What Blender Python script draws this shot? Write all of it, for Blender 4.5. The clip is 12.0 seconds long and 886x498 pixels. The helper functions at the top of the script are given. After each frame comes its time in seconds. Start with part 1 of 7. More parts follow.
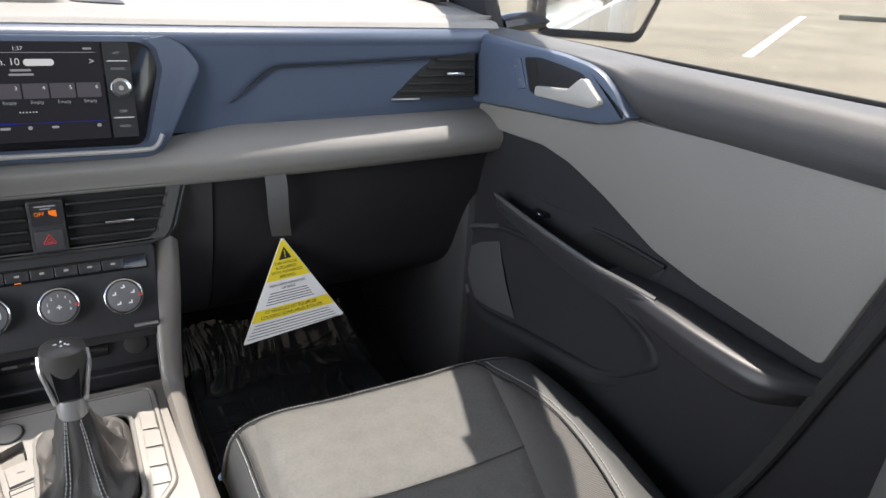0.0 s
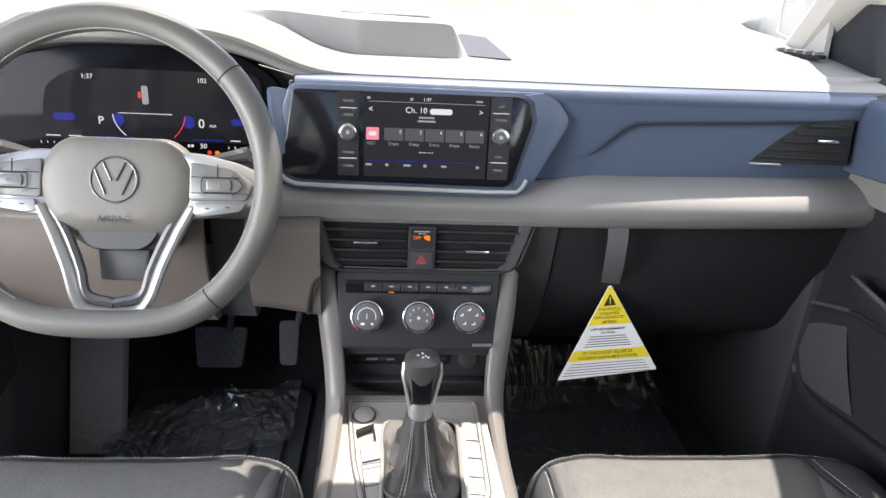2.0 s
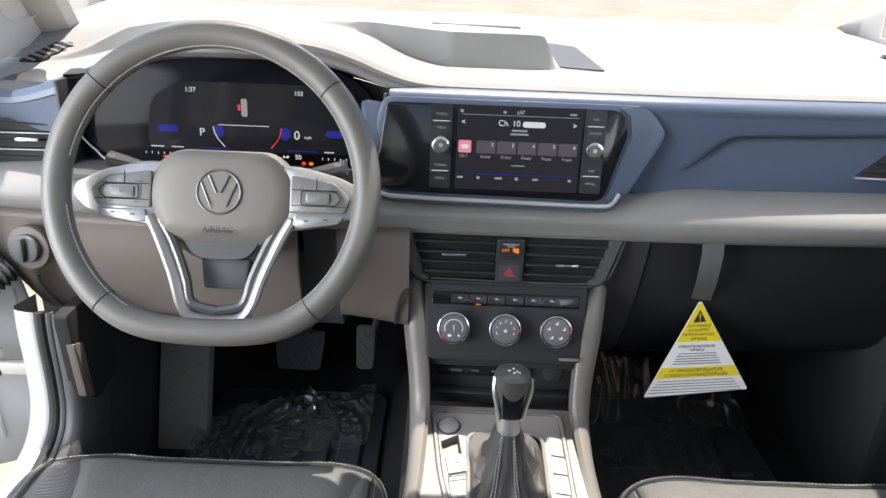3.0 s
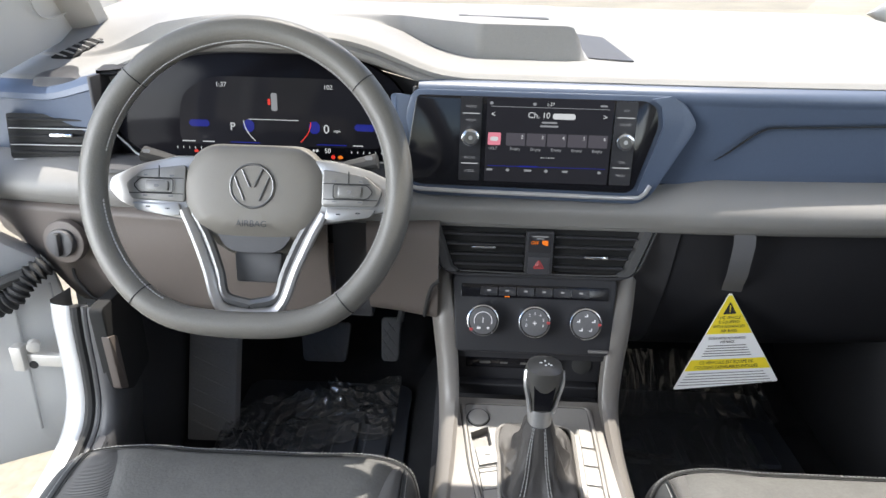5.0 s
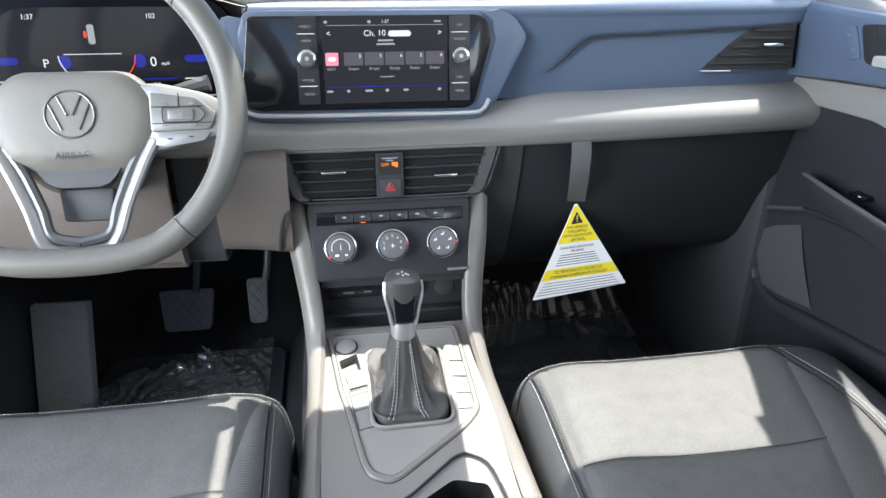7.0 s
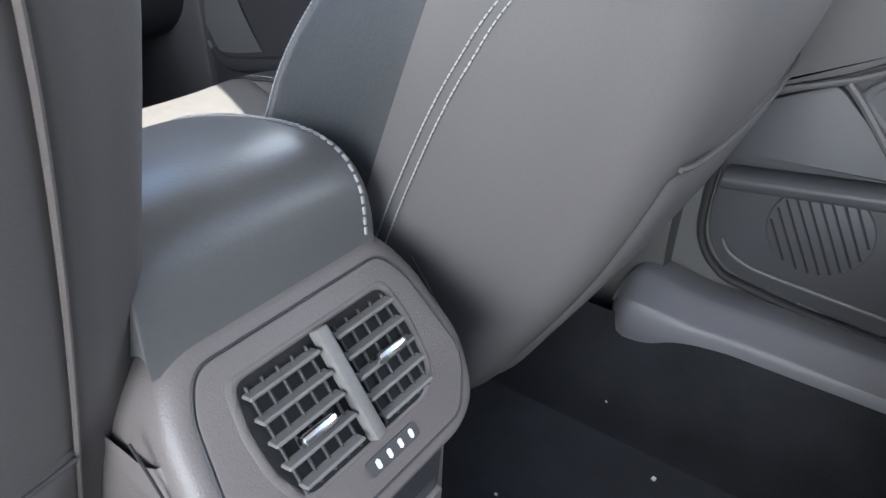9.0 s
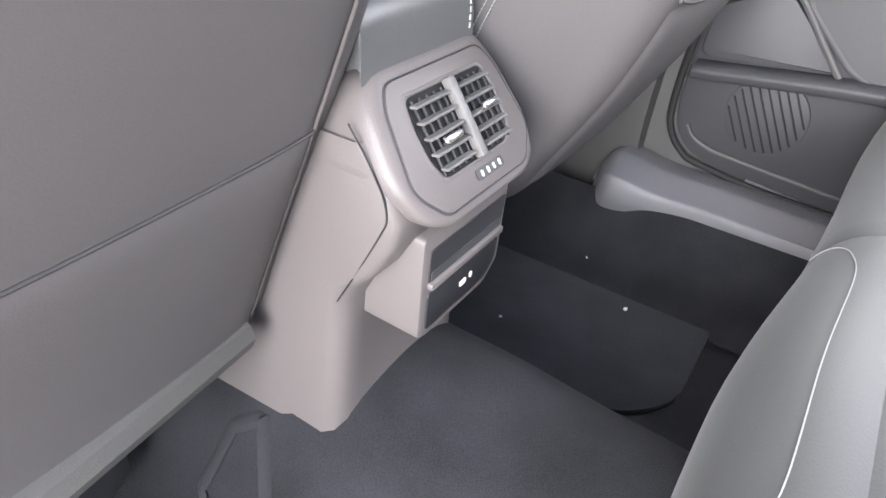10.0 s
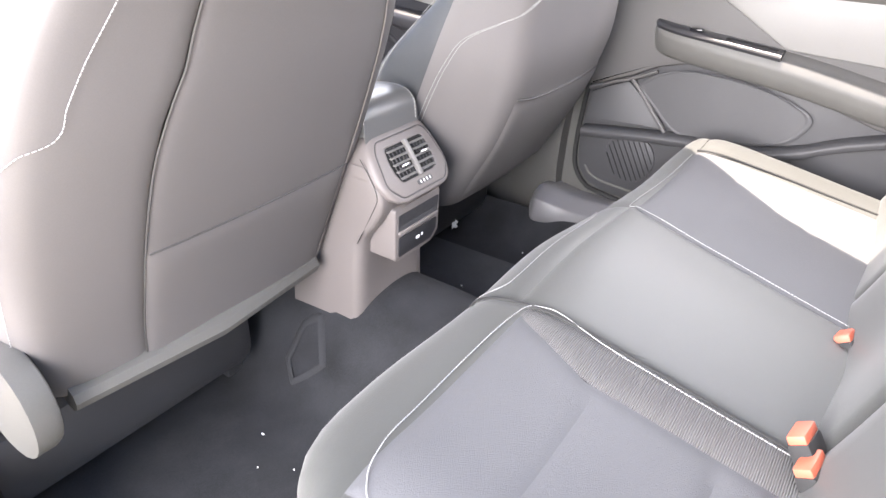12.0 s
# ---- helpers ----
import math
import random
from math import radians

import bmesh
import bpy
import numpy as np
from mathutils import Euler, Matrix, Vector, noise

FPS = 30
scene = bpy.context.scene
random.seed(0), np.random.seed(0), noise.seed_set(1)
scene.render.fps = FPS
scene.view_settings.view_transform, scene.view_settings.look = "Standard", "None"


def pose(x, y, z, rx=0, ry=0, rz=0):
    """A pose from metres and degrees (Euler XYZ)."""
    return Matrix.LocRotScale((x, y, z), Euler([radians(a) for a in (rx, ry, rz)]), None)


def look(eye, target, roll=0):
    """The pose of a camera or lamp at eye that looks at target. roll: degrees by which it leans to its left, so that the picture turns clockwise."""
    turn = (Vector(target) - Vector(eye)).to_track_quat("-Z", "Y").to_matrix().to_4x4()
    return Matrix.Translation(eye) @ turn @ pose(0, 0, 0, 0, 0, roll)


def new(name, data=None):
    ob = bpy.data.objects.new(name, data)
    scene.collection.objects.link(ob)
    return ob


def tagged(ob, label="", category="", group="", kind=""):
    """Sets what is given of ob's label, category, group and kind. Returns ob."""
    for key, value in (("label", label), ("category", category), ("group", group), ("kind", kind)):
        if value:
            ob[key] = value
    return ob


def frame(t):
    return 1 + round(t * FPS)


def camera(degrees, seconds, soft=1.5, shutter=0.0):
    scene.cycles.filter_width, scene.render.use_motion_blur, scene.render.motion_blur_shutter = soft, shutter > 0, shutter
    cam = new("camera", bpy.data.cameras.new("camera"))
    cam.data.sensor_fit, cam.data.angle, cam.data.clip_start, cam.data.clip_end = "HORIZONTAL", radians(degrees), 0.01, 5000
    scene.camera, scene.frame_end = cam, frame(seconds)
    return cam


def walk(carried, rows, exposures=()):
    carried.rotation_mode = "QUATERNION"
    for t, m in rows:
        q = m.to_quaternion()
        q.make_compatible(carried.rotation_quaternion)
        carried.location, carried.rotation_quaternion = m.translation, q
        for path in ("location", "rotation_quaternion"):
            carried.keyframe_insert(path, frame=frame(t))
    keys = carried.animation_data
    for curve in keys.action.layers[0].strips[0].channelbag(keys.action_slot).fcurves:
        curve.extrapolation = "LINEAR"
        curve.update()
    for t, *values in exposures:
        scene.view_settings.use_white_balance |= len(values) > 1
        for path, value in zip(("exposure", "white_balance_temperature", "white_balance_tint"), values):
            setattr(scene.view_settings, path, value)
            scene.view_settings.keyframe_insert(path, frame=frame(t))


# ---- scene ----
cam = camera(66.8, 12.0)
# seconds, eye, target, roll
PATH = [
    (0, (0.033, -0.969, 0.874), (0.976, 0.628, 0.126), 3.3),
    (0.5, (0.03, -0.97, 0.882), (0.732, 0.74, 0.118), 4.0),
    (1, (-0.014, -0.957, 0.906), (0.513, 0.8, 0.11), 4.5),
    (1.5, (-0.027, -0.959, 0.922), (0.295, 0.86, 0.156), 4.4),
    (2, (-0.049, -0.955, 0.933), (0.115, 0.89, 0.178), 3.2),
    (2.5, (-0.079, -0.947, 0.941), (-0.003, 0.897, 0.17), 2.7),
    (3, (-0.099, -0.944, 0.949), (-0.099, 0.904, 0.183), 2.3),
    (5, (-0.119, -0.946, 0.95), (-0.165, 0.891, 0.161), 1.5),
    (5.5, (-0.12, -0.943, 0.955), (-0.143, 0.887, 0.15), 1.4),
    (6, (-0.101, -0.948, 0.953), (-0.134, 0.879, 0.141), 0.8),
    (6.5, (-0.098, -0.959, 0.938), (-0.078, 0.872, 0.132), 0.5),
    (7, (-0.08, -0.989, 0.857), (0.224, 0.816, 0.051), 0.3),
    (7.5, (-0.028, -1.032, 0.743), (0.594, 0.689, -0.062), 0.0),
    (7.7, (-0.026, -1.04, 0.711), (0.706, 0.607, -0.157), -0.3),
    (9.3, (-0.218, -1.203, 0.64), (1.221, -0.27, -0.39), 1.7),
    (9.5, (-0.255, -1.208, 0.631), (1.181, -0.297, -0.421), 3.0),
    (10, (-0.382, -1.228, 0.628), (1.028, -0.379, -0.507), 4.7),
    (10.5, (-0.514, -1.298, 0.702), (0.942, -0.455, -0.38), 3.7),
    (11, (-0.601, -1.376, 0.772), (0.86, -0.477, -0.256), 2.8),
    (11.5, (-0.674, -1.461, 0.816), (0.77, -0.51, -0.189), 3.2),
    (12, (-0.795, -1.608, 0.833), (0.648, -0.632, -0.15), 1.5),
]
walk(cam, [(t, look(e, g, r)) for t, e, g, r in PATH],
     exposures=((0, 1.15, 6650, 13), (1.0, 1.62, 6650, 13), (1.5, 1.68, 6650, 13), (2.0, 1.63, 6650, 13), (2.5, 1.45, 6650, 13), (5.0, 1.3, 6500, 11), (6.4, 1.3, 6500, 11), (7.0, 1.95, 6250, 9), (7.5, 2.28, 5750, 6), (7.7, 2.05, 5700, 5), (9.3, 2.1, 6450, 13), (9.6, 2.32, 6500, 14), (10.0, 2.85, 6850, 17), (10.5, 3.3, 6950, 18), (11.5, 3.0, 6900, 17), (12.0, 2.95, 7050, 19)))

# ---------------------------------------------------------------- light
SUN_TO = Vector((0.115, 0.22, 0.967)).normalized()
world = bpy.data.worlds.new("sky")
scene.world = world
world.use_nodes = True
wn = world.node_tree
sky = wn.nodes.new("ShaderNodeTexSky")
sky.sky_type = "NISHITA"
sky.sun_disc = False
sky.sun_elevation = math.asin(SUN_TO.z)
sky.sun_rotation = math.atan2(SUN_TO.x, SUN_TO.y)
wn.links.new(sky.outputs[0], wn.nodes["Background"].inputs[0])
wn.nodes["Background"].inputs[1].default_value = 0.15
sun = new("sun", bpy.data.lights.new("sun", "SUN"))
sun.data.energy = 4.5
sun.data.angle = radians(0.53)
sun.data.color = (1.0, 0.945, 0.85)
sun.matrix_world = look((0, 0, 5), Vector((0, 0, 5)) - SUN_TO)


def opening_light(x, y, z, sx, sz, power, turn):
    """An added area lamp outside a door or window, standing in for sky light."""
    d = bpy.data.lights.new("opening_light", "AREA")
    d.shape, d.size, d.size_y, d.energy = "RECTANGLE", sx, sz, power
    d.color = (0.93, 0.97, 1.0)
    ob = new("opening_light", d)
    ob.matrix_world = look((x, y, z), (x + turn, y, z - 0.25))
    return ob


opening_light(-1.15, -0.42, 0.70, 0.9, 0.95, 5.8, 1)
opening_light(-1.75, -1.36, 0.92, 1.4, 1.1, 27.0, 1)
opening_light(0.80, -0.42, 1.00, 1.0, 0.36, 1.6, -1)
opening_light(0.80, -1.45, 0.98, 0.9, 0.36, 3.0, -1)

# ---------------------------------------------------------------- materials


def material(name, colour, rough=0.6, metal=0.0, vary=0.12, scale=300.0, bump=0.15, blotch=6.0, coat=0.0, sheen=0.0, ior=1.45):
    """Base colour with grain and blotches, and a fine relief."""
    m = bpy.data.materials.new(name)
    m.use_nodes = True
    nt = m.node_tree
    b = nt.nodes["Principled BSDF"]
    b.inputs["Roughness"].default_value = rough
    b.inputs["Metallic"].default_value = metal
    b.inputs["Coat Weight"].default_value = coat
    b.inputs["Sheen Weight"].default_value = sheen
    b.inputs["IOR"].default_value = ior
    tc = nt.nodes.new("ShaderNodeTexCoord")
    n1 = nt.nodes.new("ShaderNodeTexNoise")
    n1.inputs["Scale"].default_value = scale
    n1.inputs["Detail"].default_value = 3
    n2 = nt.nodes.new("ShaderNodeTexNoise")
    n2.inputs["Scale"].default_value = blotch
    n2.inputs["Detail"].default_value = 4
    nt.links.new(tc.outputs["Object"], n1.inputs["Vector"])
    nt.links.new(tc.outputs["Object"], n2.inputs["Vector"])
    mix = nt.nodes.new("ShaderNodeMath")
    mix.operation = "ADD"
    nt.links.new(n1.outputs["Fac"], mix.inputs[0])
    nt.links.new(n2.outputs["Fac"], mix.inputs[1])
    mr = nt.nodes.new("ShaderNodeMapRange")
    mr.inputs["From Min"].default_value = 0.6
    mr.inputs["From Max"].default_value = 1.4
    mr.inputs["To Min"].default_value = 1 - vary
    mr.inputs["To Max"].default_value = 1 + vary
    nt.links.new(mix.outputs[0], mr.inputs["Value"])
    vm = nt.nodes.new("ShaderNodeVectorMath")
    vm.operation = "SCALE"
    vm.inputs[0].default_value = colour
    nt.links.new(mr.outputs[0], vm.inputs["Scale"])
    nt.links.new(vm.outputs[0], b.inputs["Base Color"])
    if bump:
        bp = nt.nodes.new("ShaderNodeBump")
        bp.inputs["Strength"].default_value = bump
        bp.inputs["Distance"].default_value = 0.001
        nt.links.new(n1.outputs["Fac"], bp.inputs["Height"])
        nt.links.new(bp.outputs[0], b.inputs["Normal"])
    return m


def glow(name, colour, strength):
    m = bpy.data.materials.new(name)
    m.use_nodes = True
    b = m.node_tree.nodes["Principled BSDF"]
    b.inputs["Base Color"].default_value = (0.01, 0.01, 0.012, 1)
    b.inputs["Roughness"].default_value = 0.08
    b.inputs["Specular IOR Level"].default_value = 0.14
    b.inputs["Emission Color"].default_value = (*colour, 1)
    b.inputs["Emission Strength"].default_value = strength
    return m


def pane_material(name, tint, gloss, rough=0.02, milk=0.0):
    m = bpy.data.materials.new(name)
    m.use_nodes = True
    nt = m.node_tree
    nt.nodes.remove(nt.nodes["Principled BSDF"])
    tr = nt.nodes.new("ShaderNodeBsdfTransparent")
    tr.inputs[0].default_value = (*tint, 1)
    gl = nt.nodes.new("ShaderNodeBsdfGlossy")
    gl.inputs["Roughness"].default_value = rough
    lw = nt.nodes.new("ShaderNodeLayerWeight")
    pw = nt.nodes.new("ShaderNodeMath")
    pw.operation = "POWER"
    pw.inputs[1].default_value = 4.0
    nt.links.new(lw.outputs["Facing"], pw.inputs[0])
    fr = nt.nodes.new("ShaderNodeMapRange")
    fr.inputs["To Min"].default_value = gloss
    fr.inputs["To Max"].default_value = 0.85
    nt.links.new(pw.outputs[0], fr.inputs["Value"])
    mx = nt.nodes.new("ShaderNodeMixShader")
    nt.links.new(fr.outputs[0], mx.inputs[0])
    if milk:
        df = nt.nodes.new("ShaderNodeBsdfDiffuse")
        df.inputs[0].default_value = (0.8, 0.82, 0.85, 1)
        mk = nt.nodes.new("ShaderNodeMixShader")
        mk.inputs[0].default_value = milk
        nt.links.new(tr.outputs[0], mk.inputs[1])
        nt.links.new(df.outputs[0], mk.inputs[2])
        nt.links.new(mk.outputs[0], mx.inputs[1])
    else:
        nt.links.new(tr.outputs[0], mx.inputs[1])
    nt.links.new(gl.outputs[0], mx.inputs[2])
    nt.links.new(mx.outputs[0], nt.nodes["Material Output"].inputs[0])
    return m


PAD = material("soft dash plastic", (0.235, 0.23, 0.22), 0.62, scale=900, bump=0.5, vary=0.15)
DECOR = material("blue grey satin trim", (0.068, 0.09, 0.135), 0.38, vary=0.06, bump=0.05)
LIGHT = material("light grey plastic", (0.185, 0.18, 0.172), 0.5, scale=700, bump=0.25, vary=0.06)
DARK = material("black grained plastic", (0.034, 0.034, 0.037), 0.5, scale=900, bump=0.4)
GREY = material("mid grey plastic", (0.098, 0.096, 0.09), 0.5, scale=900, bump=0.35)
RAIL = material("satin grey console trim", (0.165, 0.153, 0.14), 0.4, vary=0.05, bump=0.05)
GLOSS = material("gloss black", (0.008, 0.008, 0.01), 0.12, vary=0.05, bump=0)
CHROME = material("chrome", (0.75, 0.76, 0.78), 0.18, metal=1, vary=0.03, bump=0)
SILVER = material("satin silver", (0.55, 0.55, 0.55), 0.38, metal=0.8, vary=0.03, bump=0)
LEATHER = material("grey wheel leather", (0.112, 0.107, 0.096), 0.42, scale=500, bump=0.35, vary=0.1)
VINYL = material("dark grey leatherette", (0.050, 0.052, 0.053), 0.5, scale=420, bump=0.3, vary=0.08)
VINYL_IN = material("dark grey insert", (0.09, 0.089, 0.085), 0.7, scale=260, bump=0.5, vary=0.16, blotch=38)
BACKREST = material("grey leatherette back", (0.115, 0.108, 0.107), 0.52, scale=700, bump=0.12, vary=0.06)
CARPET = material("black carpet", (0.0185, 0.0195, 0.0225), 0.95, scale=700, bump=1.0, vary=0.7, blotch=11)
THREAD = material("white thread", (0.33, 0.33, 0.325), 0.8, bump=0.3, scale=1500)
CREAM = material("headliner and pillar trim", (0.46, 0.44, 0.40), 0.85, scale=900, bump=0.3, vary=0.05)
WHITE = material("white car paint", (0.45, 0.455, 0.455), 0.25, coat=0.6, vary=0.02, bump=0)
RUBBER = material("black rubber", (0.02, 0.02, 0.02), 0.75, bump=0.2)
GROUND = material("sun bleached concrete", (0.225, 0.20, 0.152), 0.9, scale=30, blotch=0.9, bump=0.4, vary=0.3)
PAINT = material("white road paint", (0.75, 0.75, 0.72), 0.8, vary=0.1, scale=60)
YELLOW = material("yellow print", (0.85, 0.68, 0.03), 0.6, vary=0.02, bump=0)
PAPER = material("white card", (0.8, 0.8, 0.8), 0.6, vary=0.02, bump=0)
INK = material("black print", (0.02, 0.02, 0.02), 0.6, bump=0)
RED = material("red plastic", (0.42, 0.05, 0.05), 0.45, bump=0)
SCREEN = glow("lit screen", (0.05, 0.05, 0.06), 0.12)
PANE = pane_material("window glass", (0.90, 0.90, 0.88), 0.04)

VINYL_RR = material("grey seat fabric", (0.082, 0.083, 0.087), 0.7, scale=700, bump=0.5, vary=0.1)
SILVERD = material("dark satin metal", (0.12, 0.12, 0.12), 0.3, metal=0.4, vary=0.03, bump=0)
GREYD = material("dark grey grained plastic", (0.055, 0.055, 0.058), 0.5, scale=900, bump=0.35)
SEAM = material("dark piping", (0.05, 0.048, 0.047), 0.6, bump=0.1)
MIRROR = material("mirror glass silver", (0.9, 0.9, 0.9), 0.02, metal=1, vary=0.0, bump=0)


def ribbed(name, colour, scale):
    m = material(name, colour, 0.7, bump=0.0, vary=0.08)
    nt = m.node_tree
    tc = nt.nodes.new("ShaderNodeTexCoord")
    w = nt.nodes.new("ShaderNodeTexWave")
    w.bands_direction = "Y"
    w.inputs["Scale"].default_value = scale
    w.inputs["Distortion"].default_value = 0.15
    nt.links.new(tc.outputs["Object"], w.inputs["Vector"])
    bp = nt.nodes.new("ShaderNodeBump")
    bp.inputs["Strength"].default_value = 0.9
    bp.inputs["Distance"].default_value = 0.0015
    nt.links.new(w.outputs["Fac"], bp.inputs["Height"])
    nt.links.new(bp.outputs[0], nt.nodes["Principled BSDF"].inputs["Normal"])
    return m


MESH = ribbed("ribbed fabric", (0.125, 0.122, 0.118), 130.0)

GREYK = material("warm grey grained plastic", (0.098, 0.082, 0.073), 0.55, scale=900, bump=0.35)
GREYS = material("grey slat plastic", (0.16, 0.155, 0.15), 0.45, bump=0.1)
LIGHT_R = material("pale grey console plastic", (0.142, 0.127, 0.122), 0.40, scale=900, bump=0.3, vary=0.05)
SILVER_TRIM = material("brushed light trim", (0.42, 0.41, 0.39), 0.4, metal=0.3, vary=0.05, scale=200, bump=0.05)
PLATE_TRIM = material("satin shifter plate", (0.21, 0.20, 0.187), 0.36, vary=0.05, scale=200, bump=0.04)
SILL = material("grey sill plastic", (0.135, 0.132, 0.138), 0.40, scale=900, bump=0.25, vary=0.08, sheen=0.05)
DOORB = material("black door plastic", (0.021, 0.021, 0.024), 0.6, scale=900, bump=0.4, ior=1.3)
BUCKLE = material("faded red buckle plastic", (0.50, 0.12, 0.07), 0.5, vary=0.05, bump=0)
PADS = material("satin button pad", (0.20, 0.195, 0.185), 0.38, metal=0.35, vary=0.04, bump=0)
PANEL = material("matt black panel", (0.026, 0.026, 0.029), 0.5, vary=0.08, bump=0.1, ior=1.35)
DARKM = material("matt dark button", (0.045, 0.045, 0.05), 0.5, vary=0.05, bump=0.0)
# Near-black for hollows; on flat plates it puts their shade into the colour.
BLACK = material("near-black for shaded hollows", (0.008, 0.008, 0.008), 0.8, bump=0)
KNOB = material("grey knob face", (0.13, 0.13, 0.135), 0.45, metal=0.2, bump=0)
COVER = material("airbag cover vinyl", (0.15, 0.14, 0.122), 0.46, scale=800, bump=0.3, vary=0.06)
# Pedal and foot rest colours are raised to make up for missing footwell light.
RUBBER_G = material("mid grey pedal rubber", (0.11, 0.11, 0.112), 0.6, bump=0.2)
RUBBER_L = material("pale foot rest rubber", (0.30, 0.30, 0.31), 0.7, bump=0.3)
RUBBER_M = material("black mat rubber", (0.055, 0.06, 0.072), 0.45, bump=0.3)
CARPET_D = material("dark mat carpet", (0.0235, 0.0255, 0.031), 0.95, scale=600, bump=1.0, vary=0.4, blotch=16, sheen=0.1)
BOOT = material("dark boot leather", (0.046, 0.043, 0.041), 0.58, scale=500, bump=0.4, vary=0.12)
CARPET_L = material("pale pressed carpet", (0.027, 0.028, 0.031), 0.95, scale=700, bump=1.0, vary=0.3)
STRAP = material("grey strap card", (0.10, 0.10, 0.105), 0.6, vary=0.05, bump=0)
STOP = material("weathered concrete block", (0.22, 0.21, 0.17), 0.9, scale=50, bump=0.5, vary=0.2)
CLUSTER_LIT = glow("dark instrument screen", (0.03, 0.03, 0.04), 0.05)
TILE = glow("dim tile", (0.09, 0.085, 0.1), 0.35)
WHITE_LIT = glow("white lit print", (0.85, 0.88, 0.9), 0.3)
GREY_LIT = glow("grey lit print", (0.5, 0.52, 0.55), 0.22)
BLUE = glow("blue lit print", (0.03, 0.05, 0.7), 0.13)
RED_LIT = glow("red lit print", (0.9, 0.05, 0.03), 0.35)
AMBER = glow("amber lit print", (1.0, 0.25, 0.02), 0.35)
PINK = glow("pink lit tile", (0.75, 0.25, 0.32), 0.4)
FILM = pane_material("clear plastic film", (0.86, 0.87, 0.9), 0.30, 0.06, 0.08)
BENCH = material("olive grey leatherette", (0.041, 0.043, 0.040), 0.50, scale=600, bump=0.15, vary=0.08, sheen=0.13)
CLUSTER = material("black cluster glass", (0.006, 0.006, 0.008), 0.1, vary=0.05, bump=0, ior=1.13)
SATIN = material("satin wheel trim", (0.36, 0.355, 0.35), 0.36, metal=0.7, vary=0.03, bump=0)
RDOOR = material("warm grey soft door plastic", (0.084, 0.081, 0.080), 0.55, scale=900, bump=0.3, vary=0.06)
SWITCH = material("dark satin switch plastic", (0.03, 0.03, 0.033), 0.3, vary=0.05, bump=0)
KNOBT = material("smooth grey knob leather", (0.06, 0.058, 0.055), 0.32, vary=0.06, bump=0.05)
ARMR = material("satin black armrest", (0.024, 0.024, 0.027), 0.42, scale=700, bump=0.12, vary=0.08)
ARM = material("smooth armrest vinyl", (0.112, 0.113, 0.114), 0.32, scale=420, bump=0.1, vary=0.06)

# ---------------------------------------------------------------- mesh helpers


def part(name, bm, mat, parent=None, label="", smooth=True, angle=35):
    """Links a bmesh as one mesh object, under a thing or a part."""
    bmesh.ops.recalc_face_normals(bm, faces=bm.faces)
    me = bpy.data.meshes.new(name)
    if smooth:
        lim = radians(angle)
        for f in bm.faces:
            f.smooth = True
        for e in bm.edges:
            if len(e.link_faces) == 2 and e.calc_face_angle(0) > lim:
                e.smooth = False
    bm.to_mesh(me)
    bm.free()
    me.materials.append(mat)
    ob = new(name, me)
    ob.parent = parent
    if label:
        tagged(ob, label)
    return ob


def thing(name, label, category, at=(0, 0, 0), group="", kind=""):
    ob = new(name)
    ob.empty_display_size = 0.05
    return tagged(ob, label, category, group, kind)


def axes(origin, right, up):
    """A frame whose x is right, y is up and z points out of the face."""
    r = Vector(right).normalized()
    u = Vector(up)
    u = (u - r * u.dot(r)).normalized()
    n = r.cross(u)
    m = Matrix((r, u, n)).transposed().to_4x4()
    m.translation = Vector(origin)
    return m


def plate(outline, depth, m=Matrix(), bevel=0.0, seg=2, bm=None):
    """A flat plate with that outline in x and y, its face at z = 0 and its back depth behind."""
    bm0 = bmesh.new()
    vs = [bm0.verts.new((p[0], p[1], 0)) for p in outline]
    face = bm0.faces.new(vs)
    ex = bmesh.ops.extrude_face_region(bm0, geom=[face])
    for v in ex["geom"]:
        if isinstance(v, bmesh.types.BMVert):
            v.co.z -= depth
    bmesh.ops.recalc_face_normals(bm0, faces=bm0.faces)
    if bevel:
        es = [e for e in bm0.edges if abs(e.verts[0].co.z) < 1e-6 and abs(e.verts[1].co.z) < 1e-6]
        bmesh.ops.bevel(bm0, geom=es, offset=bevel, segments=seg, affect="EDGES", profile=0.5)
    bm0.transform(m)
    return merge(bm, bm0)


def merge(bm, other):
    if bm is None:
        return other
    me = bpy.data.meshes.new("tmp")
    other.to_mesh(me)
    bm.from_mesh(me)
    bpy.data.meshes.remove(me)
    other.free()
    return bm


def rrect(w, h, r, cx=0.0, cy=0.0, n=5):
    """A rectangle with rounded corners."""
    out = []
    for qx, qy, a0 in ((1, 1, 0), (-1, 1, 90), (-1, -1, 180), (1, -1, 270)):
        for i in range(n + 1):
            a = radians(a0 + 90 * i / n)
            out.append((cx + qx * (w / 2 - r) + r * math.cos(a), cy + qy * (h / 2 - r) + r * math.sin(a)))
    return out


def rpoly(pts, r, n=4):
    """A polygon with rounded corners."""
    out = []
    k = len(pts)
    for i in range(k):
        p, a, b = Vector(pts[i]), Vector(pts[i - 1]), Vector(pts[(i + 1) % k])
        da, db = a - p, b - p
        rr = min(r, da.length * 0.45, db.length * 0.45)
        s, e = p + da.normalized() * rr, p + db.normalized() * rr
        for j in range(n + 1):
            t = j / n
            q = s * (1 - t) ** 2 + p * 2 * t * (1 - t) + e * t * t
            out.append((q.x, q.y))
    return out


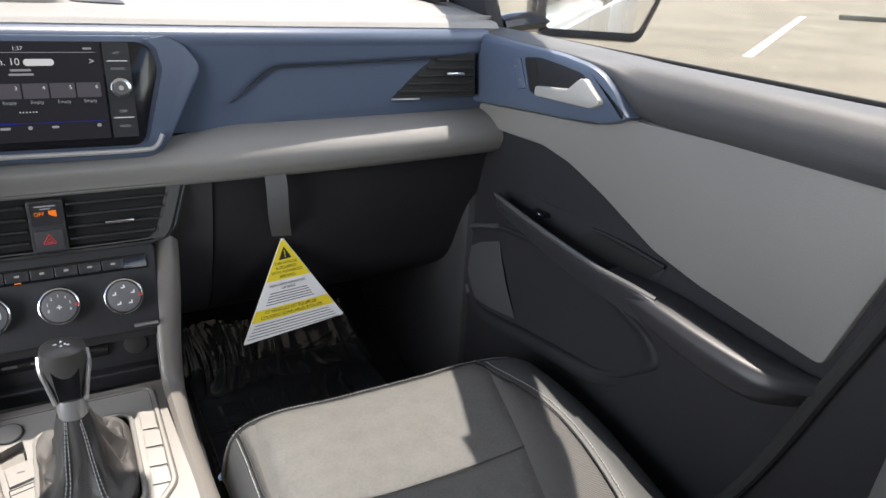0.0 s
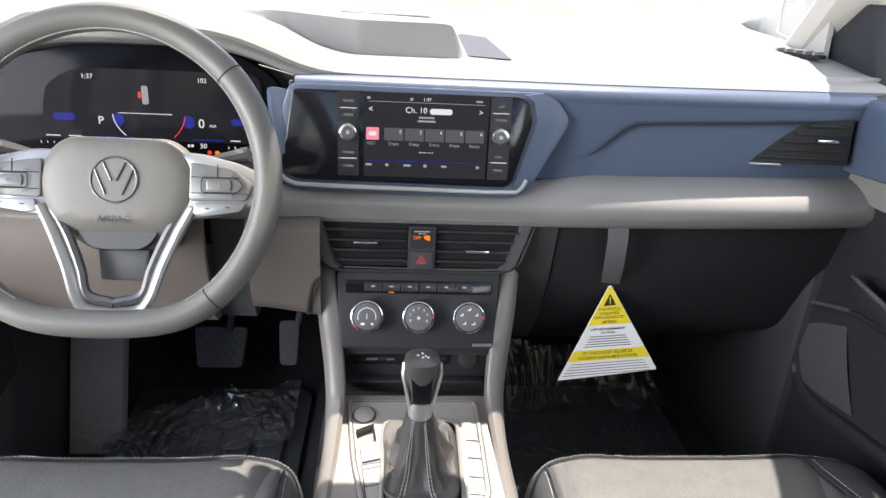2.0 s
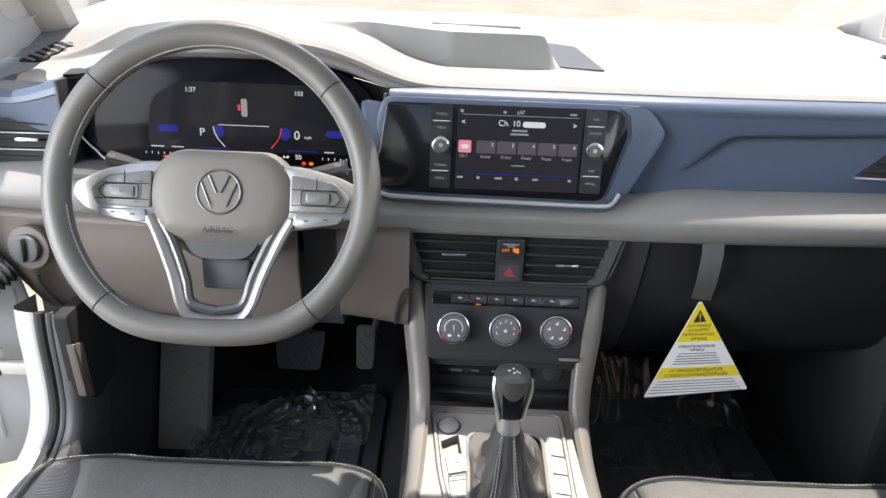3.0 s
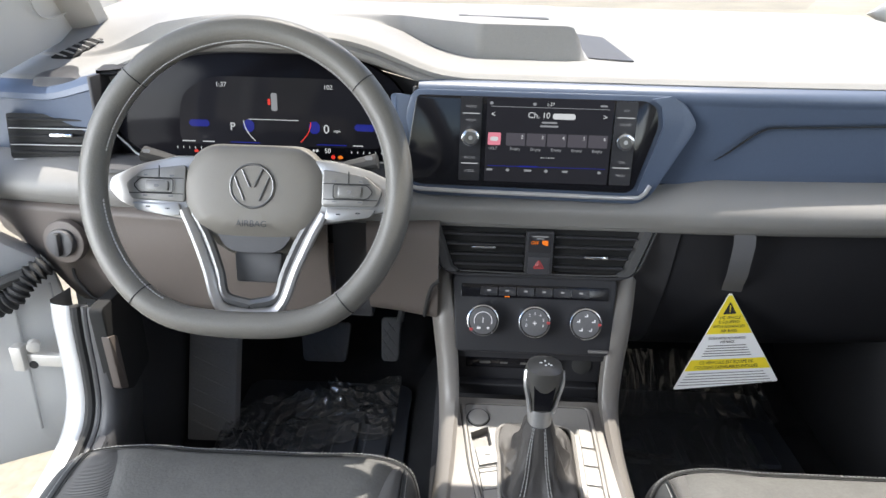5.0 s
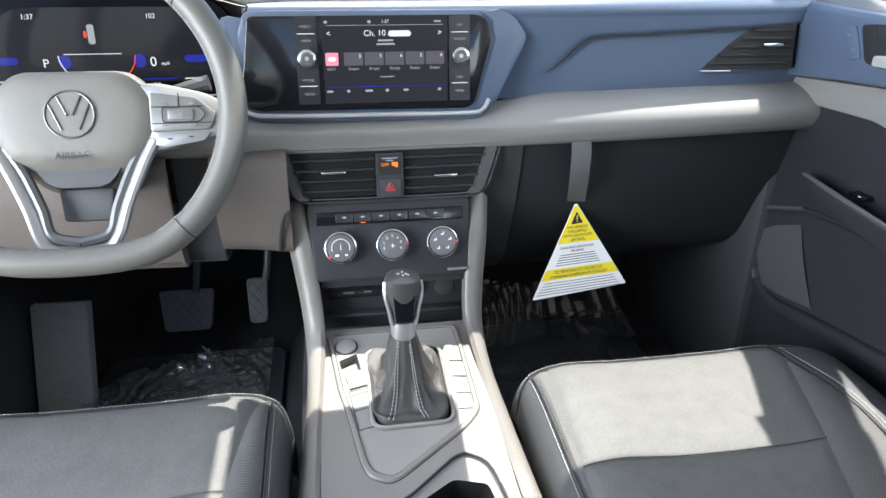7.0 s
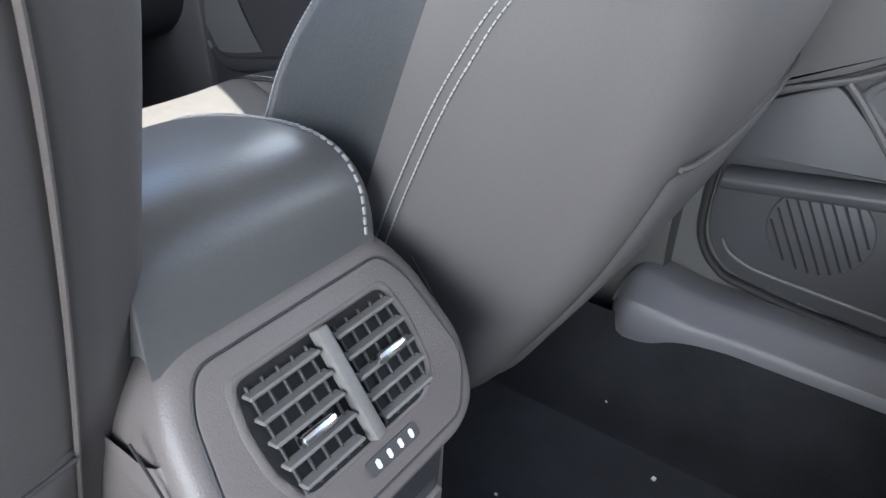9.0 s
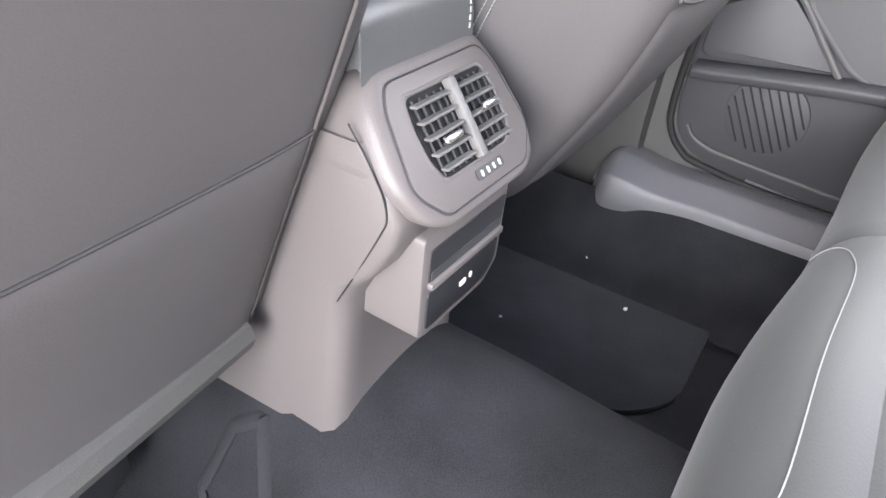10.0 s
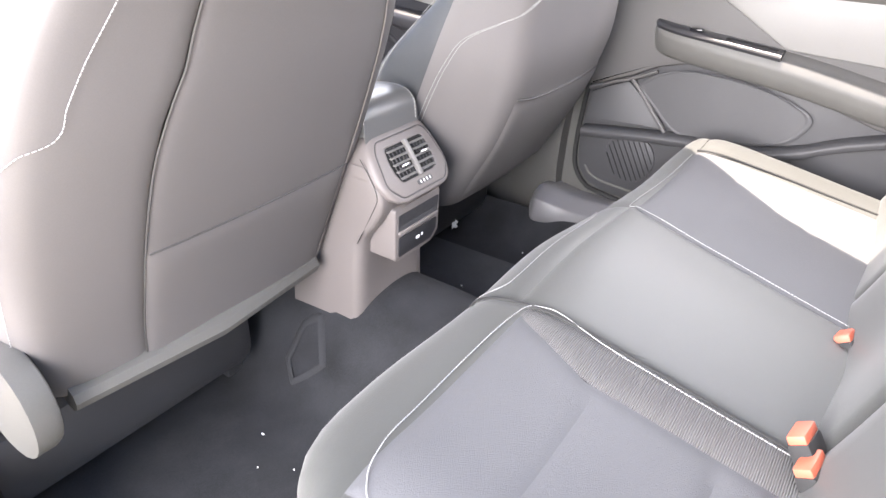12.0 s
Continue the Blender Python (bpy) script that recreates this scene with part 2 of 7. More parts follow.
def circle(r, n=32, cx=0, cy=0):
    return [(cx + r * math.cos(2 * math.pi * i / n), cy + r * math.sin(2 * math.pi * i / n)) for i in range(n)]


def box(c, s, bevel=0.0, m=Matrix(), seg=2, bm=None):
    bm0 = bmesh.new()
    bmesh.ops.create_cube(bm0, size=1)
    bmesh.ops.scale(bm0, vec=s, verts=bm0.verts)
    if bevel:
        bmesh.ops.bevel(bm0, geom=bm0.edges[:], offset=bevel, segments=seg, affect="EDGES", profile=0.5)
    bmesh.ops.translate(bm0, vec=c, verts=bm0.verts)
    bm0.transform(m)
    return merge(bm, bm0)


def spline(pts, n):
    """n points evenly along a smooth curve through pts."""
    p = [Vector(q) for q in pts]
    if len(p) == 2:
        return [p[0].lerp(p[1], i / (n - 1)) for i in range(n)]
    ext = [p[0] * 2 - p[1]] + p + [p[-1] * 2 - p[-2]]
    out = []
    segs = len(p) - 1
    for i in range(n):
        u = i / (n - 1) * segs
        k = min(int(u), segs - 1)
        t = u - k
        a, b, c, d = ext[k:k + 4]
        out.append(0.5 * (2 * b + (c - a) * t + (2 * a - 5 * b + 4 * c - d) * t * t + (3 * b - a - 3 * c + d) * t ** 3))
    return out


def tube(pts, r, n=8, closed=False, bm=None, flat=1.0, up=None):
    """A tube along pts; r is a number or a function of 0 to 1."""
    bm0 = bmesh.new()
    pts = [Vector(p) for p in pts]
    k = len(pts)
    rings = []
    last = None
    for i, p in enumerate(pts):
        if closed:
            t = (pts[(i + 1) % k] - pts[i - 1]).normalized()
        else:
            t = (pts[min(i + 1, k - 1)] - pts[max(i - 1, 0)]).normalized()
        ref = Vector(up) if up else (last if last else (Vector((0, 0, 1)) if abs(t.z) < 0.9 else Vector((1, 0, 0))))
        s = t.cross(ref).normalized()
        o = s.cross(t).normalized()
        last = o
        rad = r(i / (k - 1)) if callable(r) else r
        rings.append([bm0.verts.new(p + s * (rad * math.cos(2 * math.pi * j / n)) + o * (rad * flat * math.sin(2 * math.pi * j / n))) for j in range(n)])
    for i in range(k if closed else k - 1):
        a, b = rings[i], rings[(i + 1) % k]
        for j in range(n):
            bm0.faces.new((a[j], a[(j + 1) % n], b[(j + 1) % n], b[j]))
    if not closed:
        bm0.faces.new(rings[0])
        bm0.faces.new(rings[-1])
    return merge(bm, bm0)


def loft(sections, thick=0.0, out=(0, 0, 1), closed=False, bm=None, caps=False):
    """A skin over sections of equal length. thick: a back skin that far against out."""
    bm0 = bmesh.new()
    g = [[bm0.verts.new(Vector(p)) for p in s] for s in sections]
    k = len(g[0])
    for a, b in zip(g, g[1:]):
        for j in range(k if closed else k - 1):
            q = (j + 1) % k
            bm0.faces.new((a[j], a[q], b[q], b[j]))
    if caps:
        bm0.faces.new(g[0])
        bm0.faces.new(g[-1])
    if thick:
        d = Vector(out) * thick
        h = [[bm0.verts.new(v.co - d) for v in r] for r in g]
        for a, b in zip(h, h[1:]):
            for j in range(k - 1):
                bm0.faces.new((a[j], b[j], b[j + 1], a[j + 1]))
        for a, b in ((g[0], h[0]), (h[-1], g[-1])):
            for j in range(k - 1):
                bm0.faces.new((a[j], b[j], b[j + 1], a[j + 1]))
        for i in range(len(g) - 1):
            for j, sgn in ((0, 1), (k - 1, -1)):
                q = (g[i][j], g[i + 1][j], h[i + 1][j], h[i][j])
                bm0.faces.new(q if sgn > 0 else q[::-1])
    return merge(bm, bm0)


def smooth_loft(keys, nu, nv, **kw):
    """A loft whose sections and profiles are smoothed through the key points."""
    cols = [spline(k, nv) for k in keys]
    rows = [spline([c[j] for c in cols], nu) for j in range(nv)]
    return loft([[rows[j][i] for j in range(nv)] for i in range(nu)], **kw)


def sheet(outer, holes, place, bm=None):
    """A flat surface with holes through it; place(x, y) gives the point in the room."""
    bm = bm or bmesh.new()
    edges = []
    for loop in [outer] + holes:
        vs = [bm.verts.new(place(x, y)) for x, y in loop]
        edges += [bm.edges.new((vs[i - 1], vs[i])) for i in range(len(vs))]
    bmesh.ops.triangle_fill(bm, use_beauty=True, use_dissolve=False, edges=edges)
    bmesh.ops.recalc_face_normals(bm, faces=bm.faces)
    return bm


def disc(r, depth, m, n=28, bevel=0.0, bm=None):
    return plate(circle(r, n), depth, m, bevel, bm=bm)


def stitches(pts, step=0.006, length=0.0045, r=0.0009):
    """A row of short threads along a line."""
    p = [Vector(q) for q in pts]
    bm = bmesh.new()
    run = 0.0
    for a, b in zip(p, p[1:]):
        seg = (b - a).length
        d = (b - a).normalized() if seg else Vector((1, 0, 0))
        pos = -run % step
        while pos < seg:
            c = a + d * pos
            s = d.orthogonal().normalized() * r
            o = d.cross(s).normalized() * r
            e = d * length
            ring0 = [bm.verts.new(c + q) for q in (s, o, -s, -o)]
            ring1 = [bm.verts.new(c + e + q) for q in (s, o, -s, -o)]
            for j in range(4):
                bm.faces.new((ring0[j], ring0[(j + 1) % 4], ring1[(j + 1) % 4], ring1[j]))
            pos += step
        run += seg
    return bm


def words(text, size, m, mat, parent, depth=0.0004, align="CENTER", name="lettering"):
    cu = bpy.data.curves.new(name, "FONT")
    cu.body, cu.size, cu.align_x, cu.align_y, cu.extrude = text, size, align, "CENTER", depth
    tmp = bpy.data.objects.new("tmp_text", cu)
    scene.collection.objects.link(tmp)
    me = bpy.data.meshes.new_from_object(tmp.evaluated_get(bpy.context.evaluated_depsgraph_get()))
    bpy.data.objects.remove(tmp)
    me.transform(m)
    me.materials.clear()
    me.materials.append(mat)
    ob = new(name, me)
    ob.parent = parent
    return ob


def bars(rects, m, mat, parent, name="print_bar"):
    ob = None
    for cx, cy, w, h in rects:
        ob = part(name, plate(rrect(w, h, min(w, h) * 0.3, cx, cy, 1), 0.0004, m), mat, parent, smooth=False)
    return ob



def side_plate(outline, x, depth, mat, parent, name, label="", bevel=0.004, r=0.02, lean=0.0):
    """A plate on a door that faces the cabin; outline in y and z, its face at x."""
    m = axes((x, 0, 0), (0, -1, 0), (0, 0, 1)) if x > 0 else axes((x, 0, 0), (0, 1, 0), (0, 0, 1))
    k = -1 if x > 0 else 1
    b = plate(rpoly([(k * y, z) for y, z in outline], r), depth, m, bevel)
    return part(name, b, mat, parent, label)

# ---------------------------------------------------------------- ground and body shell
FLOOR_Z = -0.36
part_ground = part("ground", plate([(-60, -60), (60, -60), (60, 60), (-60, 60)], 0.2, pose(0, 0, FLOOR_Z, 1.55, -2.4, 0)), GROUND)
tagged(part_ground, "sun-bleached concrete car park ground", "ground", kind="structure")

floor = part("floor", box((0, -0.45, -0.03), (1.42, 2.9, 0.05)), CARPET)
tagged(floor, "black carpeted cabin floor", "floor", kind="structure")
# front bulkhead
fw = smooth_loft([[(x, 0.30, 0.0), (x, 0.47, 0.015), (x, 0.58, 0.10), (x, 0.64, 0.30), (x, 0.62, 0.62)] for x in (-0.7, 0.0, 0.7)], 3, 16, thick=0.02, out=(0, -0.6, 0.8))
tagged(part("firewall", fw, CARPET), "black carpeted toe board below the dashboard", "bulkhead", kind="structure")
# centre tunnel


def tunnel_z(x, y):
    """Height of the carpet over the tunnel."""
    h = 0.19 - 0.03 * min(1.0, max(0.0, (-0.95 - y) / 0.5))
    return h / (1 + math.exp((abs(x) - 0.135) / 0.024)) - 0.004 + 0.004 * noise.noise((x * 9, y * 9, 2.0))


tun = loft([[(-0.36 + 0.72 * i / 48, y, tunnel_z(-0.36 + 0.72 * i / 48, y)) for i in range(49)] for y in [0.5 - 2.0 * j / 50 for j in range(51)]])
tagged(part("floor_tunnel", tun, CARPET), "black carpet over the centre tunnel", "carpet", kind="structure")
# Unseen roof; its right edge is notched to shape the sun patches.
roof = plate(rpoly([(-0.61, -0.165), (0.695, -0.165), (0.676, -0.220), (0.597, -0.362), (0.58, -0.490), (0.73, -0.600), (0.73, -1.000), (0.60, -1.115), (0.475, -1.300), (0.435, -1.450), (0.42, -1.885), (-0.61, -1.885)], 0.02), 0.04, pose(0, 0, 1.29), 0.01)
tagged(part("ceiling", roof, CREAM), "unseen pale grey fabric headliner, its edge cut to shape the sunlight", "ceiling", kind="structure")
rear_wall = box((0, -2.1, 0.55), (1.4, 0.05, 1.45))
tagged(part("wall_rear", rear_wall, GREY), "grey trim behind the rear bench", "wall", kind="structure")


def pillar(name, pts, r, mat, label):
    b = tube(spline(pts, 14), r, 10, flat=0.6)
    return tagged(part(name, b, mat), label, "pillar", kind="structure")


pillar("pillar_front", [(-0.86, 0.46, 0.70), (-0.805, 0.20, 0.96), (-0.655, -0.15, 1.25)], 0.058, CREAM, "pale grey windscreen pillar trim")
pillar("pillar_front", [(0.79, 0.46, 0.70), (0.752, 0.20, 0.96), (0.628, -0.16, 1.25)], lambda t: 0.085 - 0.025 * t, CREAM, "pale grey windscreen pillar trim")
for sx in (-1, 1):
    pillar("pillar_middle", [(sx * 0.76, -0.95, 0.0), (sx * 0.75, -0.97, 0.6), (sx * 0.62, -0.97, 1.26)], 0.05, CREAM, "pale grey door pillar trim")
pillar("roof_rail", [(-0.61, -0.12, 1.25), (-0.615, -0.90, 1.28), (-0.565, -1.08, 1.28), (-0.56, -1.85, 1.26)], 0.022, CREAM, "pale roof side rail")
# The unseen right rail follows the roof's notched edge and blocks sun with it.
pillar("roof_rail", [(0.585, -0.12, 1.26), (0.57, -0.40, 1.27), (0.62, -0.75, 1.28), (0.575, -1.08, 1.28), (0.44, -1.30, 1.27), (0.40, -1.85, 1.26)], 0.018, CREAM, "pale roof side rail")

for low, up_, label in (([(0.785, 0.68, 0.858), (0.738, 0.46, 0.832), (0.712, 0.32, 0.815), (0.708, 0.22, 0.803)], [(0.790, 0.68, 0.866), (0.782, 0.52, 0.96), (0.765, 0.40, 1.02), (0.745, 0.26, 1.06)], "pale foot of the windscreen pillar trim"),
                        ([(-0.87, 0.68, 0.85), (-0.838, 0.42, 0.825), (-0.822, 0.22, 0.80), (-0.818, 0.06, 0.775)], [(-0.875, 0.68, 0.86), (-0.868, 0.46, 0.97), (-0.845, 0.27, 1.06), (-0.832, 0.06, 1.08)], "pale foot of the windscreen pillar trim")):
    sgn = 1 if low[0][0] > 0 else -1
    lo_, hi_ = spline(low, 14), spline(up_, 14)
    foot = loft([[a, a.lerp(b, 0.5) + Vector((-0.012 * sgn, 0, 0)), b] for a, b in zip(lo_, hi_)], thick=0.01, out=(-sgn, 0, 0))
    pil = tagged(part("pillar_foot", foot, CREAM, angle=80), label, "pillar", kind="structure")
    mid = [lo_[k].lerp(hi_[k], f) + Vector((-0.014 * sgn, 0, 0)) for k, f in ((6, 0.22), (6, 0.62), (10, 0.62), (10, 0.22))]
    part("airbag_badge", tube(spline(mid + mid[:1], 40), 0.0014, 6), CREAM, pil, "rounded raised badge on the pillar")
ws = loft([[(-0.72, 0.85, 0.86), (0, 0.95, 0.84), (0.72, 0.85, 0.86)], [(-0.60, -0.09, 1.26), (0, -0.05, 1.28), (0.60, -0.09, 1.26)]])
windscreen = tagged(part("windscreen", ws, PANE), "clear curved windscreen glass", "window", kind="structure")
windscreen.visible_shadow = False

for sx in (-1, 1):
    bx = box((sx * 0.735, 0.38, 0.25), (0.09, 0.64, 1.06), 0.02)
    tagged(part("side_wall", bx, DARK), "black footwell side trim", "trim", kind="structure")

# Added white block fills the gap where the door flange runs on.
fl_ = box((-0.738, 0.095, 0.41), (0.070, 0.08, 0.27), 0.01)
tagged(part("flange_filler", fl_, WHITE), "white filler block closing the gap behind the door flange", "pillar", kind="structure")
# driver door opening: white flange, black seal and grey trim sweeping down to the sill
OPEN = [(-0.064, 0.455), (-0.067, 0.435), (-0.069, 0.40), (-0.070, 0.34), (-0.077, 0.288), (-0.10, 0.252), (-0.15, 0.230), (-0.22, 0.216), (-0.35, 0.206), (-0.60, 0.20), (-0.95, 0.20)]
LINE = spline([(y, z, 0) for y, z in OPEN], 70)


def open_at(i, x, off):
    """A point beside the opening's edge, off metres outwards of it."""
    a, b = LINE[max(0, i - 1)], LINE[min(len(LINE) - 1, i + 1)]
    d = (b - a).normalized()
    p = LINE[i]
    return (x, p.x - d.y * off, p.y + d.x * off)


def edge_band(name, cols, mat, label, cat, thick=0.0):
    b = loft([[open_at(i, x, o) for x, o in cols] for i in range(len(LINE))])
    return tagged(part(name, b, mat, angle=60), label, cat, kind="structure")


def edge_tube(name, x, off, r, mat, label, cat):
    b = tube([open_at(i, x, off) for i in range(len(LINE))], r, 10)
    return tagged(part(name, b, mat), label, cat, kind="structure")


edge_band("door_flange", [(-0.700, 0.012), (-0.706, 0.001), (-0.716, 0.0), (-0.735, 0.006), (-0.744, 0.014), (-0.752, 0.026), (-0.756, 0.09)], WHITE, "white painted door opening", "sill")
edge_tube("door_seal", -0.697, 0.002, 0.009, RUBBER, "black rubber door seal", "seal")
edge_tube("inner_seal", -0.684, 0.003, 0.006, GREYD, "dark grey inner seal lip", "seal")
edge_band("door_opening_trim", [(-0.690, 0.02), (-0.684, 0.004), (-0.676, -0.003), (-0.664, -0.004), (-0.654, 0.006), (-0.650, 0.03), (-0.656, 0.06), (-0.680, 0.11), (-0.70, 0.20), (-0.705, 0.34), (-0.705, 0.60)], GREYD, "dark grey trim round the door opening", "trim")
# Flat black plate puts in the slot's shade.
rec = side_plate([(-0.080, 0.46), (0.03, 0.46), (0.035, 0.30), (-0.03, 0.285), (-0.072, 0.312)], -0.648, 0.02, BLACK, None, "kick_recess_shade", "", 0.002, 0.01)
tagged(rec, "flat black plate for the shaded recess in the footwell side panel", "trim", kind="structure")
# The paler grey of this strip stands for the slot's lit face.
lip = side_plate([(-0.079, 0.412), (-0.055, 0.402), (-0.049, 0.300), (-0.072, 0.314)], -0.645, 0.012, GREYK, None, "kick_lit_strip", "", 0.002, 0.004)
tagged(lip, "warm grey strip for the lit face of the footwell recess", "trim", kind="structure")
spl = loft([[open_at(i, -0.676, -0.0045), open_at(i, -0.673, -0.0075), open_at(i, -0.660, -0.0075), open_at(i, -0.657, -0.0045)] for i in range(36, 62)])
tagged(part("sill_plate", spl, DARK), "black plastic sill plate", "trim", kind="structure")
# Two unseen boards added to keep sun off the driver cushion and console.
tagged(part("driver_shade_board", box((-0.36, -0.10, 1.245), (0.46, 0.16, 0.018), 0.006), CREAM), "added unseen board that shades the driver cushion", "sun visor")
tagged(part("console_shade_board", box((0.035, -0.09, 1.245), (0.30, 0.19, 0.03), 0.01), CREAM), "added unseen board that shades the centre console", "overhead console")
# Upper part is widened out of view to keep sun off the rear floor.
bp = plate(rpoly([(1.02, 1.27), (0.56, 1.27), (0.66, 0.95), (0.82, 0.80), (0.85, 0.61), (1.05, 0.61)], 0.02), 0.05, axes((0.695, 0, 0), (0, -1, 0), (0, 0, 1)), 0.01)
tagged(part("pillar_cover", bp, CREAM), "pale door pillar cover, widened out of view to block sun", "pillar", kind="structure")
# ---------------------------------------------------------------- upholstery helpers


class Skin:
    """A smooth surface through a net of key points: rows across, then along."""

    def __init__(self, keys):
        self.keys = [[Vector(p) for p in row] for row in keys]

    @staticmethod
    def along(p, t):
        n = len(p) - 1
        f = max(0.0, min(1.0, t)) * n
        k = min(int(f), n - 1)
        u = f - k
        b, c = p[k], p[k + 1]
        a = p[k - 1] if k else b * 2 - c
        d = p[k + 2] if k + 2 <= n else c * 2 - b
        return 0.5 * (2 * b + (c - a) * u + (2 * a - 5 * b + 4 * c - d) * u * u + (3 * b - a - 3 * c + d) * u ** 3)

    def at(self, u, v):
        return self.along([self.along(row, v) for row in self.keys], u)

    def normal(self, u, v):
        e = 0.01
        du = self.at(min(1, u + e), v) - self.at(max(0, u - e), v)
        dv = self.at(u, min(1, v + e)) - self.at(u, max(0, v - e))
        return dv.cross(du).normalized()

    def line(self, pts, n=30, lift=0.0):
        flat = spline([(a, b, 0) for a, b in pts], n)
        return [self.at(p.x, p.y) + self.normal(p.x, p.y) * lift for p in flat]


def patch(skin, left, right, v0, v1, nu=14, nv=20, sink=0.005, soft=0.008, lift=0.0, crease=(), bm=None):
    """A padded piece of a skin between two edges left(v) and right(v), sunk along its border and along its creases."""
    bm0 = bmesh.new()
    fl = left if callable(left) else (lambda v: left)
    fr = right if callable(right) else (lambda v: right)
    ease = [0.5 - 0.5 * math.cos(math.pi * i / nu) for i in range(nu + 1)]
    vv = [v0 + (v1 - v0) * (0.5 - 0.5 * math.cos(math.pi * j / nv)) * 0.6 + (v1 - v0) * j / nv * 0.4 for j in range(nv + 1)]
    net = []
    for j, v in enumerate(vv):
        row = []
        a, b = fl(v), fr(v)
        for i in range(nu + 1):
            u = a + (b - a) * ease[i]
            row.append((u, v, skin.at(u, v), skin.normal(u, v)))
        net.append(row)
    verts = []
    for j in range(nv + 1):
        row = []
        for i in range(nu + 1):
            u, v, p, n = net[j][i]
            d = min((p - net[j][0][2]).length, (p - net[j][nu][2]).length, (p - net[0][i][2]).length, (p - net[nv][i][2]).length)
            off = lift - sink * math.exp(-(d / soft) ** 1.5)
            de = min((p - net[j][0][2]).length, (p - net[j][nu][2]).length)
            for c in crease:
                off -= 0.0045 * min(1.0, de / 0.02) * math.exp(-((v - c) / 0.008) ** 2)
            row.append(bm0.verts.new(p + n * off))
        verts.append(row)
    for j in range(nv):
        for i in range(nu):
            bm0.faces.new((verts[j][i], verts[j][i + 1], verts[j + 1][i + 1], verts[j + 1][i]))
    return merge(bm, bm0)


def seam(skin, pts, parent, r=0.0012, lift=0.0005, n=40, mat=None, name="piping"):
    return part(name, tube(skin.line(pts, n, lift), r, 6), mat or RUBBER, parent)


def thread(skin, pts, parent, lift=0.0012, n=40, step=0.0058, length=0.0040, r=0.0006):
    return part("stitching", stitches(skin.line(pts, n, lift), step, length, r), THREAD, parent, "white stitching")


# ---------------------------------------------------------------- front seats
def front_seat(s, label):
    """s: 1 for the passenger side, -1 for the driver side."""
    st = thing("front_seat", label, "seat", group="front seats")
    x0 = 0.402

    def X(x):
        return s * (x0 + x)

    def order(keys):
        return keys if s > 0 else keys[::-1]

    cols = ((-0.245, -0.075, 0.03), (-0.225, -0.005, 0.012), (-0.17, 0.012, 0.0), (-0.08, 0.006, -0.004), (0, 0.004, -0.006), (0.08, 0.006, -0.004), (0.165, 0.012, 0.0), (0.245, 0.004, 0.02), (0.283, -0.065, 0.05))
    def XC(x, d):
        """The passenger cushion's door side is rounded in plan."""
        return X(x + (d * max(0.0, x) / 0.283 if s > 0 else 0.0))

    cush = Skin(order([[(X(x), -0.168 - f, 0.15), (X(x), -0.155 - f, 0.235 + e * 0.4), (X(x), -0.178 - f, 0.283 + e * 0.8), (X(x), -0.24 - f * 0.5, 0.298 + e), (XC(x, 0.014), -0.38, 0.283 + e * 1.1), (XC(x, -0.004), -0.55, 0.262 + e * 1.3), (XC(x, -0.018), -0.70, 0.245 + e * 1.3), (XC(x, 0.0), -0.82, 0.245 + e)] for x, e, f in cols]))

    def U(u):
        return u if s > 0 else 1 - u

    def both(a, b):
        return (a, b) if s > 0 else (1 - b, 1 - a)

    V0 = 0.315
    part("front_roll", patch(cush, 0.0, 1.0, 0.0, V0, 40, 14, 0.003), VINYL, st)
    wi = 0.26

    def mirrored(f):
        return f if s > 0 else (lambda v: 1 - f(v))

    def inner_edge(v):
        if s > 0:
            return 0.205 - 0.06 * max(0.0, v - V0) / 0.5
        return 0.165 + (wi - 0.165) * min(1.0, max(0.0, v - V0) / 0.3)

    def outer_edge(v):
        if s > 0:
            return max(0.58, 0.748 - 0.45 * max(0.0, v - 0.42))
        return 0.795 - 0.095 * min(1.0, max(0.0, v - V0) / 0.3)

    def bolster_edge(v):
        """Where the door side's piping runs: rounded in plan on the passenger cushion."""
        if s < 0:
            return 0.84
        return max(outer_edge(v) + 0.004, 0.787 - (2.6 if v < 0.55 else 1.2) * (v - 0.55) ** 2)

    CROSS = (0.578, 0.668, 0.755, 0.85) if s > 0 else (0.56, 0.71, 0.85)
    i0, i1 = (inner_edge, outer_edge) if s > 0 else (mirrored(outer_edge), mirrored(inner_edge))
    part("insert", patch(cush, i0, i1, V0, 1.0, 22, 120, 0.004, crease=CROSS), VINYL_IN, st, "dark suede-like seat insert")
    for a, b in ((outer_edge, bolster_edge), (lambda v: 0.145, inner_edge)):
        m0, m1 = (a, b) if s > 0 else (mirrored(b), mirrored(a))
        part("mesh_strip", patch(cush, m0, m1, V0, 1.0, 8, 40, 0.004), MESH, st, "finely ribbed fabric strip")
    for a, b in ((bolster_edge, lambda v: 1.0), (lambda v: 0.0, lambda v: 0.145)):
        m0, m1 = (a, b) if s > 0 else (mirrored(b), mirrored(a))
        part("side_bolster", patch(cush, m0, m1, V0, 1.0, 12, 40, 0.003), VINYL, st)
    for v in CROSS:
        a, b = i0(v), i1(v)
        seam(cush, [(a + (b - a) * k, v) for k in (0.0, 0.33, 0.67, 1.0)], st, 0.0009, -0.0012, mat=SEAM, name="cross_seam")
    seam(cush, [(0.02, V0), (0.3, V0), (0.7, V0), (0.98, V0)], st, 0.0011, -0.0005)
    VS = [V0 + (0.98 - V0) * k / 14 for k in range(15)]
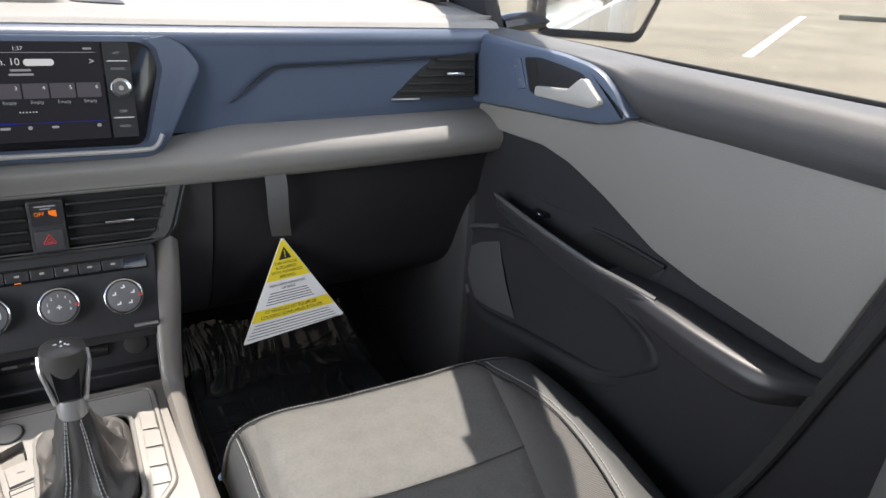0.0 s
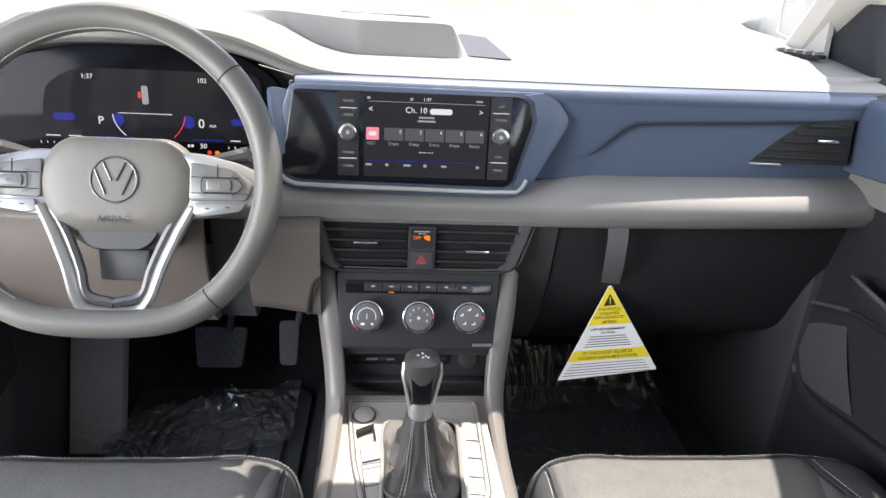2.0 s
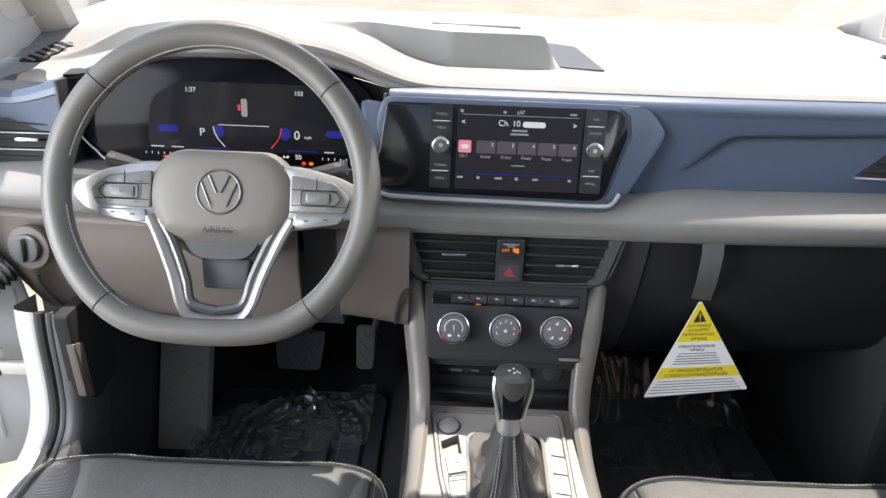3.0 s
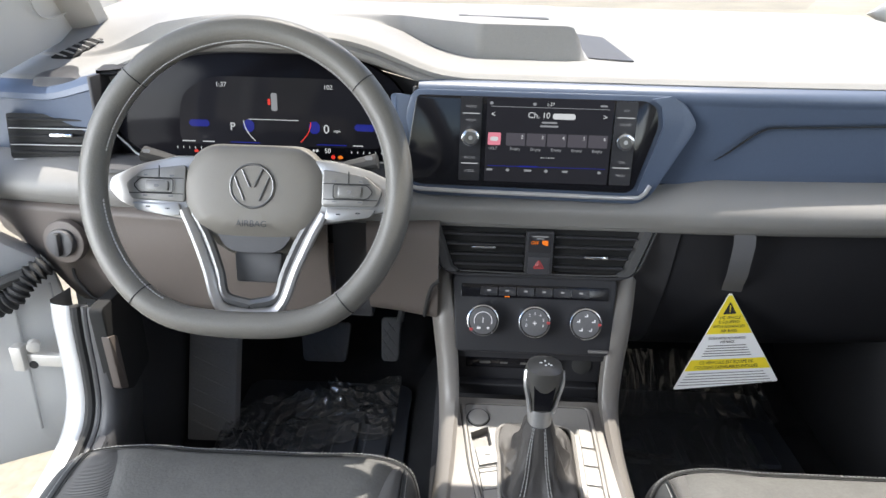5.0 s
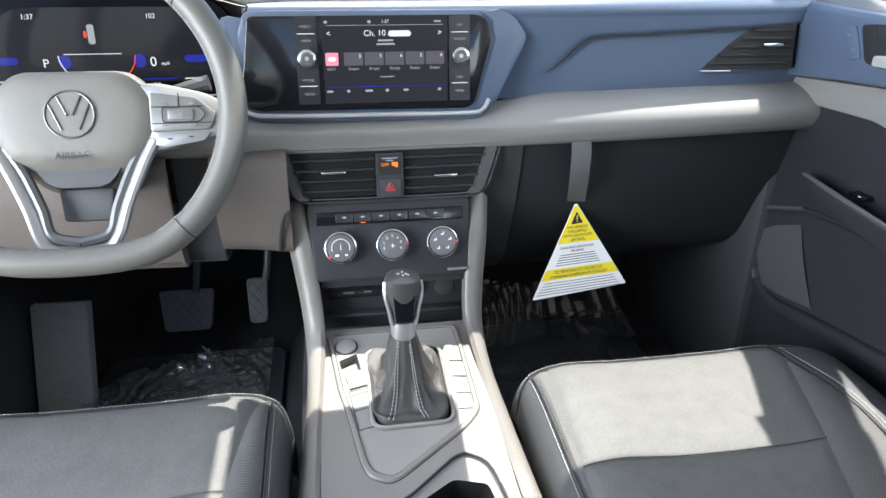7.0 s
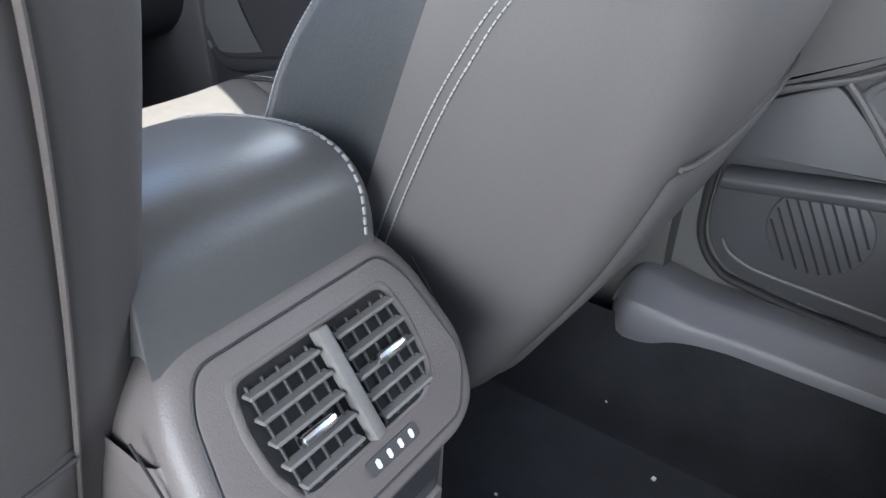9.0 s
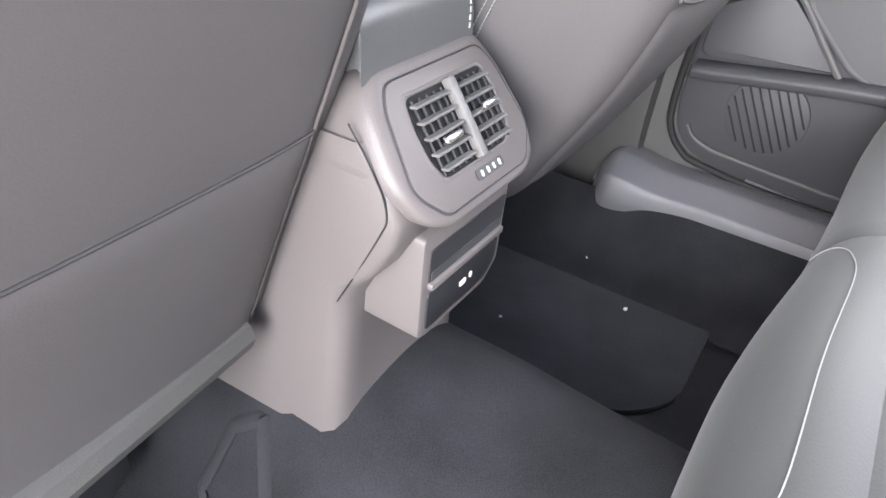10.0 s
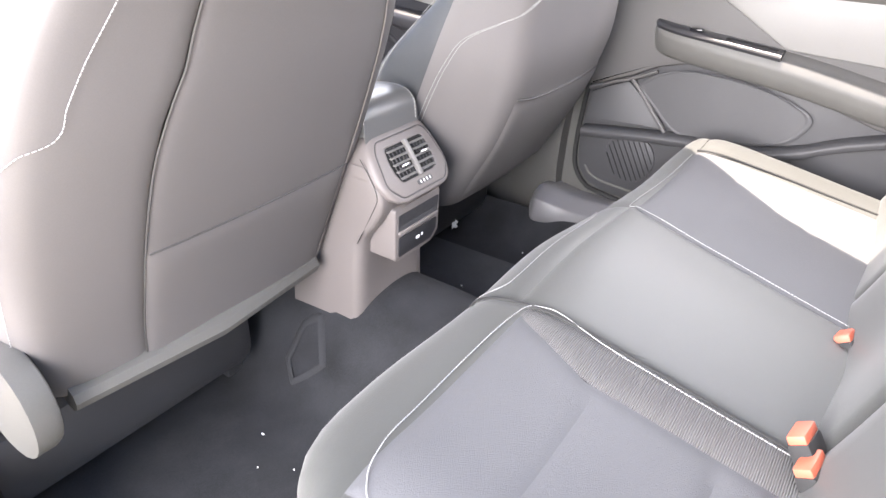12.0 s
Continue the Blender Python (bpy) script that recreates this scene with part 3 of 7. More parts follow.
    for edge, d in ((lambda v: 0.145, -0.012), (bolster_edge, 0.012)):
        seam(cush, [(U(edge(v)), v) for v in VS], st)
        thread(cush, [(U(edge(v) + d), v) for v in VS[1:]], st)
    thread(cush, [(0.06, V0 - 0.018), (0.3, V0 - 0.018), (0.7, V0 - 0.018), (0.94, V0 - 0.018)], st, r=0.0005)
    part("seat_pan", box((X(0), -0.50, 0.12), (0.44, 0.60, 0.13), 0.03), DARK, st)
    for dx in (-0.2, 0.2):
        part("seat_rail", box((X(dx), -0.45, 0.03), (0.035, 0.60, 0.05), 0.006), DARK, st)

    # backrest
    xb = 0.352 if s > 0 else 0.330

    def yb(z):
        return -0.770 - (z - 0.22) * 0.43

    def Xb(x):
        return s * (xb + x)

    wid = ((0.22, 0.225, 0.05, 0.125), (0.31, 0.245, 0.05, 0.108), (0.42, 0.255, 0.05, 0.102), (0.54, 0.262, 0.047, 0.098), (0.63, 0.256, 0.004, 0.094), (0.70, 0.238, -0.030, 0.088), (0.77, 0.20, -0.04, 0.086), (0.83, 0.145, -0.045, 0.08), (0.845, 0.09, -0.05, 0.05))
    zs = [q[0] for q in wid]

    def vz(z):
        for i in range(len(zs) - 1):
            if z <= zs[i + 1]:
                return (i + (z - zs[i]) / (zs[i + 1] - zs[i])) / (len(zs) - 1)
        return 1.0

    def flare(q, w, z, gain=1.0):
        """The inner bolster leans out over the tunnel."""
        if q > 0:
            return q * w
        ks = ((0.0, 0.14), (0.28, 0.16), (0.36, 0.15), (0.47, 0.12), (0.54, 0.10), (0.63, 0.12), (0.70, 0.17), (0.77, 0.22), (0.83, 0.22), (2.0, 0.2)) if s < 0 else ((0.0, 0.0), (0.28, 0.03), (0.40, 0.06), (0.50, 0.06), (0.60, 0.02), (0.66, 0.0), (2.0, 0.0))
        k = 0.0
        for (z0, k0), (z1, k1) in zip(ks, ks[1:]):
            if z0 <= z <= z1:
                k = k0 + (k1 - k0) * (z - z0) / (z1 - z0)
        return q * w * (1 + gain * k * abs(q) ** 3)

    RQ = (1, 0.94, 0.8, 0.4, 0, -0.4, -0.66, -0.80, -1)
    RD = (0.085, 0.15, 0.185, 0.197, 0.20, 0.198, 0.190, 0.150, 0.066)

    def rear_off(q, z):
        """How far the passenger backrest reaches behind its front line: a flat rear face and a slanted inner side."""
        t = min(1.0, max(0.0, (0.86 - z) / 0.34))
        g = (0.45 + 0.55 * t) * (0.80 + 0.20 * min(1.0, max(0.0, (z - 0.18) / 0.22)))
        for i in range(8):
            if RQ[i] >= q >= RQ[i + 1]:
                return g * (RD[i] + (RD[i + 1] - RD[i]) * (RQ[i] - q) / (RQ[i] - RQ[i + 1]))
        return g * RD[0]

    def front_y(q, f, z, fz, bz):
        if abs(q) == 1:
            return yb(z) - (rear_off(q, z) if s > 0 else 0.25 * bz)
        if fz > 0:
            return yb(z) + f * fz / 0.05
        return yb(z) + (fz if f > 0.02 else (f if f < -0.01 else 0))

    g = 0.010 if s > 0 else 0.0
    fr = Skin(order([[(Xb(flare(x, w, z, 1.0 if abs(x) == 1 else 1.2)), front_y(x, f, z, fz, bz), z) for z, w, fz, bz in wid] for x, f in ((-1, -0.035), (-0.93, 0.03 + g), (-0.75, 0.05 + g), (-0.5, 0.01 + g * 0.5), (0, -0.004), (0.5, 0.01), (0.75, 0.05), (0.93, 0.03), (1, -0.035))]))
    b = patch(fr, both(0.26, 0.74)[0], both(0.26, 0.74)[1], 0, 1, 20, 30, 0.004, crease=(0.3, 0.5))
    part("back_insert", b, VINYL_IN, st)
    bi = 0.128 if s > 0 else 0.155
    for a, b in ((0.0, bi), (0.845, 1.0)):
        m0, m1 = both(a, b)
        part("back_bolster", patch(fr, m0, m1, 0, 1, 14, 40, 0.003), VINYL, st)
    for a, b in ((bi, 0.26), (0.74, 0.845)):
        m0, m1 = both(a, b)
        part("back_mesh_strip", patch(fr, m0, m1, 0, 1, 10, 40, 0.003), MESH, st, "finely ribbed fabric strip")
    for c in (bi - 0.007, 0.852):
        thread(fr, [(U(c), 0.05), (U(c), 0.4), (U(c), 0.7), (U(c), 0.97)], st, n=120, step=0.0034, length=0.0025, r=0.0006)
    BQ = RQ if s > 0 else (1, 0.94, 0.8, 0.4, 0, -0.4, -0.8, -0.94, -1)
    BF = (0.25, 0.72, 0.9, 0.98, 1.0, 0.98, 0.9, 0.72, 0.25)
    bk = Skin(order([[(Xb(flare(q, w, z)), yb(z) - (rear_off(q, z) if s > 0 else f * bz), z) for z, w, fz, bz in wid] for q, f in zip(BQ, BF)]))

    def uq(q):
        """The row coordinate at q, from -1 at the tunnel to 1 at the door."""
        for i in range(8):
            if BQ[i] >= q >= BQ[i + 1]:
                u = (i + (BQ[i] - q) / (BQ[i] - BQ[i + 1])) / 8
                return u if s > 0 else 1 - u
        return 0.5

    def at_v(v, table):
        """A value at the height that v stands for."""
        k = min(int(v * (len(zs) - 1)), len(zs) - 2)
        z = zs[k] + (zs[k + 1] - zs[k]) * (v * (len(zs) - 1) - k)
        for (z0, a), (z1, b) in zip(table, table[1:]):
            if z0 <= z <= z1:
                return a + (b - a) * (z - z0) / (z1 - z0)
        return table[-1][1]

    def q_out(v):
        if s > 0:
            return uq(0.90)
        return uq(at_v(v, ((0.0, 0.44), (0.46, 0.44), (0.55, 0.425), (0.616, 0.385), (0.66, 0.325), (0.73, 0.30), (1.0, 0.32))))

    def q_in(v):
        return uq(-0.82) if s < 0 else uq(-0.62)

    lo_e, hi_e = (q_out, q_in) if s > 0 else (q_in, q_out)
    if s < 0:
        part("back_side", patch(bk, 0.0, lo_e, 0.06, 1.0, 16, 40, 0.003), BACKREST, st)
        part("back_side", patch(bk, hi_e, 1.0, 0.06, 1.0, 16, 40, 0.003), BACKREST, st)
        ph = vz(0.452)
        part("back_panel", patch(bk, lo_e, hi_e, ph - 0.02, 1.0, 20, 40, 0.002, lift=0.002), BACKREST, st)
        part("back_pocket", patch(bk, lo_e, hi_e, 0.06, ph, 20, 16, 0.004, lift=0.005), BACKREST, st, "seat back pocket")
        seam(bk, [(lo_e(ph) + (hi_e(ph) - lo_e(ph)) * t, ph - 0.004) for t in (0.01, 0.3, 0.6, 0.99)], st, 0.0013, 0.0030, mat=SEAM, name="pocket_hem")
        seam(bk, [(hi_e(v), v) for v in (0.07, 0.14, 0.2, 0.28, 0.35, 0.42, 0.5, 0.56, 0.62, 0.7, 0.8, 0.9, 0.98)], st, 0.0014, 0.0004, 70, mat=SEAM)
        seam(bk, [(lo_e(v), v) for v in (0.07, 0.2, 0.35, 0.5, 0.7, 0.9, 0.98)], st, 0.0012, 0.0016, mat=LIGHT_R, name="back_seam")
        thread(bk, [(uq(q), vz(z)) for q, z in ((0.965, 0.30), (0.965, 0.45), (0.962, 0.57), (0.90, 0.610), (0.80, 0.624), (0.755, 0.652), (0.71, 0.69), (0.66, 0.735), (0.62, 0.80))], st, lift=0.002, n=80, step=0.0055, length=0.0038, r=0.0006)
    else:
        part("back_side", patch(bk, 0.0, 1.0, 0.06, 1.0, 60, 50, 0.001), BACKREST, st)
        ph = vz(0.488)
        part("back_pocket", patch(bk, uq(0.88), uq(-0.60), 0.08, ph, 24, 18, 0.004, lift=0.0045), BACKREST, st, "seat back pocket")
        seam(bk, [(uq(q), ph - d) for q, d in ((0.86, 0.0), (0.4, 0.004), (0.0, 0.004), (-0.4, 0.0), (-0.6, -0.01))], st, 0.0018, 0.0035, mat=SEAM, name="pocket_hem")
        for d in (0.0, 0.012):
            thread(bk, [(uq(q + d), vz(z)) for q, z in ((-0.975, 0.30), (-0.975, 0.42), (-0.97, 0.50), (-0.955, 0.56), (-0.92, 0.60), (-0.82, 0.625), (-0.70, 0.645), (-0.55, 0.68), (-0.46, 0.74), (-0.43, 0.80))], st, lift=0.002, n=90, step=0.0036, length=0.0026, r=0.0006)
    # lower trim strip and recliner cover
    lo = tube([(Xb(x), -0.905 + 0.02 * abs(x) / 0.2, 0.262) for x in (-0.205, -0.1, 0, 0.1, 0.205)], 0.024, 10, flat=0.8)
    part("lower_trim", lo, GREY, st, "grey plastic strip under the backrest")
    for dx in (0.235,):
        part("recliner_cover", disc(0.075, 0.035, axes((Xb(dx) + (0.018 if dx > 0 else -0.018) * s, -0.872, 0.292), (0, 1, 0), (0, 0, 1)) @ pose(0, 0, 0.018 if s * dx > 0 else 0.018), 24, 0.012), GREY, st, "grey recliner cover")
    hr = smooth_loft([[(Xb(x * 0.7), yb(0.92) + f, 0.90), (Xb(x), yb(0.95) + f, 0.96), (Xb(x), yb(1.0) + f * 0.9, 1.03), (Xb(x * 0.8), yb(1.05), 1.07)] for x, f in ((-0.13, -0.03), (-0.11, 0.03), (0, 0.045), (0.11, 0.03), (0.13, -0.03), (0.11, -0.075), (0, -0.08), (-0.11, -0.075), (-0.13, -0.03))], 28, 12)
    part("headrest", hr, VINYL, st)
    for dx in (-0.055, 0.055):
        part("headrest_post", tube([(Xb(dx), yb(0.84) - 0.03, 0.83), (Xb(dx), yb(0.95) - 0.03, 0.94)], 0.006), CHROME, st)
    return st


front_seat(-1, "driver seat in dark grey leatherette with white stitching")
front_seat(1, "passenger seat in dark grey leatherette with white stitching")

# ---------------------------------------------------------------- rear bench
bench = thing("rear_bench", "dark grey leatherette rear bench with white stitching", "bench")


def bench_row(x, e, g=0.0):
    return [(x, -1.36 + g, 0.06), (x, -1.295 + g, 0.15), (x, -1.268 + g, 0.26), (x, -1.282 + g, 0.335 + e), (x, -1.335, 0.361 + e), (x, -1.45, 0.346 + e), (x, -1.58, 0.322 + e), (x, -1.70, 0.30 + e)]


bs = Skin([bench_row(*q) for q in ((-0.585, -0.07, -0.06), (-0.555, -0.004, -0.035), (-0.48, 0.010, 0.035), (-0.36, 0.005, 0.055), (-0.19, 0.014, 0.042), (0.0, 0.020, 0.042), (0.19, 0.010, 0.022), (0.36, 0.003, 0.012), (0.52, 0.010, 0.006), (0.60, 0.006, -0.006), (0.64, -0.07, -0.04))])


def ux(x):
    """The row coordinate of the bench at x metres."""
    ks = [r[0].x for r in bs.keys]
    for i in range(len(ks) - 1):
        if x <= ks[i + 1]:
            return (i + (x - ks[i]) / (ks[i + 1] - ks[i])) / (len(ks) - 1)
    return 1.0


CL, CR = ux(-0.172), ux(0.187)
VF = 0.545
# edges of the three seats drift together towards the back
eL = lambda v: CL + (ux(-0.185) - CL) * max(0, v - VF) / (1 - VF)
eR = lambda v: CR + (ux(0.082) - CR) * (max(0, v - VF) / (1 - VF)) ** 0.6
part("front_edge", patch(bs, 0.0, CL, 0, VF, 24, 24, 0.003), BENCH, bench)
part("front_edge", patch(bs, CR, 1.0, 0, VF, 24, 24, 0.003), BENCH, bench)
part("centre_front", patch(bs, CL, CR, 0, VF - 0.02, 20, 24, 0.003), BENCH, bench)
part("centre_cushion", patch(bs, eL, eR, VF - 0.02, 1.0, 20, 30, 0.003, 0.006), BENCH, bench, "dark grey centre cushion")
mL = lambda v: ux(-0.185) - (ux(-0.185) - ux(-0.235)) * min(1.0, max(0, v - VF) / 0.14) ** 0.8 - 0.004
part("mesh_strip", patch(bs, mL, eL, VF, 1.0, 8, 30, 0.003), MESH, bench, "finely ribbed fabric strip")
part("outer_cushion", patch(bs, ux(-0.505), mL, VF, 1.0, 24, 60, 0.003, crease=(0.70, 0.85)), VINYL_RR, bench, "grey fabric outer cushion")
part("side_bolster", patch(bs, 0.0, ux(-0.505), VF, 1.0, 8, 20, 0.003), BENCH, bench)
part("outer_cushion", patch(bs, eR, ux(0.50), VF, 1.0, 24, 30, 0.003, crease=(0.68, 0.84)), VINYL_RR, bench, "grey fabric outer cushion")
part("side_bolster", patch(bs, ux(0.50), 1.0, VF, 1.0, 14, 24, 0.004), BENCH, bench)
thread(bs, [(ux(-0.515), 0.68), (ux(-0.507), 0.60), (ux(-0.488), 0.562), (ux(-0.455), 0.545), (ux(-0.40), VF - 0.008), (ux(-0.21), VF - 0.008), (ux(-0.168), VF + 0.03), (eL(0.7) - 0.004, 0.7), (eL(0.98) - 0.004, 0.98)], bench, n=80, step=0.0046, length=0.0037, r=0.0007)
thread(bs, [(eR(0.98) + 0.003, 0.98), (eR(0.88) + 0.003, 0.88), (eR(0.76) + 0.003, 0.76), (eR(0.66) + 0.003, 0.66), (eR(0.59) + 0.003, 0.59), (ux(0.183), VF + 0.005), (ux(0.195), VF - 0.02), (ux(0.34), VF - 0.012), (ux(0.47), VF - 0.004)], bench, n=80, step=0.0046, length=0.0037, r=0.0006)
seam(bs, [(ux(0.50), VF), (ux(0.51), 0.7), (ux(0.52), 0.98)], bench, 0.002)
seam(bs, [(eL(0.2), 0.3), (CL, 0.45), (CL, VF), (eL(0.98), 0.98)], bench, 0.0014)
# loop of stitching on the centre front
thread(bs, [(ux(-0.172), 0.385), (ux(-0.160), 0.44), (ux(-0.145), 0.468), (ux(-0.118), 0.480), (ux(-0.02), 0.482), (ux(0.085), 0.482), (ux(0.130), 0.470), (ux(0.155), 0.445), (ux(0.172), 0.385)], bench, n=80, step=0.0046, length=0.0037, r=0.0006)
rb = Skin([[(x, -1.615 - d, 0.26), (x, -1.655 - d, 0.36), (x, -1.70 - d, 0.50), (x, -1.77 - d, 0.70), (x, -1.84 - d, 0.92), (x, -1.90 - d, 0.95)] for x, d in ((-0.66, 0.06), (-0.60, 0.0), (-0.38, 0.012), (-0.16, 0.0), (0, 0.01), (0.16, 0.0), (0.38, 0.012), (0.60, 0.0), (0.66, 0.06))])
for a, b in ((0.0, 0.36), (0.36, 0.64), (0.64, 1.0)):
    part("backrest_section", patch(rb, a, b, 0, 1, 20, 24, 0.005), BENCH, bench)


def buckle(x, y, z, lean):
    bk = thing("seat_belt_buckle", "red and black seat belt buckle on the rear bench", "buckle", group="seat belt buckles")
    m = pose(x, y, z, -34, lean, -8)
    part("housing", box((0, 0, -0.025), (0.040, 0.024, 0.07), 0.006, m), RUBBER, bk)
    part("release_button", box((0, 0.0, 0.012), (0.035, 0.019, 0.012), 0.003, m), BUCKLE, bk, "red release button")
    return bk


def front_buckle(x, y, z, lean):
    bk = thing("seat_belt_buckle", "red and black seat belt buckle beside the front armrest", "buckle", group="front seat belt buckles")
    m = pose(x, y, z, -6, lean, 0)
    part("housing", box((0, 0, -0.058), (0.026, 0.018, 0.116), 0.005, m), RUBBER, bk)
    part("release_button", box((0, 0, 0.001), (0.022, 0.013, 0.008), 0.003, m), BUCKLE, bk, "red release button")
    return bk


front_buckle(-0.054, -0.622, 0.366, -4)
front_buckle(0.166, -0.640, 0.312, 5)
buckle(-0.189, -1.636, 0.348, 4)
buckle(-0.212, -1.650, 0.336, -4)
buckle(0.060, -1.650, 0.322, 12)
# ---------------------------------------------------------------- doors


def along_y(sections, mat, parent, name, label="", n=24, nv=14, caps=True):
    """A body swept along the car through closed sections of (y, [(x, z), ...])."""
    keys = [[(x, y, z) for x, z in pts] for y, pts in sections]
    k = len(keys[0])
    rows = [spline([s[j] for s in keys], n) for j in range(k)]
    secs = []
    for i in range(n):
        loop = [rows[j][i] for j in range(k)]
        out = []
        for j in range(k):
            a, b, c = loop[j - 1], loop[j], loop[(j + 1) % k]
            out += [b.lerp(a, 0.28), b.lerp(a, 0.1).lerp(b.lerp(c, 0.1), 0.5), b.lerp(c, 0.28)]
        secs.append(out)
    return part(name, loft(secs, closed=True, caps=caps), mat, parent, label, angle=50)


fd = thing("front_door", "dark grey passenger door with light insert and closed window", "door")
part("door_shell", box((0.775, -0.42, 0.27), (0.09, 1.12, 1.0), 0.02), WHITE, fd, "white painted outer shell")
side_plate([(0.16, 0.72), (0.16, 0.30), (0.05, 0.0), (-0.60, -0.02), (-0.90, 0.30), (-0.92, 0.50), (-0.92, 0.72)], 0.708, 0.02, DOORB, fd, "door_panel", "black door panel")
along_y([(y, [(0.746, z), (0.700, z), (0.690, z + 0.3 * (0.79 + 0.02 * y - z)), (0.692, z + 0.62 * (0.79 + 0.02 * y - z)), (0.708, 0.784 + 0.02 * y + (0.006 if y > -0.2 else 0)), (0.746, 0.797 + 0.025 * y)]) for y, z in ((0.17, 0.786), (0.06, 0.784), (-0.06, 0.780), (-0.17, 0.774), (-0.235, 0.764), (-0.275, 0.750), (-0.305, 0.728), (-0.34, 0.715), (-0.46, 0.711), (-0.65, 0.709), (-0.92, 0.706))], GREYD, fd, "upper_pad", "soft grey upper pad", 60)
INS = [(0.085, 0.668), (0.085, 0.632), (-0.03, 0.632), (-0.13, 0.634), (-0.20, 0.622), (-0.28, 0.595), (-0.389, 0.550), (-0.47, 0.533), (-0.64, 0.512), (-0.665, 0.60), (-0.70, 0.712), (-0.50, 0.716), (-0.31, 0.712), (-0.25, 0.692)]
side_plate(INS, 0.699, 0.012, LIGHT, fd, "light_insert", "light grey soft insert", 0.006, 0.012)
trim = side_plate([(0.085, 0.791), (0.085, 0.668), (-0.07, 0.682), (-0.205, 0.690), (-0.292, 0.700), (-0.328, 0.716), (-0.315, 0.724), (-0.294, 0.746), (-0.265, 0.766), (-0.235, 0.774), (-0.174, 0.781), (-0.037, 0.786)], 0.681, 0.024, DECOR, fd, "handle_trim", "blue-grey handle trim", 0.009, 0.02)
# Recess depth is drawn flat: a dark plate, and a black one as shade.
side_plate([(-0.088, 0.766), (-0.128, 0.770), (-0.18, 0.766), (-0.228, 0.760), (-0.243, 0.750), (-0.255, 0.722), (-0.14, 0.712), (-0.110, 0.716)], 0.6802, 0.004, DOORB, trim, "handle_recess", "flat dark plate for the shaded handle recess", 0.0005, 0.008)
side_plate([(-0.091, 0.764), (-0.118, 0.767), (-0.138, 0.716), (-0.112, 0.717)], 0.6796, 0.004, BLACK, trim, "recess_shade", "black plate for the shade behind the handle", 0.0005, 0.004)
hb = plate(rpoly([(0.132, 0.729), (0.132, 0.714), (0.26, 0.717), (0.276, 0.724), (0.276, 0.731), (0.243, 0.755), (0.232, 0.754), (0.208, 0.736)], 0.005), 0.012, axes((0.672, 0, 0), (0, -1, 0), (0, 0, 1)), 0.003)
part("door_handle", hb, SILVER_TRIM, trim, "satin silver inner handle")
side_plate([(-0.047, 0.757), (-0.080, 0.764), (-0.102, 0.720), (-0.078, 0.715)], 0.6785, 0.004, DECOR, trim, "lock_switch", "", 0.001, 0.004)
bars([(0.070, 0.750, 0.006, 0.003), (0.085, 0.731, 0.006, 0.003)], axes((0.678, 0, 0), (0, -1, 0), (0, 0, 1)), GREYS, trim, "lock_symbol")
# armrest with grip strip, pull cup and padded rear half
along_y([(y, [(0.71, zt - 0.004), (x + 0.022, zt - 0.002), (x + 0.006, zt - 0.006), (x, zt - 0.018), (x + 0.004, zb + 0.012), (x + 0.02, zb), (0.71, zb - 0.012)]) for y, zt, zb, x in ((-0.33, 0.505, 0.482, 0.672), (-0.365, 0.509, 0.476, 0.659), (-0.40, 0.512, 0.472, 0.652), (-0.45, 0.512, 0.462, 0.646), (-0.52, 0.507, 0.452, 0.645), (-0.585, 0.502, 0.448, 0.650), (-0.62, 0.500, 0.458, 0.662), (-0.648, 0.500, 0.478, 0.690), (-0.658, 0.500, 0.490, 0.705))], ARMR, fd, "armrest", "black padded armrest", 50)
along_y([(y, [(x + 0.012, zt), (x + 0.004, zt - 0.001), (x, zt - 0.006), (x + 0.003, zb), (x + 0.018, zb + 0.002)]) for y, zt, zb, x in ((-0.045, 0.530, 0.520, 0.678), (-0.07, 0.531, 0.506, 0.668), (-0.14, 0.526, 0.497, 0.661), (-0.24, 0.518, 0.482, 0.656), (-0.33, 0.512, 0.474, 0.653), (-0.40, 0.512, 0.472, 0.652), (-0.45, 0.508, 0.468, 0.652))], ARMR, fd, "grip_strip", "satin dark grip strip", 40)
side_plate([(-0.05, 0.530), (-0.115, 0.542), (-0.235, 0.545), (-0.275, 0.548), (-0.41, 0.536), (-0.40, 0.50), (-0.20, 0.502), (-0.06, 0.515)], 0.7072, 0.004, DOORB, fd, "switch_plate", "dark plate behind the grip", 0.0005, 0.004)
part("window_switch", box((0.698, -0.150, 0.526), (0.016, 0.034, 0.007), 0.002), GLOSS, fd)
part("switch_lamp", box((0.6895, -0.156, 0.5275), (0.001, 0.005, 0.002), 0.0), GREY_LIT, fd)
# No hollow here: a thin black plate gives the pull cup its shade.
part("pull_cup", plate(rpoly([(0.235, 0.518), (0.275, 0.536), (0.408, 0.531), (0.372, 0.500), (0.26, 0.500)], 0.006), 0.004, axes((0.7060, 0, 0), (0, -1, 0), (0, 0, 1))), BLACK, fd, "flat black plate for the shaded pull cup")
# Brighter tube put in for the reflection on the grip's top edge.
part("grip_glint", tube(spline([(0.680, -0.042, 0.529), (0.671, -0.07, 0.531), (0.664, -0.14, 0.526), (0.659, -0.24, 0.518), (0.656, -0.33, 0.5125), (0.657, -0.40, 0.5115), (0.664, -0.44, 0.507)], 40), lambda t: 0.0035 + 0.0015 * t, 10), SILVERD, fd, "satin tube for the bright reflection along the grip")
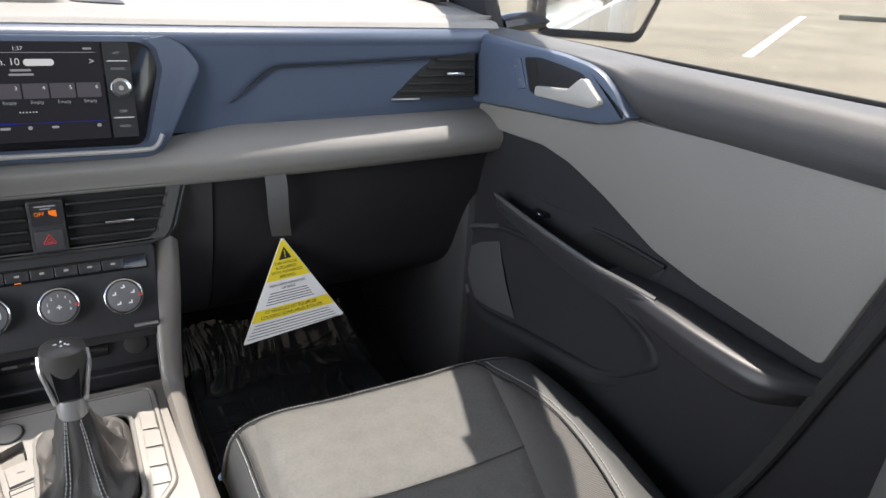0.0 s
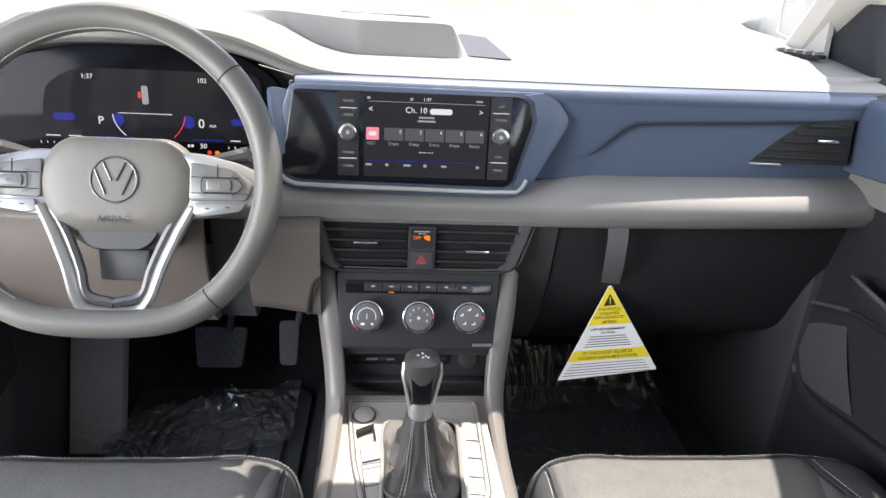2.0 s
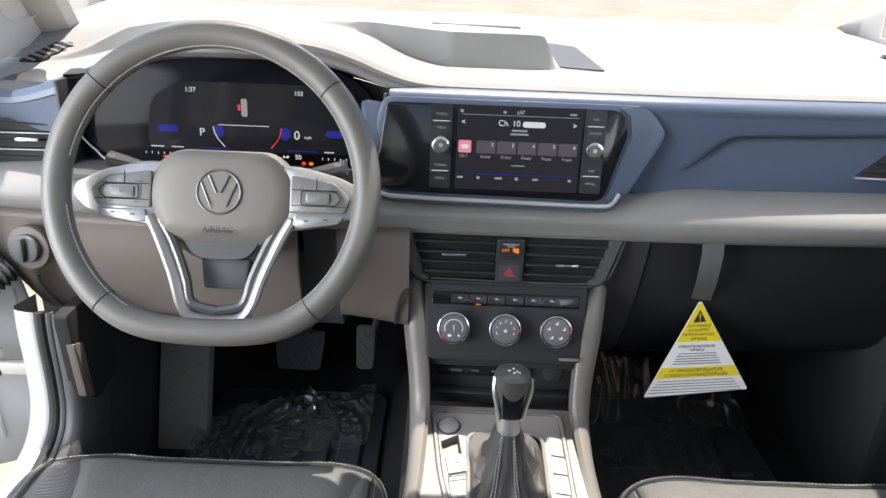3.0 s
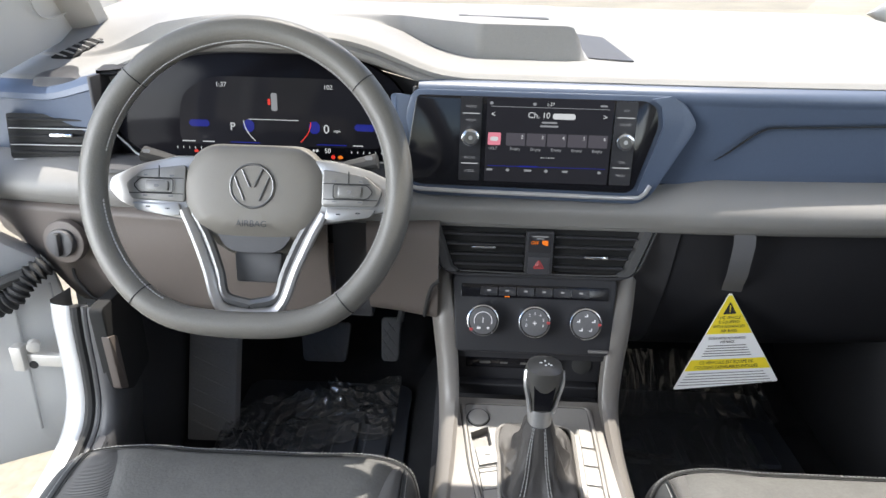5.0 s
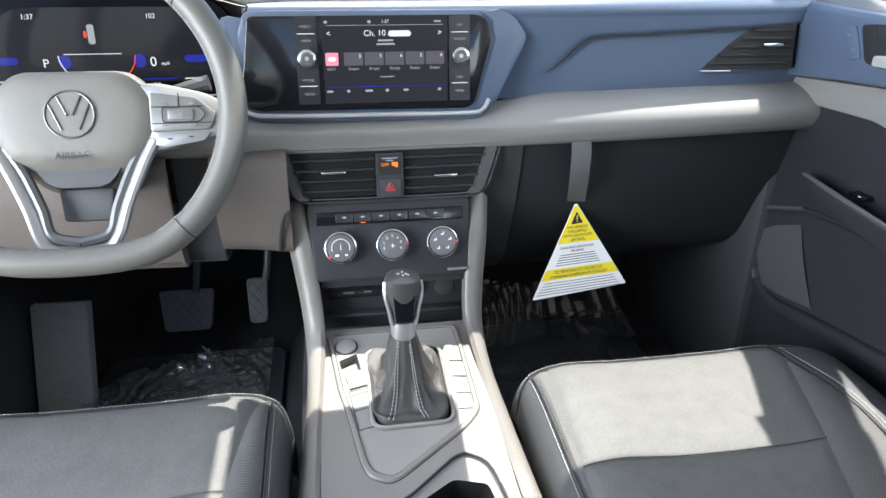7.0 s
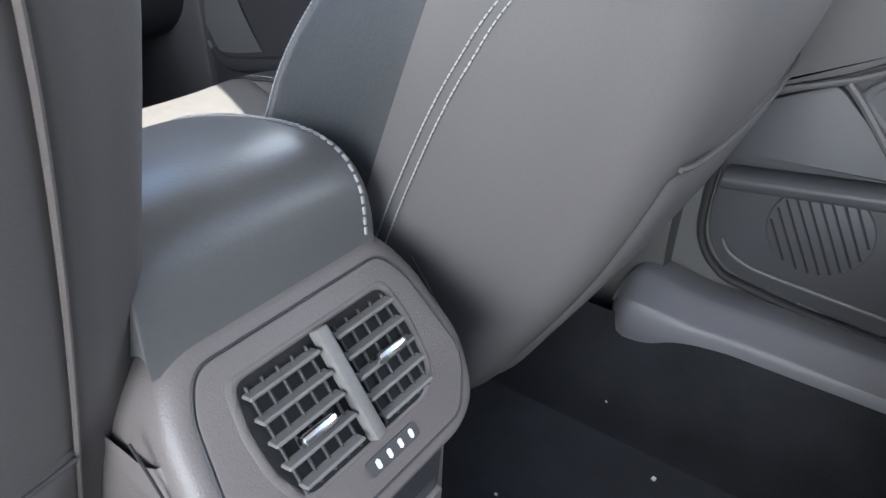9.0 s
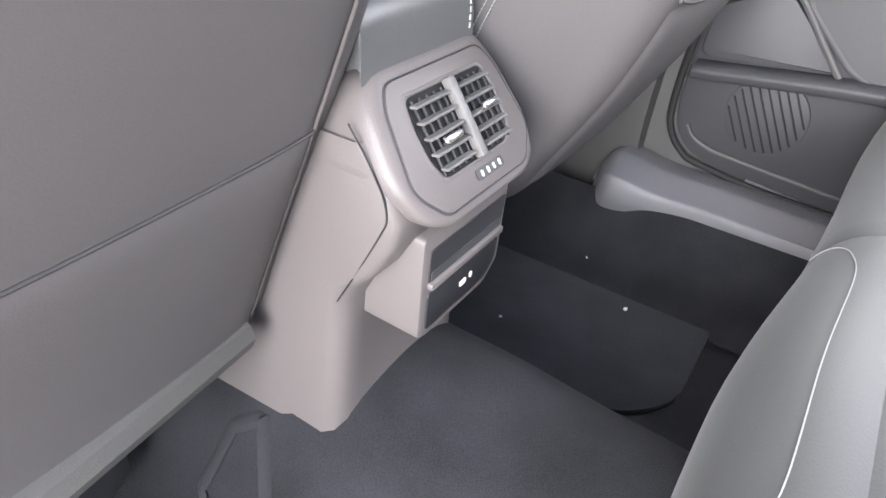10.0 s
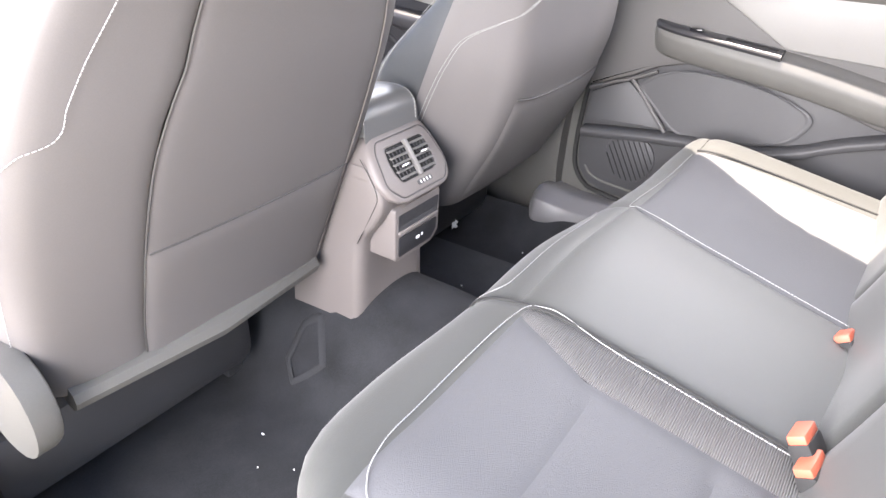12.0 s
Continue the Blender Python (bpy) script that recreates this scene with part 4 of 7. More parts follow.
part("cup_edge", tube(spline([(0.704, -0.268, 0.539), (0.704, -0.33, 0.540), (0.703, -0.412, 0.535)], 12), 0.0028, 6), DOORB, fd, "raised rear edge of the pull cup")
# scooped pocket with a raised rim
PK = [(0.112, 0.385), (0.068, 0.426), (-0.04, 0.462), (-0.16, 0.470), (-0.30, 0.455), (-0.40, 0.425), (-0.425, 0.392), (-0.36, 0.338), (-0.315, 0.316), (-0.246, 0.308), (-0.12, 0.290), (0.0, 0.270), (0.052, 0.284), (0.092, 0.342)]
cyk = sum(p[0] for p in PK) / len(PK)
czk = sum(p[1] for p in PK) / len(PK)
PKR = rpoly(PK, 0.018, 4)
part("pocket", loft([[(x, cyk + (y - cyk) * k, czk + (z - czk) * k) for y, z in PKR] for x, k in ((0.7075, 1.045), (0.7045, 1.035), (0.7025, 1.012), (0.7035, 0.985), (0.7065, 0.965), (0.707, 0.90), (0.7073, 0.5), (0.7076, 0.05))], closed=True, caps=True), DOORB, fd, "dark scooped door pocket", angle=70)
along_y([(y, [(0.709, z + 0.016), (x + 0.002, z + 0.012), (x, z), (x + 0.002, z - 0.012), (0.709, z - 0.018)]) for y, z, x in ((0.058, 0.282, 0.701), (0.0, 0.266, 0.697), (-0.12, 0.284, 0.694), (-0.246, 0.302, 0.694), (-0.315, 0.311, 0.699), (-0.36, 0.332, 0.705), (-0.385, 0.346, 0.7085))], DOORB, fd, "pocket_lip", "dark pocket rim", 40)
part("pocket_rim", tube(spline([(0.7035, y, z) for y, z in ((0.056, 0.290), (0.094, 0.342), (0.113, 0.386), (0.068, 0.428), (-0.03, 0.462))], 30), 0.0042, 8), GREYD, fd, "dark pocket rim")
part("speaker_panel", loft([[(0.7062 - 0.004 * math.sin(math.pi * k / 8), y + (b - y) * k / 8, z + (c - z) * k / 8) for k in range(9)] for y, z, b, c in ((0.082, 0.376, 0.036, 0.285), (0.03, 0.408, -0.02, 0.290), (-0.03, 0.432, -0.10, 0.305))]), GREYD, fd, "smooth speaker panel in the pocket")
gl = part("window_pane", box((0.752, -0.42, 0.95), (0.004, 1.05, 0.36)), PANE, fd, "clear window glass")
gl.visible_shadow = False
part("window_seal", box((0.747, -0.40, 0.787), (0.006, 1.05, 0.006), 0.002, pose(0, 0, 0.006, 1.2, 0, 0)), RUBBER, fd)
part("rear_edge_seal", tube(spline([(0.698, y, z) for y, z in ((-0.72, 0.71), (-0.683, 0.589), (-0.657, 0.509), (-0.598, 0.334), (-0.50, 0.12))], 24), 0.009, 8), RUBBER, fd, "black seal along the door edge")
mir = tagged(new("side_mirror"), "white and black exterior side mirror", "mirror")
mm = axes((0.950, 0.060, 0.862), (0.906, -0.422, 0), (0, -0.035, 1))
part("outer_skin", box((0.825, -0.45, 0.24), (0.02, 1.15, 1.03), 0.008), WHITE, fd, "white painted outer skin")
part("mirror_housing", plate(rpoly([(-0.118, 0.088), (0.115, 0.088), (0.128, 0.0), (0.095, -0.088), (-0.105, -0.084), (-0.118, -0.05)], 0.02, 5), 0.09, mm @ pose(0, 0, -0.005), 0.01), GLOSS, mir, "gloss black mirror housing")
part("mirror_glass", plate(rpoly([(-0.102, 0.078), (0.102, 0.078), (0.110, 0.0), (0.082, -0.068), (-0.098, -0.066)], 0.014, 5), 0.004, mm @ pose(0, 0, 0.002)), MIRROR, mir, "mirror glass")
part("mirror_arm", tube([(0.765, 0.12, 0.795), (0.80, 0.13, 0.80), (0.88, 0.12, 0.81)], 0.024, 10, flat=0.8), GLOSS, mir)
side_plate([(0.28, 0.79), (0.08, 0.79), (0.16, 0.93), (0.26, 0.85)], 0.725, 0.03, DOORB, fd, "mirror_sail", "black triangle at the mirror", 0.003, 0.015)

# rear door
rd = thing("rear_door", "grey rear passenger door with armrest, pocket and window", "door")
part("door_shell", box((0.765, -1.48, 0.24), (0.09, 0.98, 0.72), 0.02), WHITE, rd, "white painted outer shell")
part("outer_skin", box((0.825, -1.50, 0.24), (0.02, 0.90, 1.03), 0.008), WHITE, rd, "white painted outer skin")
part("outer_handle", box((0.845, -1.12, 0.62), (0.02, 0.18, 0.03), 0.008), WHITE, rd)
DP = [(-1.055, 0.66), (-1.018, 0.45), (-1.001, 0.32), (-0.997, 0.235), (-1.004, 0.195), (-1.028, 0.163), (-1.07, 0.147), (-1.25, 0.131), (-1.80, 0.13), (-1.95, 0.66)]
side_plate(DP, 0.69, 0.02, GREYD, rd, "door_panel", "grey door panel", 0.006, 0.015)
part("door_seal", tube(spline([(0.691, y + 0.006, z - 0.004) for y, z in DP[:9]], 60), 0.006, 8), RUBBER, rd, "black rubber door seal")
UP = [(-1.05, 0.66), (-1.012, 0.405), (-1.06, 0.424), (-1.112, 0.444), (-1.16, 0.470), (-1.22, 0.487), (-1.40, 0.48), (-1.60, 0.42), (-1.95, 0.42), (-1.95, 0.66)]
side_plate(UP, 0.672, 0.022, RDOOR, rd, "upper_panel", "warm grey upper panel", 0.008, 0.012)
side_plate([(-1.248, 0.66), (-1.262, 0.630), (-1.33, 0.590), (-1.405, 0.545), (-1.95, 0.52), (-1.95, 0.68)], 0.664, 0.012, LIGHT, rd, "light_insert", "light grey soft insert", 0.005, 0.008)
side_plate([(-1.018, 0.392), (-1.060, 0.412), (-1.102, 0.430), (-1.112, 0.424), (-1.150, 0.388), (-1.196, 0.334), (-1.03, 0.318), (-1.012, 0.325)], 0.678, 0.01, GREYD, rd, "corner_panel", "grey corner panel between the rims", 0.003, 0.006)
# scooped pocket between the upper panel and the lower rim
PO = [(-1.130, 0.424), (-1.165, 0.452), (-1.225, 0.474), (-1.33, 0.470), (-1.42, 0.452), (-1.485, 0.420), (-1.455, 0.368), (-1.40, 0.348), (-1.30, 0.336), (-1.225, 0.334)]
cyp = sum(p[0] for p in PO) / len(PO)
czp = sum(p[1] for p in PO) / len(PO)
POR = rpoly(PO, 0.03, 5)
part("pocket", loft([[(x, cyp + (y - cyp) * k, czp + (z - czp) * k) for y, z in POR] for x, k in ((0.676, 1.05), (0.674, 1.01), (0.677, 0.97), (0.684, 0.90), (0.6865, 0.80), (0.6875, 0.5), (0.688, 0.05))], closed=True, caps=True), GREYD, rd, "scooped grey door pocket", angle=70)
along_y([(y, [(0.69, z + 0.040), (x + 0.02, z + 0.022), (x + 0.006, z + 0.020), (x, z + 0.004), (x + 0.004, z - 0.016), (x + 0.016, z - 0.038), (0.69, z - 0.048)]) for y, z, x in ((-1.142, 0.547, 0.676), (-1.158, 0.544, 0.655), (-1.20, 0.536, 0.640), (-1.30, 0.524, 0.632), (-1.45, 0.504, 0.628), (-1.62, 0.472, 0.625), (-1.80, 0.44, 0.625))], GREY, rd, "armrest", "grey padded armrest", 36)
along_y([(y, [(0.674, z + 0.028), (x + 0.008, z + 0.025), (x + 0.001, z + 0.018), (x + 0.006, z + 0.010), (0.674, z + 0.012)]) for y, z, x in ((-1.145, 0.546, 0.668), (-1.158, 0.544, 0.652), (-1.20, 0.538, 0.639), (-1.30, 0.528, 0.631), (-1.405, 0.517, 0.628))], SWITCH, rd, "switch_plate", "dark satin switch plate", 24)
# Thin black slab in place of the rear pull cup's shaded hollow.
part("pull_cup", box((0.653, -1.345, 0.548), (0.016, 0.10, 0.006), 0.002, pose(0, -1.345, 0.548, 6, 0, 0) @ pose(0, 1.345, -0.548)), BLACK, rd, "flat black plate for the shaded pull cup")
part("window_switch", box((0.653, -1.235, 0.563), (0.014, 0.026, 0.006), 0.002), GLOSS, rd)
along_y([(y, [(0.74, 0.635), (0.672, 0.635), (0.650, 0.66), (0.655, 0.70), (0.69, 0.725), (0.74, 0.735)]) for y in (-1.0, -1.3, -1.6, -1.95)], GREY, rd, "upper_pad", "soft grey upper pad")
along_y([(y, [(0.69, z + 0.004), (0.660, z + 0.001), (0.652, z - 0.006), (0.656, z - 0.020), (0.69, z - 0.028)]) for y, z in ((-1.012, 0.308), (-1.10, 0.318), (-1.21, 0.330), (-1.30, 0.336), (-1.40, 0.342), (-1.47, 0.358), (-1.55, 0.392), (-1.65, 0.425))], GREYD, rd, "pocket_lip", "grey pocket rim", 36)
part("pocket_rim", tube(spline([(0.676, y, z) for y, z in ((-1.014, 0.400), (-1.06, 0.420), (-1.112, 0.438), (-1.165, 0.462))], 16), 0.0042, 8), RDOOR, rd, "grey pocket rim")
part("pocket_rim", tube(spline([(0.676, y, z) for y, z in ((-1.113, 0.435), (-1.135, 0.412), (-1.165, 0.376), (-1.203, 0.332))], 16), 0.0050, 8), RDOOR, rd, "grey pocket rim")
part("lower_rim", tube(spline([(0.689, y, z) for y, z in ((-1.022, 0.205), (-1.035, 0.188), (-1.06, 0.176), (-1.10, 0.170), (-1.28, 0.156))], 24), 0.003, 6), GREY, rd, "pressed line in the door panel")
gm = axes((0.684, -1.130, 0.250), (0, -1, 0), (0, 0, 1))
spk = part("speaker_grille", disc(0.060, 0.006, gm, 32, 0.002), GREYD, rd, "round dark speaker grille")
for i in range(9):
    o = -0.048 + 0.012 * i
    h = math.sqrt(max(0.0, 0.056 ** 2 - o ** 2))
    part("grille_rib", box((0, 0, 0), (2 * h, 0.003, 0.0026), 0.0008, gm @ pose(0, 0, 0.001, 0, 0, -62) @ pose(0, o, 0), 1), PANEL, spk, smooth=False)
gl = part("window_pane", box((0.74, -1.45, 0.92), (0.004, 0.95, 0.42)), PANE, rd, "clear window glass")
gl.visible_shadow = False

# right sill trim and pillar foot
sl = smooth_loft([[(0.70, y, 0.130 + h), (0.672, y, 0.136 + h), (0.648, y, 0.138 + h), (0.642, y, 0.1375 + h), (0.636, y, 0.136 + h), (0.609 - g, y, 0.117 + h), (0.604 - g, y, 0.113 + h), (0.600 - g, y, 0.106 + h * 0.5), (0.594 - g, y, 0.075), (0.605, y, 0.04)] for y, g, h in ((-0.905, -0.05, -0.05), (-0.920, -0.012, -0.008), (-0.938, 0.010, 0.010), (-0.965, 0.012, 0.010), (-1.02, 0.0, 0.0), (-1.10, -0.004, 0.0), (-1.25, -0.004, -0.004), (-1.42, -0.004, -0.006))], 44, 20)
fe = smooth_loft([[(0.44, y, 0.004), (0.52, y, 0.014), (0.565, y, 0.045), (0.60, y, 0.092)] for y in (-0.35, -0.7, -1.0, -1.4)], 10, 14)
tagged(part("floor_edge", fe, CARPET), "black carpet rising to the door sill", "carpet", kind="structure")
tagged(part("sill_right", sl, SILL), "grey plastic door sill trim", "sill", kind="structure")
pf = smooth_loft([[(0.70, -0.86 - a, 0.0), (0.66, -0.86 - a, 0.19), (0.665, -0.87 - a, 0.35), (0.69, -0.90 - a, 0.62)] for a in (-0.03, 0.0, 0.04, 0.075, 0.10)], 16, 14, thick=0.05, out=(-1, 0, 0))
pl_ = side_plate([(-0.74, 0.78), (-0.70, 0.0), (-1.13, 0.0), (-1.13, 0.78)], 0.702, 0.03, GREY, None, "pillar_panel", "", 0.002, 0.01)
tagged(pl_, "grey door pillar panel", "pillar", kind="structure")
tagged(part("pillar_trim", pf, GREY), "grey lower door pillar trim", "pillar", kind="structure")

# driver side: open door, sill and seal
ld = thing("open_front_door", "white driver door standing open with check strap", "door")
od = axes((-0.80, -0.02, 0.0), (0.77, 0.64, 0), (0, 0, 1))
part("door_edge", plate(rpoly([(-0.42, 0.95), (-0.05, 0.95), (-0.035, 0.56), (0.045, 0.49), (0.058, 0.40), (0.056, 0.17), (0.02, 0.138), (-0.08, 0.15), (-0.42, 0.16)], 0.03), 0.06, od, 0.012), WHITE, ld, "white painted hinge edge of the door")
part("door_shell", plate(rpoly([(-1.2, 0.85), (-0.40, 0.85), (-0.40, 0.15), (-1.2, 0.15)], 0.05), 0.05, od @ pose(0, 0, -0.02), 0.015), WHITE, ld, "white painted door shell")
for x in (0.035, -0.02):
    part("pressed_rib", tube([od @ Vector((x - 0.02 * abs(z - 0.4), z, 0.001)) for z in (0.2, 0.26, 0.32, 0.38, 0.43, 0.46)], 0.004, 8, flat=0.3), WHITE, ld, "pressed rib in the door edge")
part("check_strap", box((-0.775, -0.045, 0.345), (0.075, 0.012, 0.022), 0.003), SILVER_TRIM, ld, "metal check strap")
part("strap_bracket", box((-0.812, -0.052, 0.352), (0.02, 0.02, 0.045), 0.004), SILVER_TRIM, ld)
part("hinge_bolt", disc(0.010, 0.012, axes((-0.785, -0.055, 0.372), (0.8, 0.4, 0), (0, 0, 1)), 16, 0.002), SILVER_TRIM, ld)
part("bolt_hole", disc(0.007, 0.002, axes((-0.793, -0.0525, 0.338), (1, 0.1, 0), (0, 0, 1)), 16), BLACK, ld)
hose = spline([(-0.835, -0.075, 0.50), (-0.822, -0.072, 0.455), (-0.795, -0.062, 0.462), (-0.775, -0.045, 0.488), (-0.752, -0.02, 0.506)], 64)
part("cable_boot", tube(hose, lambda t: 0.016 + 0.003 * math.sin(t * 95), 12), RUBBER, ld, "black ribbed cable boot")
part("boot_plug", tube(spline([(-0.83, -0.070, 0.475), (-0.80, -0.062, 0.49), (-0.775, -0.048, 0.497)], 8), 0.010, 8), RUBBER, ld, "black plug of the cable boot")

# ---------------------------------------------------------------- dashboard
dash = thing("dashboard", "grey dashboard with blue-grey trim and light ledge", "dashboard")


def dash_y(x):
    """How far the dash face lies ahead, across the car."""
    return 0.002 + 0.035 * (max(0.0, abs(x) - 0.2) / 0.5) ** 1.6


def hood(x):
    """Rise of the binnacle over the cluster."""
    u = (x + 0.388) / 0.19
    return 0.055 * math.exp(-u ** 4)


def tier(x):
    """Rise of the rear half of the dash top, which dies away right of the centre."""
    return 0.05 / (1 + math.exp((x - 0.052) / 0.004)) * (1 - math.exp(-((x + 0.80) / 0.2) ** 2) * 0.9)


def edge_y(x):
    """Where the raised rear half begins."""
    return 0.10 + (0.10 if x < -0.1 else 0.0) * min(1.0, (-0.1 - x) / 0.12) + 0.0 * x


def fall(x):
    """The top falls away towards the driver door."""
    t = min(1.0, max(0.0, (-0.60 - x) / 0.16))
    return 0.034 * t * t * (3 - 2 * t)


def pad_sec(x):
    h = hood(x) - fall(x)
    y0 = dash_y(x) + 0.022 - 0.55 * h
    e = edge_y(x)
    r = max(0.0, tier(x) - 0.8 * max(h, 0.0))
    base = 0.815 + 0.85 * h
    return [(x, y0 + 0.03, 0.785 + 0.93 * h), (x, y0 + 0.004, 0.790 + h), (x, y0, 0.797 + h), (x, y0 + 0.008, 0.805 + h), (x, y0 + 0.03, 0.809 + h),
            (x, e - 0.012, base), (x, e - 0.002, base + 0.001), (x, e + 0.004, base + r), (x, e + 0.02, base + r + 0.002), (x, 0.34, 0.845 + r * 0.7 + 0.35 * h), (x, 0.62, 0.862), (x, 0.95, 0.845)]


def along_line(pts, n):
    """Points evenly along straight pieces, every corner kept."""
    p = [Vector(q) for q in pts]
    out = []
    for a, b in zip(p, p[1:]):
        out += [a.lerp(b, i / n) for i in range(n)]
    return out + [p[-1]]


pad = loft([along_line(pad_sec(x), 3) for x in [-0.87 + 1.60 * i / 160 for i in range(161)]], thick=0.012, out=(0, 0, 1))
part("top_pad", pad, PAD, dash, "grained grey dash top", angle=60)
dg = axes((-0.778, 0.217, 0.7985), (0.28, 0.92, 0.27), (-0.95, 0.27, 0.06))
dgr = part("defrost_grille", plate(rpoly([(-0.046, 0.018), (0.040, 0.017), (0.048, -0.014), (-0.036, -0.018)], 0.006), 0.005, dg, 0.001), BLACK, dash, "dark defrost grille in the dash top")
for i in range(6):
    part("grille_bar", box((-0.034 + 0.0145 * i, 0.0, 0.0004), (0.004, 0.032, 0.003), 0.001, dg @ pose(0, 0, 0, 0, 0, -12), 1), PAD, dgr)
# Dark grey quad laid on the dash top, right of the raised half.
part("tray_end_plate", loft([[(0.066, 0.27, 0.8400), (0.112, 0.25, 0.8372)], [(0.042, 0.125, 0.8192), (0.135, 0.105, 0.8180)]], thick=0.002, out=(0, 0, 1)), GREYD, dash, "dark grey plate on the dash top beside the raised half")
part("end_grille", plate(rpoly([(-0.05, 0.012), (0.05, 0.008), (0.055, -0.012), (-0.045, -0.014)], 0.004), 0.006, axes((0.672, 0.235, 0.838), (-0.35, 0.94, 0), (-0.94, -0.35, 0.0)), 0.001), BLACK, dash, "dark grille at the end of the dash top")
for i in range(5):
    part("grille_bar", box((-0.036 + 0.019 * i, 0.0, 0.002), (0.005, 0.024, 0.006), 0.001, axes((0.672, 0.235, 0.838), (-0.35, 0.94, 0), (-0.94, -0.35, 0.0)), 1), PAD, dash)
gm = axes((-0.062, 0.235, 0.868), (1, 0, 0), (0, 1, 0.0))
spk = part("speaker_grille", plate(rpoly([(-0.072, -0.05), (0.072, -0.08), (0.06, 0.11), (-0.05, 0.11)], 0.01), 0.01, gm @ pose(0, 0, 0.003), 0.001), GREYD, dash, "dark centre speaker grille")


def face(x, pts):
    y = dash_y(x)
    return [(x, y + a, z) for a, z in pts]


def crease_z(x):
    t = min(1.0, max(0.0, (x - 0.238) / 0.085))
    t = t * t * (3 - 2 * t)
    return 0.69 + 0.052 * t + 0.012 * max(0.0, x - 0.285) / 0.4


def decor_sec(x):
    zc = crease_z(x)
    out = [(x, dash_y(x) + 0.045, 0.800), (x, dash_y(x) + 0.012, 0.793), (x, dash_y(x) + 0.003, 0.786), (x, dash_y(x) + 0.002, 0.776)]
    n = 44
    depth = 0.011 * min(1.0, max(0.0, (x - 0.23) / 0.07))
    for i in range(1, n + 1):
        z = 0.776 - (0.776 - 0.652) * i / n
        s = 1 / (1 + math.exp((z - zc) / 0.0011))
        fade = max(0.0, 1 - max(0.0, zc - z) / 0.075)
        y = 0.004 + 0.018 * (0.776 - z) / 0.12 + depth * s * fade
        out.append((x, dash_y(x) + y, z))
    return out


dec = loft([decor_sec(x) for x in [-0.183 + 0.883 * i / 100 for i in range(101)]], thick=0.01, out=(0, -1, 0))
part("trim_panel", dec, DECOR, dash, "blue-grey satin trim panel", angle=60)
# Thin dark tube draws the shadow line under the fold.
part("fold_shade_line", tube([(x, dash_y(x) + 0.004 + 0.018 * (0.776 - crease_z(x)) / 0.12 + 0.003, crease_z(x) - 0.0015) for x in [0.25 + 0.335 * i / 40 for i in range(41)]], 0.0012, 6), RUBBER, dash, "dark line for the shade under the trim fold")
decl = loft([[(px, py, pz - fall(x) * min(1.0, max(0.0, (pz - 0.70) / 0.08))) for px, py, pz in decor_sec(x)] for x in [-0.87 + 0.218 * i / 20 for i in range(21)]], thick=0.01, out=(0, -1, 0))
part("trim_panel", decl, DECOR, dash, "blue-grey satin trim panel")


def side_vent(s, name_label):
    vm = axes((s * 0.60, dash_y(0.6) + 0.014, 0.720), (1, -s * 0.05, 0), (0, 0.15, 1))
    if s < 0:
        vm = axes((-0.740, dash_y(0.74) + 0.010, 0.687), (1, 0.05, 0), (0, 0.15, 1))
    out = [(-0.092, -0.034), (-0.085, -0.026), (0.0, 0.036), (0.07, 0.038), (0.07, -0.034)]
    if s < 0:
        out = [(-0.075, 0.034), (0.035, 0.034), (0.060, 0.018), (0.062, -0.03), (0.055, -0.034), (-0.075, -0.034)]
    v = part("vent", plate(rpoly(out, 0.004), 0.02, vm @ pose(0, 0, 0.002)), RUBBER, dash, name_label)
    for i in range(5):
        h = 0.026 - 0.0125 * i
        x0, x1 = (-0.004 - 0.018 * i, 0.066) if s > 0 else (-0.072, 0.056)
        part("slat", box(((x0 + x1) / 2, 0, 0), (x1 - x0, 0.003, 0.008), 0.001, vm @ pose(0, h, 0.004, 18, 0, 0), 1), RUBBER, v, smooth=False)
        if s < 0 and i % 2 == 1:
            part("slat_edge", box(((x0 + x1) / 2, 0, 0.0042), (x1 - x0 - 0.004, 0.0014, 0.0012), 0.0004, vm @ pose(0, h, 0.004, 18, 0, 0), 1), SILVER, v, "thin bright slat edge")
    part("vent_tab", box((0.025 if s > 0 else 0.012, 0.003, 0.012), (0.034, 0.005, 0.012), 0.0015, vm), CHROME, v, "chrome vent tab")
    part("vent_bead", box((-0.062 if s > 0 else -0.01, -0.0365, 0.003), (0.05 if s > 0 else 0.12, 0.003, 0.006), 0.001, vm), SILVER, v, "silver bead")


side_vent(1, "black passenger air vent")
side_vent(-1, "black driver air vent")



def nose(x):
    """Extra reach added to the ledge towards both ends so that sun streaks it."""
    return 0.013 * min(1.0, max(0.0, (x - 0.29) / 0.30)) + 0.013 * min(1.0, max(0.0, (-0.60 - x) / 0.12))


def ledge_sec(x):
    d, n = 0.018 * math.exp(-(x / 0.21) ** 6), nose(x)
    return spline(face(x, [(0.03, 0.660 - d), (0.014, 0.659 - d), (-0.012 - n * 0.4 + d * 0.5, 0.650 - d * 0.95), (-0.030 - n + d * 0.6, 0.634 - d * 0.55), (-0.036 - n + d * 0.65, 0.617), (-0.030 - n * 0.6 + d * 0.6, 0.600), (-0.010, 0.590), (0.05, 0.590)]), 24)


led = loft([ledge_sec(x) for x in [-0.87 + 1.59 * i / 62 for i in range(63)]], thick=0.006, out=(0, -0.5, 0.8))
part("ledge", led, LIGHT, dash, "light grey lower ledge")
part("ledge_clip", box((0.695, dash_y(0.69) - 0.034, 0.628), (0.008, 0.004, 0.012), 0.001), PAPER, dash, "small white clip")
